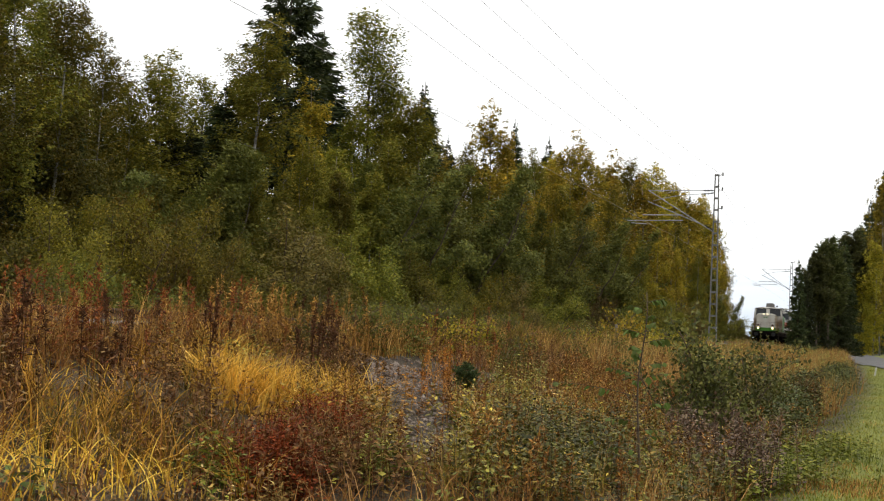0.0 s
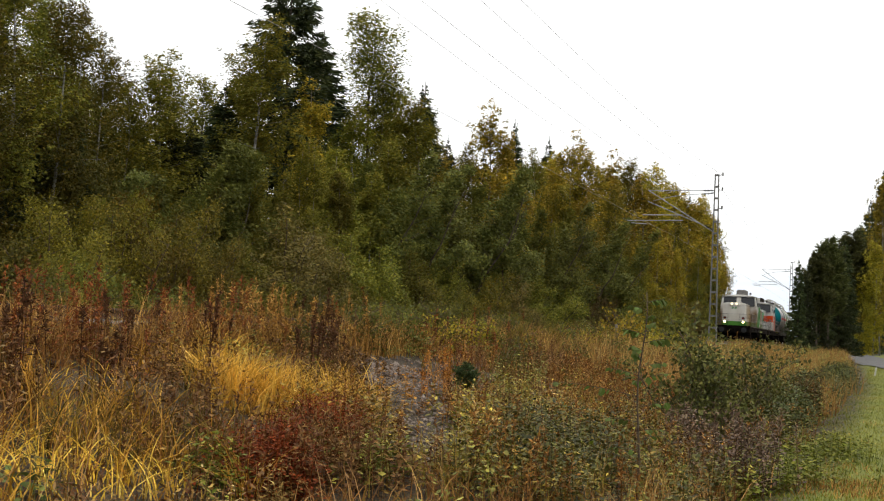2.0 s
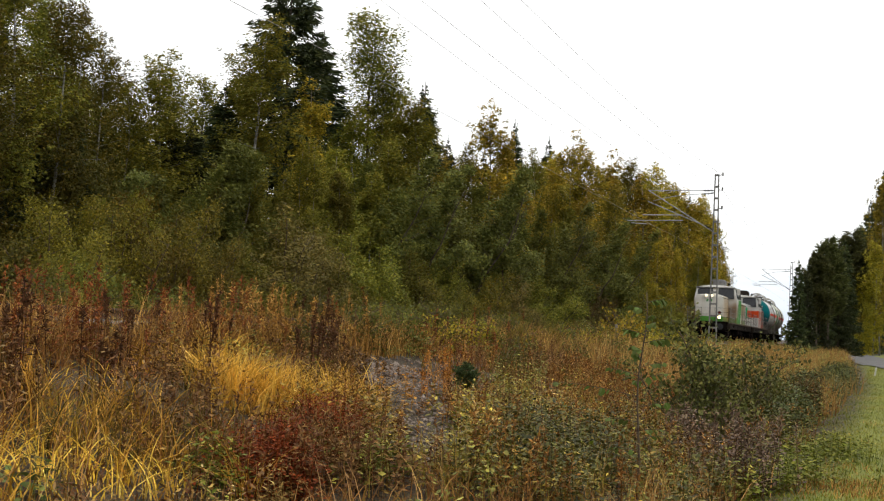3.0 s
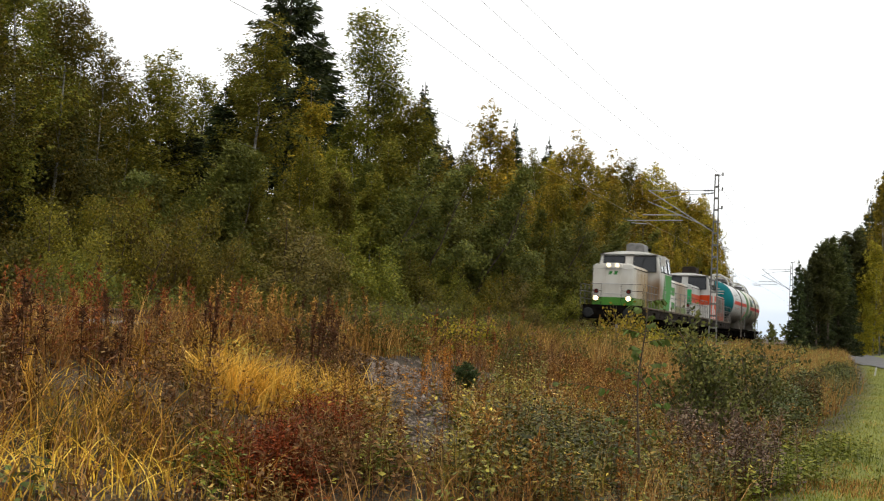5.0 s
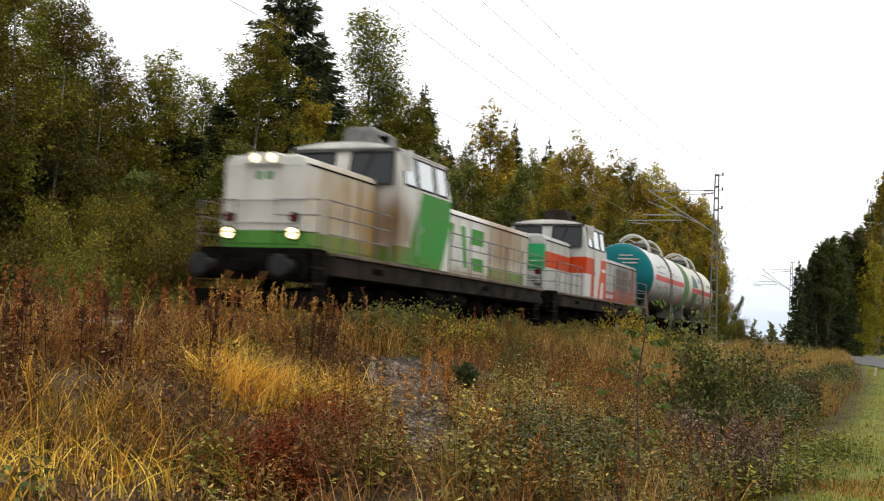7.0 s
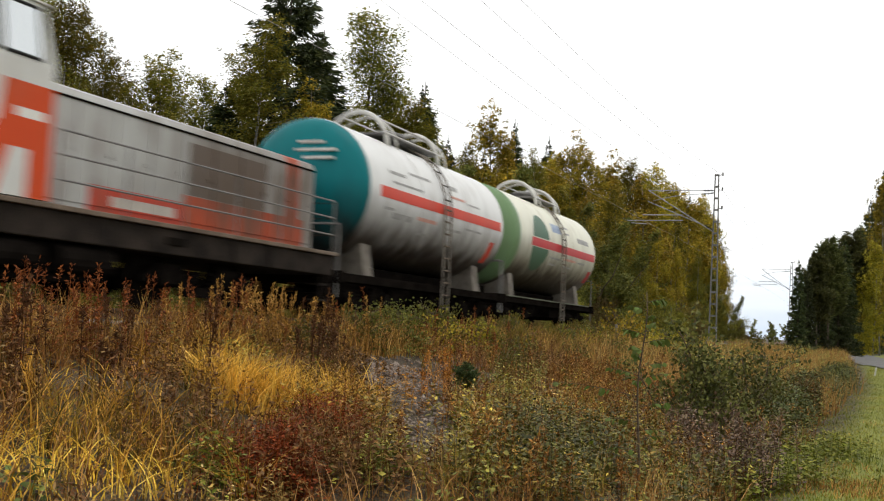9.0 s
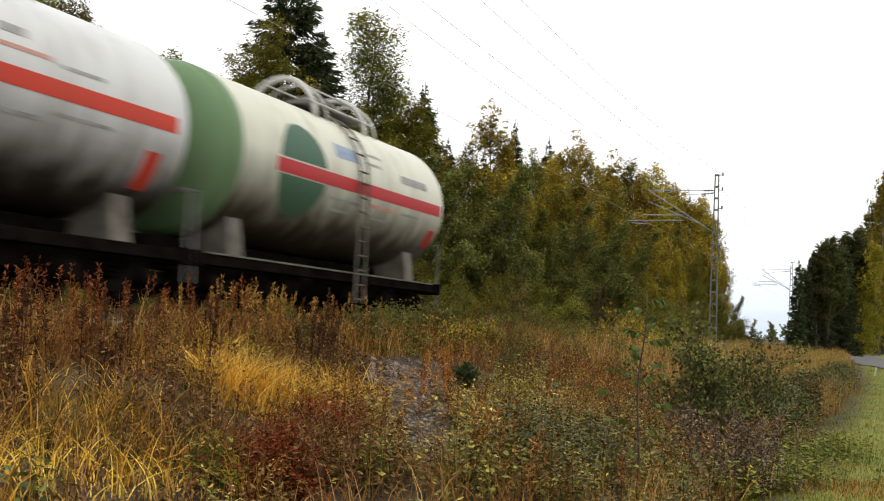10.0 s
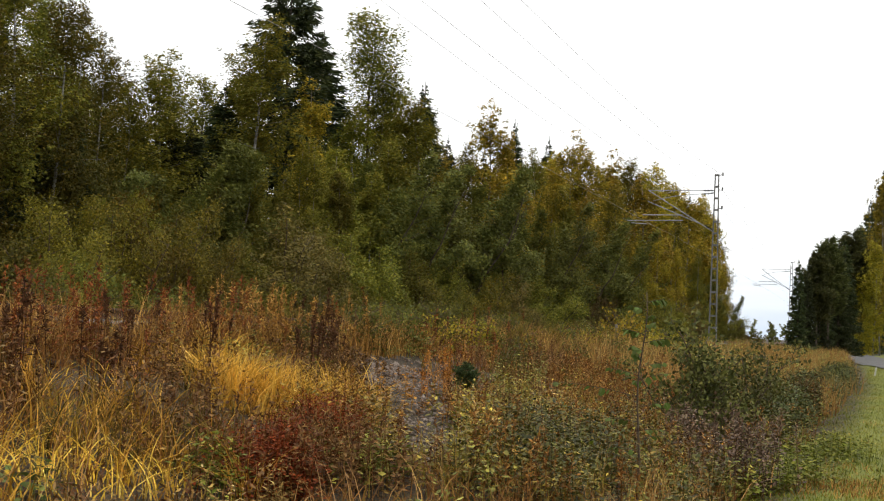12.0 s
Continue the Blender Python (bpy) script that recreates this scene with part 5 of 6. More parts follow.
plant("gold_b", -7.5, 93.3, 9.8, 0.80)
plant("gold_a", -7.0, 99.9, 9.2, 0.80)
plant("birch_a", -7.0, 110.5, 9.6, 0.80)
plant("young", -8.5, 36.9, 7.2, 1.20)
plant("young", -8.5, 31.3, 5.4, 1.00)
plant("young", -8.5, 43.2, 7.5, 1.20)
plant("young", -8.0, 38.9, 6.6, 1.20)
plant("alder_b", -10.0, 33.1, 5.7, 1.20)
plant("young", -9.0, 69.2, 10.1, 0.90)
plant("young", -8.5, 46.5, 6.4, 1.00)
plant("alder_a", -7.5, 41.0, 5.2, 1.00)
plant("alder_b", -7.0, 119.8, 8.6, 0.80)
plant("alder_a", -7.0, 130.9, 6.1, 0.80)

# shrubs along its edge
plant("bright", -4.9, 18.5, 3.2, 0.80)
plant("bright", -4.8, 19.3, 3.4, 0.85)
plant("bright", -4.8, 20.3, 3.4, 0.80)
plant("bright", -4.8, 21.2, 3.8, 0.75)
plant("bright", -4.8, 22.2, 3.6, 0.75)
plant("bright", -4.7, 23.6, 2.8, 0.80)
plant("willow_a", -6.0, 19.4, 3.2, 1.10)
plant("green_birch", -6.0, 22.3, 3.7, 1.20)
plant("willow_a", -6.0, 23.8, 3.6, 1.00)
plant("willow_b", -6.2, 20.9, 3.4, 1.10)
plant("willow_a", -5.8, 25.1, 2.9, 1.10)
plant("russet", -6.3, 29.4, 4.3, 1.20)
plant("willow_a", -5.8, 26.8, 2.7, 1.10)
plant("russet", -6.0, 31.1, 3.5, 1.10)
plant("willow_b", -6.2, 33.8, 3.8, 1.10)
plant("willow_a", -5.5, 31.4, 2.6, 1.00)
plant("willow_b", -6.0, 36.1, 3.6, 1.10)
plant("willow_a", -6.0, 39.2, 3.7, 1.10)
plant("willow_b", -6.0, 42.7, 3.8, 1.00)
plant("bright", -5.2, 45.0, 3.4, 0.95)
plant("willow_b", -5.2, 41.8, 2.6, 0.90)
plant("russet", -6.0, 52.2, 3.5, 1.00)
plant("willow_a", -6.2, 56.1, 3.7, 1.10)
plant("willow_b", -6.0, 60.8, 4.0, 1.20)
plant("russet", -6.0, 67.3, 3.8, 1.10)
plant("willow_a", -6.0, 73.3, 4.3, 1.20)
plant("willow_b", -6.0, 80.5, 4.1, 1.20)
plant("willow_a", -6.0, 89.0, 4.3, 1.20)
plant("russet", -6.0, 97.9, 4.5, 1.10)
plant("willow_b", -6.0, 108.6, 4.8, 1.20)
plant("willow_a", -5.6, 118.0, 4.6, 1.10)
plant("willow_b", -5.0, 122.0, 3.6, 1.10)
plant("russet", -4.6, 128.0, 2.8, 1.20)
plant("willow_a", -4.2, 136.0, 2.2, 1.30)
plant("willow_b", -5.2, 27.8, 1.8, 1.00)
plant("willow_a", -5.3, 33.5, 2.0, 0.90)
plant("willow_b", -5.0, 20.7, 1.6, 0.80)
plant("willow_a", -5.0, 18.4, 1.5, 0.80)
plant("willow_a", -5.0, 23.3, 1.7, 0.80)
plant("willow_b", -5.2, 36.6, 2.0, 0.80)

# conifers and birches beside the lane
plant("spruce_b", 4.2, 90.1, 7.7, 0.90)
plant("spruce_b", 4.7, 92.8, 7.0, 1.00)
plant("spruce_b", 4.4, 93.0, 6.0, 1.10)
plant("pine", 5.1, 98.1, 8.7, 0.90)
plant("pine", 5.6, 105.0, 10.6, 0.90)
plant("spruce_b", 5.8, 119.2, 11.4, 1.00)
plant("pine", 6.4, 134.4, 14.2, 1.00)
plant("spruce_b", 6.2, 122.2, 12.5, 1.10)
plant("spruce_b", 6.8, 152.4, 17.4, 1.20)
plant("spruce_b", 7.4, 177.9, 23.8, 1.10)
plant("spruce_b", 9.0, 190.0, 30.5, 0.95)
plant("pine", 5.2, 126.2, 11.1, 0.90)
plant("pine", 7.0, 163.4, 17.5, 0.90)
plant("lemon", 9.4, 145.3, 22.1, 0.85)
plant("lemon", 8.9, 131.2, 12.9, 1.10)
plant("spruce_b", 5.0, 110.4, 8.1, 1.00)
plant("spruce_b", 6.0, 151.8, 13.3, 1.20)
plant("spruce_b", 5.8, 121.0, 7.2, 1.50)
plant("spruce_b", 6.9, 158.0, 10.8, 1.50)
plant("spruce_b", 5.0, 103.2, 5.1, 1.40)
plant("spruce_b", 7.8, 236.8, 16.1, 1.50)
plant("low_gold", 4.3, 104.0, 1.8, 1.00)

# low bushes on the shoulder of the line
for x, y, h in ((2.9, 36.3, 1.7), (3.1, 34.2, 1.1), (2.7, 38.5, 1.3), (3.0, 20.2, 0.9)):
    plant("low_gold", x, y, h, 0.9)
for x, y, h in ((2.9, 25.6, 0.95), (3.0, 27.6, 0.85), (3.2, 22.6, 0.85), (2.8, 30.2, 0.9), (3.3, 23.9, 0.75), (2.7, 32.4, 0.95)):
    plant("bright", x, y, h, 1.1)
for x, y, h in ((3.4, 38.0, 1.2), (3.2, 40.0, 1.0), (3.6, 24.0, 0.7), (2.8, 21.5, 0.9), (3.5, 45.0, 1.0), (4.0, 27.0, 0.6), (3.0, 30.0, 0.8)):
    plant("low_gold", x, y, h, 1.1)
for x, y, h in ((4.2, 22.0, 0.7), (4.6, 24.5, 0.7), (4.0, 31.0, 0.8), (5.0, 28.0, 0.7), (4.4, 36.0, 0.8), (5.4, 33.0, 0.8), (5.8, 24.0, 0.7), (4.8, 19.5, 0.6), (6.4, 29.0, 0.8), (6.8, 35.0, 0.9)):
    plant("low", x, y, h, 1.2)
for x, y, h in ((3.0, 17.0, 0.95), (2.9, 18.6, 1.0), (2.8, 20.5, 1.1), (3.1, 22.5, 0.8), (2.9, 25.0, 1.0), (3.2, 28.5, 0.9), (2.9, 32.0, 1.0), (3.0, 37.0, 1.1), (3.1, 43.0, 1.1), (3.3, 14.5, 0.7)):
    plant("low", x, y, h, 1.1)
for x, y, h in ((-3.4, 16.0, 1.3), (-3.6, 17.8, 1.5), (-3.4, 20.0, 1.2), (-3.6, 23.0, 1.4), (-3.4, 27.0, 1.5), (-3.6, 31.0, 1.3), (-3.5, 36.0, 1.5), (-3.5, 41.0, 1.5)):
    plant("low", x, y, h, 1.1)

for x, y, h in ((-3.4, 16.4, 1.5), (-3.5, 17.1, 1.7), (-3.4, 17.8, 1.35), (-3.6, 18.7, 1.3)):
    plant("willow_b", x, y, h, 1.0)

# deeper rows of the wood, and the far wood
deep = random.Random(9)
for k in range(16):
    y = 14 + k * 3.4 + deep.uniform(-1.2, 1.2)
    x = -17.5 - deep.uniform(0, 5)
    plant(deep.choice(["birch_a", "spruce_b", "alder_b", "birch_b"]), x, y, min(15.0, 6.0 + 0.055 * y + deep.uniform(0, 1.5)) , 1.3)
for k in range(13):
    y = 13 + k * 8 + deep.uniform(-1.5, 1.5)
    plant(deep.choice(["alder_a", "alder_b"]), -10.5 - deep.uniform(0, 3), y, 4.5 + 0.02 * y, 1.4)
for k in range(6):
    plant(deep.choice(["alder_a", "young"]), -3.0 + k * 1.0 + deep.uniform(-0.4, 0.4), 168 + deep.uniform(0, 30), 2.4 + 0.35 * k + deep.uniform(0, 1.2), 0.9)
for k in range(12):
    plant(deep.choice(["alder_a", "alder_b", "birch_b"]), -78 + k * 5.2 + deep.uniform(-3, 3), 470 + deep.uniform(0, 90), 5 + deep.uniform(0, 6), 1.2)
for k in range(9):
    plant(deep.choice(["pine", "spruce_b"]), 16 + k * 2.6 + deep.uniform(-1, 1), 60 + k * 11 + deep.uniform(-4, 4), 9 + deep.uniform(0, 5), 1.1)


# ---- the rough field between lane and line ----
def drop(pts):
    pts[:, 2] = [height(x, y) for x, y in pts[:, :2]]
    return pts


def blades(name, label, roots, h, width, arch, mat, rs, segs=3):
    """Grass: one bent, tapering blade at each root."""
    n = len(roots)
    hh = h * rs.uniform(0.5, 1.3, (n, 1))
    a = rs.uniform(0, 2 * math.pi, n)
    out = np.stack([np.cos(a), np.sin(a), np.zeros(n)], 1)
    b = rs.uniform(0.2, 1.5, (n, 1)) * arch
    q = a + rs.normal(0, 0.9, n)
    side = np.stack([-np.sin(q), np.cos(q), np.zeros(n)], 1)
    w0 = width * rs.uniform(0.6, 1.4, (n, 1))
    rows = []
    for k in range(segs + 1):
        t = k / segs
        p = roots + out * (b * hh * t ** 1.8) + np.array([0, 0, 1]) * (hh * (t - 0.35 * np.minimum(b, 1.4) * t ** 2.6))
        w = w0 * (1 - t) ** 0.7 + 0.0008
        rows += [p - side * w * 0.5, p + side * w * 0.5]
    v = np.stack(rows, 1).reshape(-1, 3)
    f = np.array([(2 * k, 2 * k + 1, 2 * k + 3, 2 * k + 2) for k in range(segs)])
    f = (f[None] + (2 * (segs + 1)) * np.arange(n)[:, None, None]).reshape(-1, 4)
    ob = new(name, mesh_np(name, v, f, mat))
    return tagged(ob, label, "grass", kind="stuff")


def tufts(rs, centres, each, wide):
    """Roots in tufts round the centres."""
    r = np.repeat(centres, each, 0)
    r[:, :2] += rs.normal(0, wide, (len(r), 2))
    return r


def herbs(name, label, roots, h, mat, rs, leaves=18, leaf=0.07, plume=0, lean=0.1, stalk=0.0045, low=0.12, slim=0.2, bushy=0.0):
    """Tall weeds: a thin stalk with leaves standing off it, and a feathery top."""
    n = len(roots)
    hh = h * rs.uniform(0.5, 1.3, (n, 1))
    tip = rs.normal(0, lean, (n, 3)) * hh
    tip[:, 2] = hh[:, 0]
    allq = []
    for s in (np.array([stalk, 0, 0]), np.array([0, stalk, 0])):
        allq.append(np.stack([roots - s, roots + s, roots + tip + s * 0.3, roots + tip - s * 0.3], 1))
    t = rs.uniform(low, 1.0, (n, leaves))
    c = roots[:, None] + tip[:, None] * t[..., None]
    a = rs.uniform(0, 2 * math.pi, (n, leaves))
    d = np.stack([np.cos(a), np.sin(a), rs.uniform(-0.5, 0.6, (n, leaves))], -1)
    w = np.stack([-np.sin(a), np.cos(a), rs.normal(0, 0.35, (n, leaves))], -1)
    ln = leaf * rs.uniform(0.5, 1.4, (n, leaves, 1)) * (1.25 - 0.6 * t[..., None])
    c = c + d * rs.uniform(0, 1, (n, leaves, 1)) * (0.5 * leaf + bushy * hh[:, None])
    allq.append(np.stack([c, c + d * ln * 0.45 + w * ln * slim, c + d * ln, c + d * ln * 0.45 - w * ln * slim], 2).reshape(-1, 4, 3))
    if plume:
        t = rs.uniform(0.78, 1.06, (n, plume))
        c = roots[:, None] + tip[:, None] * t[..., None]
        d = unit(rs.normal(0, 1, (n, plume, 3)) + np.array([0, 0, 0.9]))
        w = unit(np.cross(d, rs.normal(0, 1, (n, plume, 3))))
        ln = rs.uniform(0.02, 0.07, (n, plume, 1))
        allq.append(np.stack([c, c + d * ln * 0.5 + w * 0.008, c + d * ln, c + d * ln * 0.5 - w * 0.008], 2).reshape(-1, 4, 3))
    v = np.concatenate(allq).reshape(-1, 3)
    ob = new(name, mesh_np(name, v, np.arange(len(v)).reshape(-1, 4), mat))
    return tagged(ob, label, "weeds", kind="stuff")


def field(rs, n, x0, x1, y0, y1, power=1.0):
    y = y0 + (y1 - y0) * rs.uniform(0, 1, n) ** power
    return np.stack([rs.uniform(x0, x1, n), y, np.zeros(n)], 1)


def clumped(rs, pts, scale, level, soft=0.12, seed=7.3):
    """Keeps the points that fall where a slow noise is high, so that plants stand in drifts."""
    k = np.array([noise.noise((x * scale, y * scale, seed)) for x, y in pts[:, :2]])
    return pts[k + rs.normal(0, soft, len(k)) > level]


PATH_X, PATH_Y, PATH_SLOPE = 5.25, 13.3, -0.57


def bare(u, v):
    """Less than one on the bare gravel slope."""
    r = np.hypot((u - (PATH_X + (v - PATH_Y) * PATH_SLOPE)) / (0.95 + 0.12 * (v - PATH_Y)), (v - PATH_Y) / 4.5)
    return r + 0.55 * np.array([noise.noise((a * 1.1, b * 0.8, 2.5)) for a, b in zip(u, v)])


def off_path(rs, pts):
    """Keeps plants off the bare gravel slope and the mown verge."""
    u, v = pts[:, 0], pts[:, 1]
    lawn = u > 10.2 + rs.normal(0, 0.15, len(u)) - 0.006 * v - 0.04 * np.maximum(0, v - 45)
    tuft = np.hypot((u - 5.65) / 0.45, (v - 9.2) / 0.7) < 1
    return pts[(bare(u, v) + rs.normal(0, 0.2, len(u)) > 1) & ~lawn & ~tuft & ~((np.hypot((u - 6.5) / 0.5, (v - 11.6) / 1.1) < 1) & (rs.uniform(0, 1, len(u)) < 0.7))]


def spots(rs, n, *places):
    """Points scattered round places (x, y, spread)."""
    return np.concatenate([np.stack([rs.normal(x, s, n), rs.normal(y, s * 1.3, n), np.zeros(n)], 1) for x, y, s in places])


G_TAN = leaf_mat("dry_tan_grass", [(0.0, (0.102, 0.039, 0.013)), (0.4, (0.249, 0.114, 0.029)), (0.75, (0.476, 0.247, 0.063)), (1.0, (0.771, 0.493, 0.210))], 0.5, 0.5, through_light=0.14, gloss=0.1)
G_YELLOW = leaf_mat("yellow_grass", [(0.0, (0.295, 0.153, 0.021)), (0.5, (0.553, 0.291, 0.034)), (1.0, (0.759, 0.459, 0.102))], 0.4, 0.8, through_light=0.14, gloss=0.1)
G_GREEN = leaf_mat("green_grass", [(0.0, (0.060, 0.051, 0.011)), (0.5, (0.137, 0.102, 0.020)), (0.85, (0.262, 0.177, 0.032)), (1.0, (0.459, 0.279, 0.057))], 0.5, 0.6, through_light=0.14, gloss=0.1)
G_LAWN = leaf_mat("mown_grass", [(0.0, (0.100, 0.130, 0.013)), (0.5, (0.190, 0.220, 0.022)), (1.0, (0.420, 0.340, 0.056))], 1.0, 0.4, through_light=0.14, gloss=0.1)
H_BROWN = leaf_mat("withered_weeds", [(0.0, (0.085, 0.042, 0.018)), (0.45, (0.2, 0.105, 0.035)), (0.8, (0.36, 0.22, 0.065)), (1.0, (0.55, 0.42, 0.19))], 0.5, 0.7, through_light=0.14, gloss=0.1)
H_DARK = leaf_mat("dark_seed_heads", [(0.0, (0.041, 0.019, 0.009)), (0.7, (0.103, 0.043, 0.017)), (1.0, (0.246, 0.128, 0.051))], 0.4, 0.7, through_light=0.14, gloss=0.1)
H_RED = leaf_mat("reddened_weeds", [(0.0, (0.058, 0.010, 0.005)), (0.5, (0.142, 0.018, 0.007)), (1.0, (0.283, 0.046, 0.015))], 0.4, 0.8, through_light=0.14, gloss=0.1)
H_RUST = leaf_mat("reddish_brown_weeds", [(0.0, (0.106, 0.036, 0.013)), (0.5, (0.227, 0.071, 0.021)), (1.0, (0.424, 0.155, 0.037))], 0.4, 0.8, through_light=0.14, gloss=0.1)
H_ORANGE = leaf_mat("rusty_weeds", [(0.0, (0.2, 0.06, 0.02)), (0.5, (0.36, 0.12, 0.03)), (1.0, (0.5, 0.22, 0.05))], 0.4, 0.8, through_light=0.14, gloss=0.1)
H_OLIVE = leaf_mat("olive_weeds", [(0.0, (0.09, 0.1, 0.02)), (0.5, (0.19, 0.19, 0.04)), (0.85, (0.34, 0.28, 0.055)), (1.0, (0.52, 0.4, 0.08))], 0.5, 0.7, through_light=0.14, rough=0.55, gloss=0.12)
H_GREEN = leaf_mat("broad_green_leaves", [(0.0, (0.04, 0.06, 0.014)), (0.5, (0.095, 0.12, 0.03)), (0.85, (0.18, 0.19, 0.055)), (1.0, (0.36, 0.3, 0.08))], 0.5, 0.7, through_light=0.14, rough=0.55, gloss=0.12)
G_TUFT = leaf_mat("golden_grass", [(0.0, (0.460, 0.243, 0.026)), (0.5, (0.736, 0.421, 0.052)), (1.0, (0.846, 0.583, 0.147))], 0.4, 0.8, through_light=0.2, gloss=0.1, spread=0.6)
G_STRAW = leaf_mat("straw_grass", [(0.0, (0.2, 0.11, 0.03)), (0.4, (0.38, 0.23, 0.06)), (0.75, (0.54, 0.35, 0.1)), (1.0, (0.7, 0.52, 0.2))], 0.5, 0.5, through_light=0.14, gloss=0.1)
H_RUSTY = leaf_mat("russet_weeds", [(0.0, (0.055, 0.022, 0.008)), (0.45, (0.160, 0.061, 0.018)), (0.8, (0.370, 0.165, 0.041)), (1.0, (0.678, 0.462, 0.198))], 0.5, 0.9, through_light=0.14, gloss=0.1)
H_VERGE = leaf_mat("fresh_green_leaves", [(0.0, (0.092, 0.121, 0.014)), (0.5, (0.202, 0.245, 0.031)), (0.85, (0.367, 0.366, 0.053)), (1.0, (0.772, 0.550, 0.084))], 0.5, 0.9, through_light=0.2, rough=0.55, gloss=0.12)
H_SCRUB = leaf_mat("dark_scrub_leaves", [(0.0, (0.031, 0.034, 0.006)), (0.5, (0.085, 0.086, 0.016)), (0.8, (0.181, 0.152, 0.030)), (1.0, (0.475, 0.303, 0.060))], 0.5, 1.2, through_light=0.2, rough=0.5, gloss=0.2, spread=1.3)
H_LIME = leaf_mat("yellow_green_weeds", [(0.0, (0.101, 0.083, 0.013)), (0.45, (0.222, 0.166, 0.024)), (0.8, (0.404, 0.262, 0.037)), (1.0, (0.608, 0.367, 0.059))], 0.5, 1.1, through_light=0.2, rough=0.5, gloss=0.3)
H_PURPLE = leaf_mat("purple_brown_weeds", [(0.0, (0.041, 0.022, 0.015)), (0.5, (0.103, 0.054, 0.035)), (0.85, (0.207, 0.120, 0.072)), (1.0, (0.497, 0.360, 0.230))], 0.5, 1.1, through_light=0.1, rough=0.5, gloss=0.3)
rs = np.random.RandomState(31)


def near(n, x0=2.4, x1=10.3, y1=34):
    return off_path(rs, field(rs, n, x0, x1, 2.5, y1, 1.3))


def beyond(pts):
    """Leaves out the grassy near corner of the field."""
    return pts[(pts[:, 1] > 10.5) | (pts[:, 0] > 7.2)]


blades("dry_grass", "dry tan grass over the bank", drop(tufts(rs, clumped(rs, near(1900), 0.7, -0.16, 0.1, 8.8), 13, 0.07)), 0.46, 0.010, 0.7, G_TAN, rs)
blades("green_grass", "yellow-green grass in tufts between withered weeds", drop(tufts(rs, clumped(rs, near(1100, 3.0, 8.6), 0.6, 0.0), 16, 0.06)), 0.5, 0.013, 0.8, G_GREEN, rs)
blades("yellow_grass", "drifts of yellow arching grass", drop(tufts(rs, clumped(rs, near(260, 3.0, 7.4, 16), 0.5, 0.05, seed=2.1), 16, 0.06)), 0.56, 0.011, 1.0, G_YELLOW, rs)
blades("yellow_grass_tuft", "bright yellow tuft of long arching grass", drop(np.concatenate([spots(rs, 290, (5.08, 9.7, 0.15), (5.3, 9.9, 0.16), (5.45, 10.1, 0.17), (4.75, 10.0, 0.12)), spots(rs, 120, (5.6, 10.45, 0.16), (5.78, 10.8, 0.14), (5.6, 11.6, 0.16), (2.95, 14.6, 0.12), (3.6, 11.7, 0.12))])), 0.6, 0.013, 1.05, G_TUFT, rs)
blades("arching_grass", "long yellow arching grass low at the edge", drop(spots(rs, 30, (6.2, 5.6, 0.2), (6.2, 5.9, 0.2), (6.4, 6.1, 0.2), (6.5, 6.4, 0.2), (5.7, 6.3, 0.22), (5.85, 5.95, 0.2), (6.6, 6.6, 0.2), (6.0, 6.6, 0.22), (5.2, 7.2, 0.3), (4.7, 8.0, 0.3))), 0.36, 0.012, 1.2, G_TUFT, rs, 4)
blades("reed_grass", "broad yellow-green grass blades low at the edge", drop(spots(rs, 20, (6.3, 5.7, 0.3), (6.5, 6.4, 0.3), (5.9, 6.6, 0.3), (5.4, 6.9, 0.3), (6.7, 7.2, 0.3), (6.2, 7.6, 0.3))), 0.42, 0.014, 0.9, G_GREEN, rs, 4)
blades("hollow_grass", "thin dry stems among the scrub in the hollow", drop(tufts(rs, off_path(rs, field(rs, 230, 6.2, 9.9, 8, 30, 1.1)), 10, 0.1)), 0.6, 0.008, 0.5, G_STRAW, rs)
blades("bank_grass", "dry grass and stalks on the shoulder of the track", drop(tufts(rs, clumped(rs, field(rs, 900, 2.25, 3.3, 5, 30), 0.7, -0.1, 0.1, 3.9), 14, 0.09)), 0.62, 0.011, 0.6, G_TAN, rs)
blades("far_grass", "tall tan grass along the far bank", drop(tufts(rs, clumped(rs, off_path(rs, field(rs, 3300, 2.3, 9.9, 24, 130, 1.4)), 0.25, -0.2), 13, 0.2)), 0.74, 0.025, 0.35, G_STRAW, rs, 2)
blades("wood_edge_grass", "dry grass at the foot of the shrubs", drop(field(rs, 12000, -6.5, -2.3, 8, 130, 1.3)), 0.5, 0.018, 0.4, G_TAN, rs, 2)
blades("mown_verge", "short green grass of the mown verge", drop(np.concatenate([field(rs, 50000, 9.9, 13.2, 9, 75, 1.7), field(rs, 4000, 8.6, 10.2, 62, 95)])), 0.06, 0.008, 0.6, G_LAWN, rs, 1)
blades("verge_straw", "bleached grass patches at the foot of the verge", drop(np.concatenate([spots(rs, 170, (10.9, 12.4, 0.3), (11.3, 12.2, 0.2), (10.7, 12.9, 0.25), (11.2, 13.3, 0.2)), spots(rs, 60, (10.7, 14.2, 0.2), (10.9, 15.0, 0.2), (10.5, 19.0, 0.25), (11.4, 24.0, 0.5), (11.0, 30.0, 0.6))])), 0.12, 0.008, 1.0, G_TAN, rs, 2)
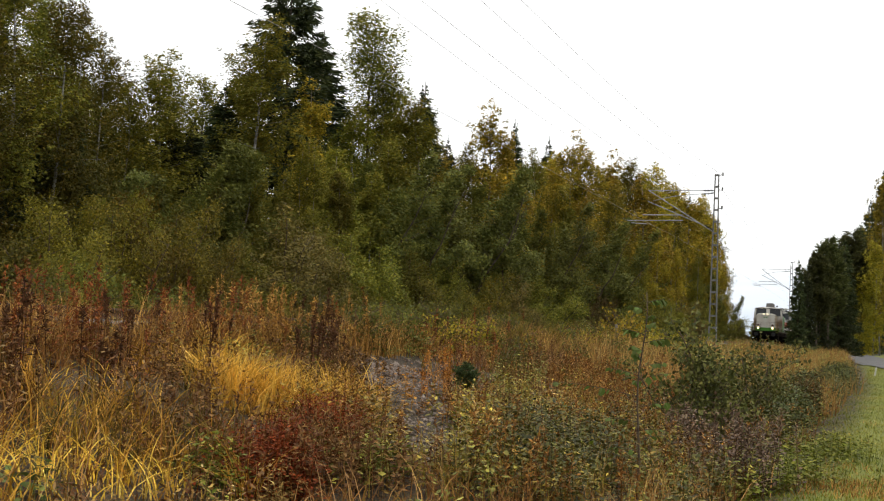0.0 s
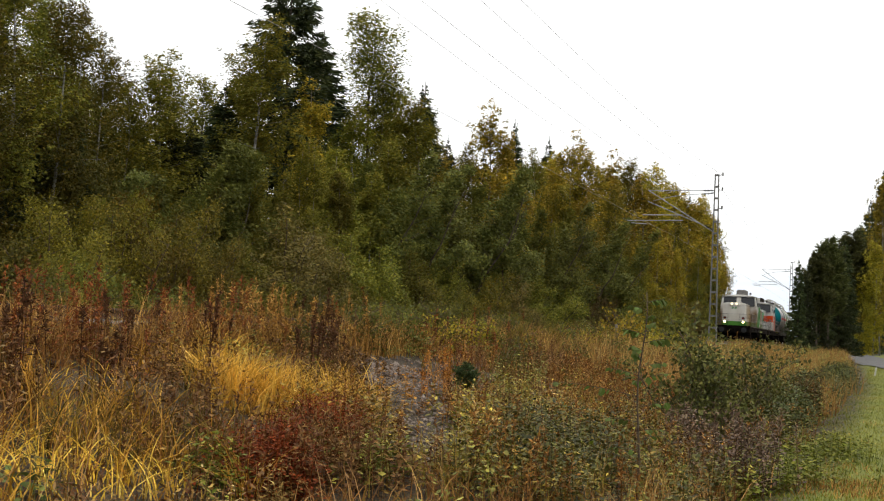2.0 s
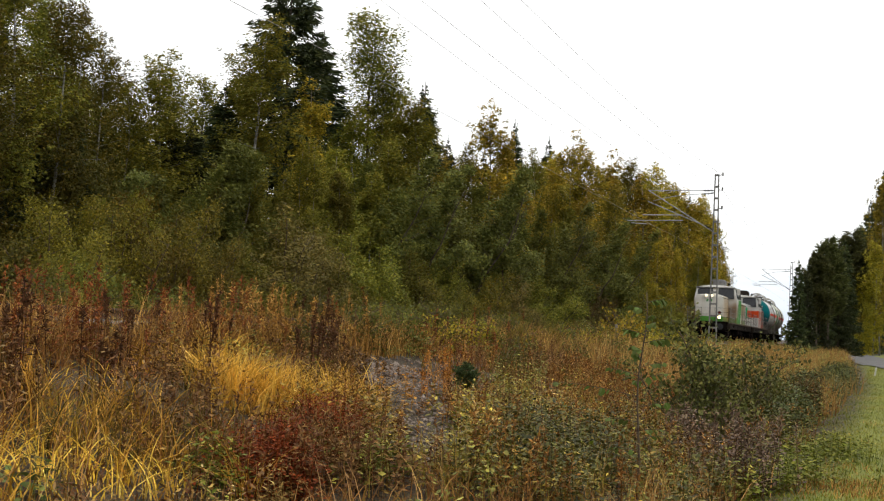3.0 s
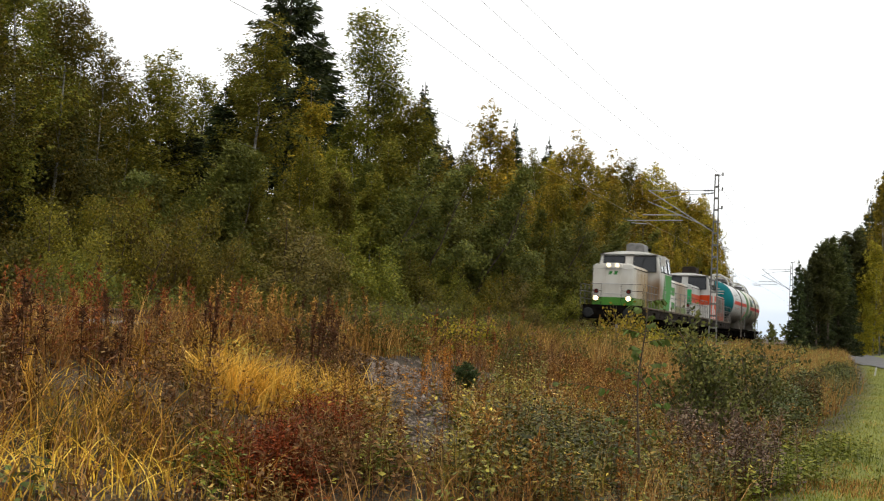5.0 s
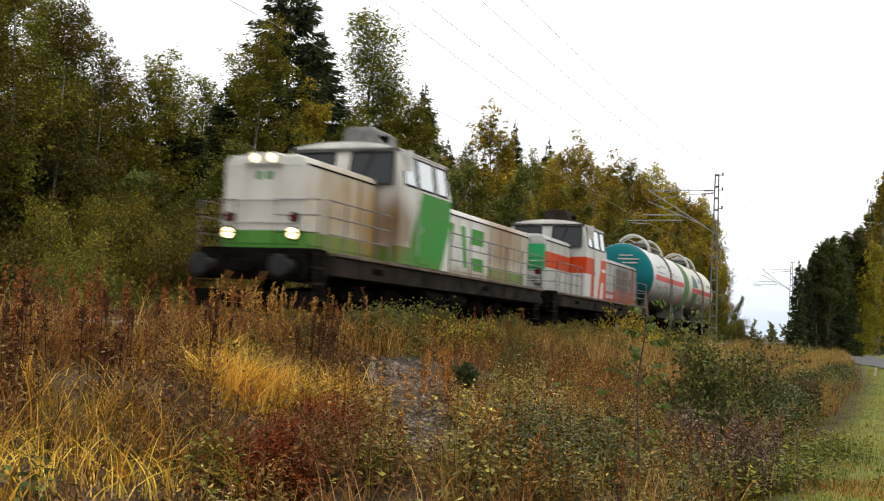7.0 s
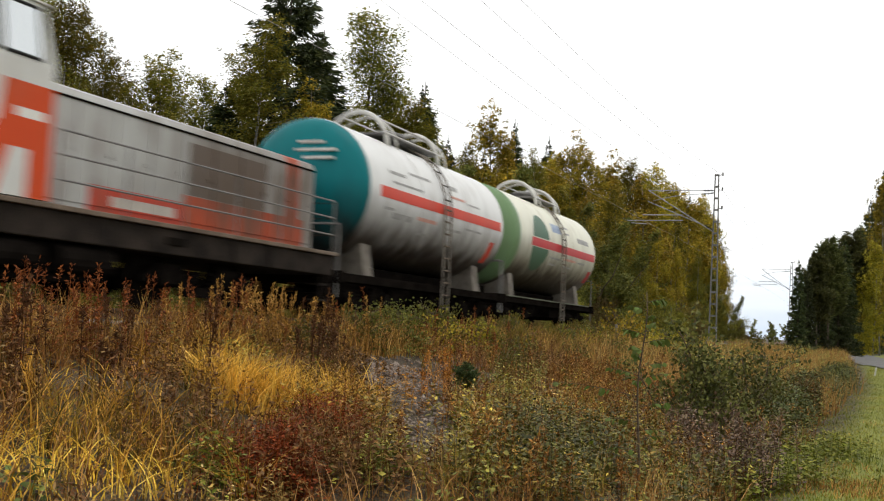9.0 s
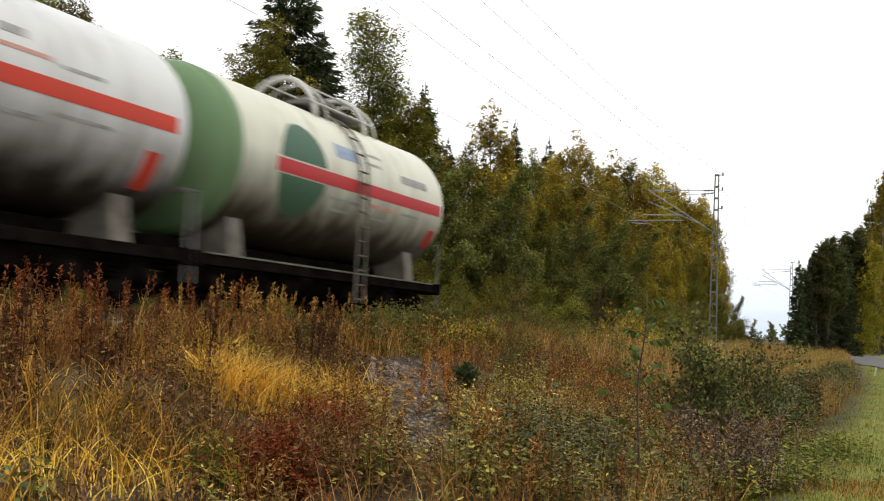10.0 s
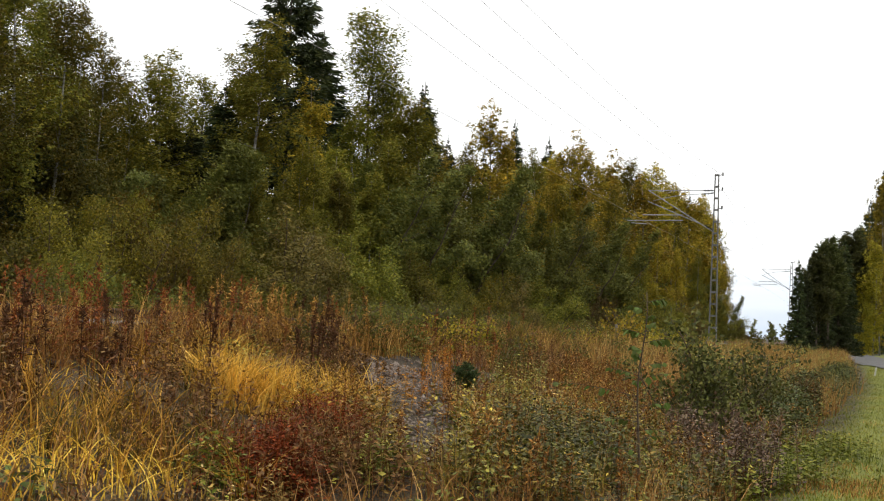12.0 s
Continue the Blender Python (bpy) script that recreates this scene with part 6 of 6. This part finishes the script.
herbs("withered_weeds", "withered brown fireweed and meadowsweet stalks", drop(np.concatenate([clumped(rs, near(2500, 2.3, 8.0), 0.7, -0.02, 0.08, 5.5), spots(rs, 26, (7.3, 8.1, 0.2), (7.5, 8.5, 0.2), (7.2, 7.6, 0.2), (6.3, 7.4, 0.3), (5.6, 8.0, 0.3))])), 0.5, H_BROWN, rs, 22, 0.07, 10)
herbs("withered_undergrowth", "dark withered undergrowth between the grass", drop(clumped(rs, near(1500, 2.6, 7.6, 22), 0.9, 0.12, 0.06, 6.1)), 0.36, H_BROWN, rs, 30, 0.05, bushy=0.2)
herbs("tall_stalks", "tall dark seed stalks by the track", drop(np.concatenate([spots(rs, 7, (4.64, 8.16, 0.09), (4.75, 7.05, 0.1), (4.2, 7.75, 0.12), (4.3, 13.44, 0.1), (4.8, 11.95, 0.1), (4.55, 10.0, 0.12), (3.74, 9.8, 0.12), (4.3, 13.1, 0.1)), clumped(rs, near(80, 2.4, 4.6, 17), 0.9, 0.1)])), 0.76, H_DARK, rs, 26, 0.07, 60, lean=0.05, stalk=0.009)
herbs("dark_thicket", "thicket of dark brown withered leaves by the gravel", drop(spots(rs, 30, (5.1, 12.3, 0.16), (4.95, 12.7, 0.16))), 0.46, H_DARK, rs, 40, 0.055, 20, bushy=0.2)
herbs("red_stalks", "reddish fireweed stalks gone to seed", drop(np.concatenate([spots(rs, 8, (3.4, 8.4, 0.15), (3.66, 8.5, 0.13), (3.3, 9.45, 0.15), (3.5, 9.65, 0.12), (3.2, 8.1, 0.2)), spots(rs, 5, (3.14, 11.9, 0.12), (3.09, 12.4, 0.12), (3.04, 12.9, 0.12), (3.0, 13.3, 0.14), (3.0, 10.2, 0.12), (3.15, 10.95, 0.1)), clumped(rs, near(150, 2.3, 4.4, 26), 0.8, 0.12, seed=9.1)])), 0.8, H_RUST, rs, 36, 0.06, 26, lean=0.06)
herbs("red_weeds", "dark red patches of autumn weeds", drop(np.concatenate([spots(rs, 85, (7.0, 7.4, 0.14), (6.8, 7.9, 0.13), (6.4, 9.15, 0.15), (6.62, 9.05, 0.14), (6.5, 9.6, 0.12)), clumped(rs, near(500, 3.0, 7.6), 0.8, 0.38)])), 0.42, H_RED, rs, 50, 0.045, bushy=0.25)
herbs("rusty_stalks", "rust-orange upright dock stalks", drop(spots(rs, 4, (5.43, 14.0, 0.04), (5.4, 14.7, 0.04), (5.55, 14.6, 0.05), (2.9, 19.0, 0.12), (2.8, 21.5, 0.2), (2.8, 30.0, 0.3), (2.9, 33.0, 0.3), (2.6, 37.0, 0.3))), 0.6, H_ORANGE, rs, 60, 0.045, 40, lean=0.03)
herbs("olive_weeds", "olive and yellowing leafy weeds", drop(clumped(rs, beyond(near(3000, 2.4, 10.1)), 1.0, 0.14, 0.05, 3.3)), 0.46, H_OLIVE, rs, 34, 0.065, slim=0.28, bushy=0.22)
herbs("sorrel", "yellow-green broad leaved weeds beside the gravel", drop(spots(rs, 20, (6.35, 10.1, 0.16), (6.5, 9.9, 0.16), (6.0, 10.7, 0.16), (5.9, 11.1, 0.15), (7.1, 9.5, 0.2), (5.75, 11.4, 0.15))), 0.34, H_LIME, rs, 26, 0.085, slim=0.3, bushy=0.12)
herbs("leafy_scrub", "low dark green leafy scrub over the hollow", drop(np.concatenate([spots(rs, 34, (8.0, 11.0, 0.22), (7.95, 12.2, 0.25), (7.35, 12.6, 0.2), (7.75, 13.9, 0.3), (7.95, 10.4, 0.2), (8.35, 10.6, 0.2), (8.6, 11.5, 0.2)), clumped(rs, off_path(rs, field(rs, 1500, 7.0, 10.0, 9, 30, 1.0)), 1.1, 0.1, 0.04)])), 0.56, H_SCRUB, rs, 48, 0.062, slim=0.3, bushy=0.26)
herbs("lime_scrub", "yellow-green leafy weeds over the hollow", drop(np.concatenate([spots(rs, 28, (7.8, 10.1, 0.22), (7.3, 11.4, 0.18), (6.9, 13.0, 0.2), (7.4, 16.0, 0.3), (8.0, 18.0, 0.4), (6.6, 13.5, 0.3), (6.2, 16.2, 0.35), (7.7, 9.6, 0.2), (7.0, 14.5, 0.3), (8.3, 15.5, 0.4)), clumped(rs, off_path(rs, field(rs, 900, 6.0, 9.6, 9, 28, 1.0)), 0.9, 0.16, 0.05, 1.3)])), 0.44, H_LIME, rs, 30, 0.068, slim=0.27, bushy=0.24)
herbs("hollow_weeds", "brown and russet weeds in the hollow", drop(np.concatenate([clumped(rs, off_path(rs, field(rs, 1900, 6.0, 10.0, 9, 34, 1.1)), 0.9, 0.02, 0.08, 4.4), spots(rs, 90, (6.6, 19.5, 0.6), (6.2, 22.0, 0.8), (6.8, 25.0, 0.9))])), 0.56, H_RUSTY, rs, 34, 0.045, 20, slim=0.2, bushy=0.14)
herbs("purple_weeds", "dark purple-brown withered stems under the willows", drop(spots(rs, 24, (9.2, 13.3, 0.3), (9.7, 12.2, 0.2), (9.95, 12.3, 0.2), (9.0, 15.6, 0.3), (9.75, 14.4, 0.3), (9.4, 12.8, 0.3))), 0.68, H_PURPLE, rs, 40, 0.055, 24, lean=0.07, slim=0.25, bushy=0.1)
herbs("yellow_leaves", "small yellow-leaved weeds here and there", drop(spots(rs, 8, (9.32, 13.9, 0.08), (7.6, 14.5, 0.2), (4.2, 19.5, 0.3), (3.6, 22.0, 0.3), (5.9, 12.6, 0.25), (9.75, 19.0, 0.1), (3.3, 24.0, 0.4), (4.0, 26.0, 0.5), (2.9, 29.0, 0.4))), 0.46, G_YELLOW, rs, 40, 0.055, slim=0.3)
herbs("verge_weeds", "bright green leafy weeds along the verge", drop(spots(rs, 30, (10.15, 15.2, 0.35), (10.4, 15.7, 0.3), (10.5, 17.3, 0.28), (10.45, 13.0, 0.25), (10.7, 16.5, 0.2), (9.9, 17.9, 0.3), (10.2, 12.3, 0.25), (10.3, 14.1, 0.2))), 0.28, H_VERGE, rs, 24, 0.065, slim=0.26, bushy=0.25)
herbs("hollow_leaves", "broad green leaves among the brown weeds", drop(spots(rs, 18, (8.2, 11.2, 0.3), (7.4, 13.4, 0.3), (8.6, 13.6, 0.3), (7.3, 8.8, 0.15), (6.85, 7.0, 0.12))), 0.36, H_VERGE, rs, 16, 0.065, slim=0.32, bushy=0.3)
herbs("broad_leaves", "large pale leaves low at the edge", drop(spots(rs, 5, (6.25, 5.6, 0.12), (6.6, 10.0, 0.2), (8.9, 11.6, 0.25))), 0.28, H_GREEN, rs, 12, 0.1, slim=0.36)
herbs("plume_grass", "pale feathery seed plumes of tall grass", drop(np.concatenate([clumped(rs, field(rs, 130, 2.5, 3.6, 10, 17), 0.6, -0.05, seed=1.7), spots(rs, 9, (3.1, 12.2, 0.3), (3.0, 13.2, 0.3), (2.9, 14.2, 0.3))])), 0.74, G_TAN, rs, 3, 0.08, 50, lean=0.09, stalk=0.004)
herbs("gravel_weeds", "sparse withered weeds on the gravel", drop(spots(rs, 32, (5.3, 13.2, 0.7), (4.3, 15.2, 0.6), (6.0, 14.5, 0.5))), 0.15, H_RUSTY, rs, 16, 0.05, slim=0.25)
herbs("far_weeds", "leafy weeds along the far bank", drop(clumped(rs, off_path(rs, field(rs, 1700, 2.3, 9.8, 30, 120, 1.3)), 0.3, 0.05, seed=6.6)), 0.72, H_OLIVE, rs, 22, 0.11, slim=0.26)
herbs("far_scrub", "dark leafy scrub in the far hollow", drop(clumped(rs, off_path(rs, field(rs, 1300, 8.8, 10.0, 18, 60, 1.1)), 0.3, -0.1)), 0.8, H_GREEN, rs, 40, 0.085, slim=0.3)
herbs("bank_weeds", "brown and olive weeds on the shoulder of the track", drop(clumped(rs, field(rs, 420, 2.3, 3.4, 6, 34), 0.8, -0.05, 0.08, 2.7)), 0.55, H_BROWN, rs, 26, 0.07, 14)
herbs("wood_edge_weeds", "leafy weeds at the wood's edge", drop(field(rs, 800, -6.2, -2.6, 8, 110, 1.3)), 0.55, H_OLIVE, rs, 20, 0.08, slim=0.26)


def gravel_slope():
    n = 14000
    c = field(rs, n, 2.0, 8.0, PATH_Y - 4.6, PATH_Y + 4.6)
    c = c[bare(c[:, 0], c[:, 1]) + rs.normal(0, 0.12, n) < 1.05]
    c = drop(c)
    size = rs.uniform(0.008, 0.028, len(c)) * rs.choice([1, 1, 1, 1, 2.0], len(c))
    c[:, 2] += size * 0.2
    ob = new("gravel_slope", stones_mesh("gravel_slope", c, size, rs, M_GRAVEL))
    tagged(ob, "bare patch of grey gravel running down the bank", "gravel", kind="stuff")


gravel_slope()


def sapling(x, y, h, leaves, leaf, seed, label, mat, fork, spread, name="sapling", clump=0.12):
    s = broadleaf(name, label, "shrub", h, spread, leaves, leaf, mat, M_STEM, seed, clear=0.1 if fork == 1 else 0.0, droop=0.15, fork=fork, clump=clump)
    s.matrix_basis = pose(x, y, height(x, y))
    s["group"] = "bushes in the field"
    return s


L_BUSH = leaf_mat("bush_leaves", [(0.0, (0.033, 0.038, 0.009)), (0.5, (0.089, 0.094, 0.020)), (0.9, (0.202, 0.183, 0.045)), (1.0, (0.380, 0.251, 0.059))], 0.3, 1.5, gloss=0.3)
L_SAP = leaf_mat("sapling_leaves", [(0.0, (0.027, 0.045, 0.011)), (0.5, (0.059, 0.086, 0.018)), (1.0, (0.135, 0.162, 0.036))], None, gloss=0.2)
def aspen_sapling(x, y, h):
    """A slender stem with short shoots that carry large hanging leaves."""
    r = random.Random(77)
    T = thing("sapling", "slender green aspen sapling with large drooping leaves", "shrub", "bushes in the field", at=pose(x, y, height(x, y)))
    stem = [Vector((0.03 * math.sin(k * 0.9) + 0.004 * k, 0.02 * math.cos(k * 1.3), h * k / 10)) for k in range(11)]
    part("stem", tube(B(), [tuple(p) for p in stem], 0.015, 6, 0.005), M_STEM, T, "thin brown stem", True)
    data = mesh_np("leaf", [(0, 0, 0), (0.3, 0.2, -0.05), (0.42, 0.62, -0.12), (0, 1.0, -0.3), (-0.42, 0.62, -0.12), (-0.3, 0.2, -0.05), (0, 0.55, -0.02)],
                   [(0, 1, 6), (1, 2, 6), (2, 3, 6), (3, 4, 6), (4, 5, 6), (5, 0, 6)], L_SAP)
    shoots = [(0.5, 202, 0.85, 0.25, 11), (0.45, 30, 0.35, 0.3, 6), (0.38, 190, 0.3, 0.2, 5), (0.58, 10, 0.3, 0.4, 5), (0.3, 60, 0.35, 0.2, 5), (0.24, 210, 0.3, 0.3, 5), (0.34, 330, 0.3, 0.25, 5), (0.55, 110, 0.28, 0.3, 5)]
    shoots += [(0.6 + 0.039 * k, 202 + 137.5 * k, 0.3 - 0.014 * k, 0.35, 9) for k in range(10)]
    for f, a, ln, rise, n in shoots:
        i = min(9, int(f * 10))
        p0 = stem[i].lerp(stem[i + 1], f * 10 - i)
        way = Vector((math.cos(radians(a)), math.sin(radians(a)), 0))
        pts = [p0 + way * ln * t + Vector((0, 0, ln * (rise * t - 0.12 * t * t))) for t in (0, 0.33, 0.66, 1.0)]
        part("shoot", tube(B(), [tuple(p) for p in pts], 0.004, 5, 0.002), M_STEM, T)
        for k in range(n):
            t = 0.3 + 0.7 * (k + r.uniform(0, 0.6)) / n
            p = p0 + way * ln * t + Vector((0, 0, ln * (rise * t - 0.12 * t * t)))
            lf = new("leaf", data)
            lf.parent = T
            size = r.uniform(0.05, 0.09)
            lf.matrix_basis = Matrix.LocRotScale(p, Euler((r.uniform(-1.1, -0.1), r.uniform(-0.5, 0.5), radians(a - 90) + r.choice((-1, 1)) * r.uniform(0.2, 1.3))), Vector((size, size, size)))
    return T


aspen_sapling(9.06, 11.0, 2.1)
sapling(9.05, 15.2, 2.05, 5200, 0.068, 42, "dense dark green willow bush", L_BUSH, 10, 0.7, "willow_bush", 0.17)
sapling(9.35, 16.4, 1.75, 3800, 0.065, 43, "dense dark green willow bush", L_BUSH, 8, 0.5, "willow_bush", 0.2)
sapling(9.6, 24.4, 1.0, 1500, 0.07, 48, "low dark bush with reddening leaves", L_RUSSET, 6, 0.5, "willow_bush", 0.2)
sapling(9.0, 37.0, 1.0, 3600, 0.06, 49, "olive willow bush at the end of the hollow", L_BUSH, 6, 0.9, "willow_bush", 0.25)
sapling(9.2, 45.8, 1.1, 3600, 0.065, 50, "olive willow bush at the end of the hollow", L_BUSH, 6, 1.0, "willow_bush", 0.25)
sapling(9.3, 22.0, 1.15, 2600, 0.055, 44, "low dark willow bush", L_BUSH, 5, 0.8, "willow_bush", 0.22)
sapling(9.2, 28.0, 1.0, 2600, 0.055, 45, "low dark willow bush", L_BUSH, 5, 0.9, "willow_bush", 0.22)
sapling(8.6, 36.0, 0.9, 2800, 0.06, 46, "low dark willow bush", L_BUSH, 5, 1.0, "willow_bush", 0.22)
seedling = spruce("spruce_seedling", "small dark green spruce seedling on the slope", 8.0, 3.4, 47, leaf_mat("seedling_needles", [(0.0, (0.03, 0.045, 0.016)), (1.0, (0.08, 0.1, 0.032))], None), True)
seedling.matrix_basis = pose(5.58, 15.2, height(5.58, 15.2))
seedling.scale = (0.075, 0.075, 0.072)
seedling["group"] = "bushes in the field"
stake = tagged(part("stake", prism(B(), [(-0.04, -0.04), (0.04, -0.04), (0.04, 0.04), (-0.04, 0.04)], "Z", -0.2, 0.95, 0.006), M_SADDLE, None), "weathered wooden stake near the track", "stake")
stake.matrix_basis = pose(3.2, 34.5, height(3.2, 34.5), 2, -2, 15)
post = tagged(part("marker_post", tube(B(), [(0, 0, -0.1), (0.1, 0, 0.45)], 0.04, 8), M_PAINTWHITE, None), "small leaning white marker post on the verge", "post")
post.matrix_basis = pose(10.35, 62.0, height(10.35, 62.0))


# small unevenness of the pace, metres, by half seconds
LAG = {11: 0.15, 13: 0.24, 19: 0.2, 20: 0.05, 21: 0.36}


def motions():
    """The whole train rolls by at one pace, its wheels turning with it."""
    for ob, offset in MOVERS:
        rows = []
        for k in range(25):
            y = FRONT0 - PACE * k * 0.5 + offset + LAG.get(k, 0.0)
            rows.append((k * 0.5, pose(bend(y), y, 0, 0, 0, math.degrees(0.000216 * (y + 5.0)))))
        walk(ob, rows)
    for w, y, r in WHEELS:
        spin = math.degrees(PACE / r)
        walk(w, [(k / 30, pose(0, y, r, (spin * k / 30) % 360, 0, 0)) for k in range(361)])


motions()
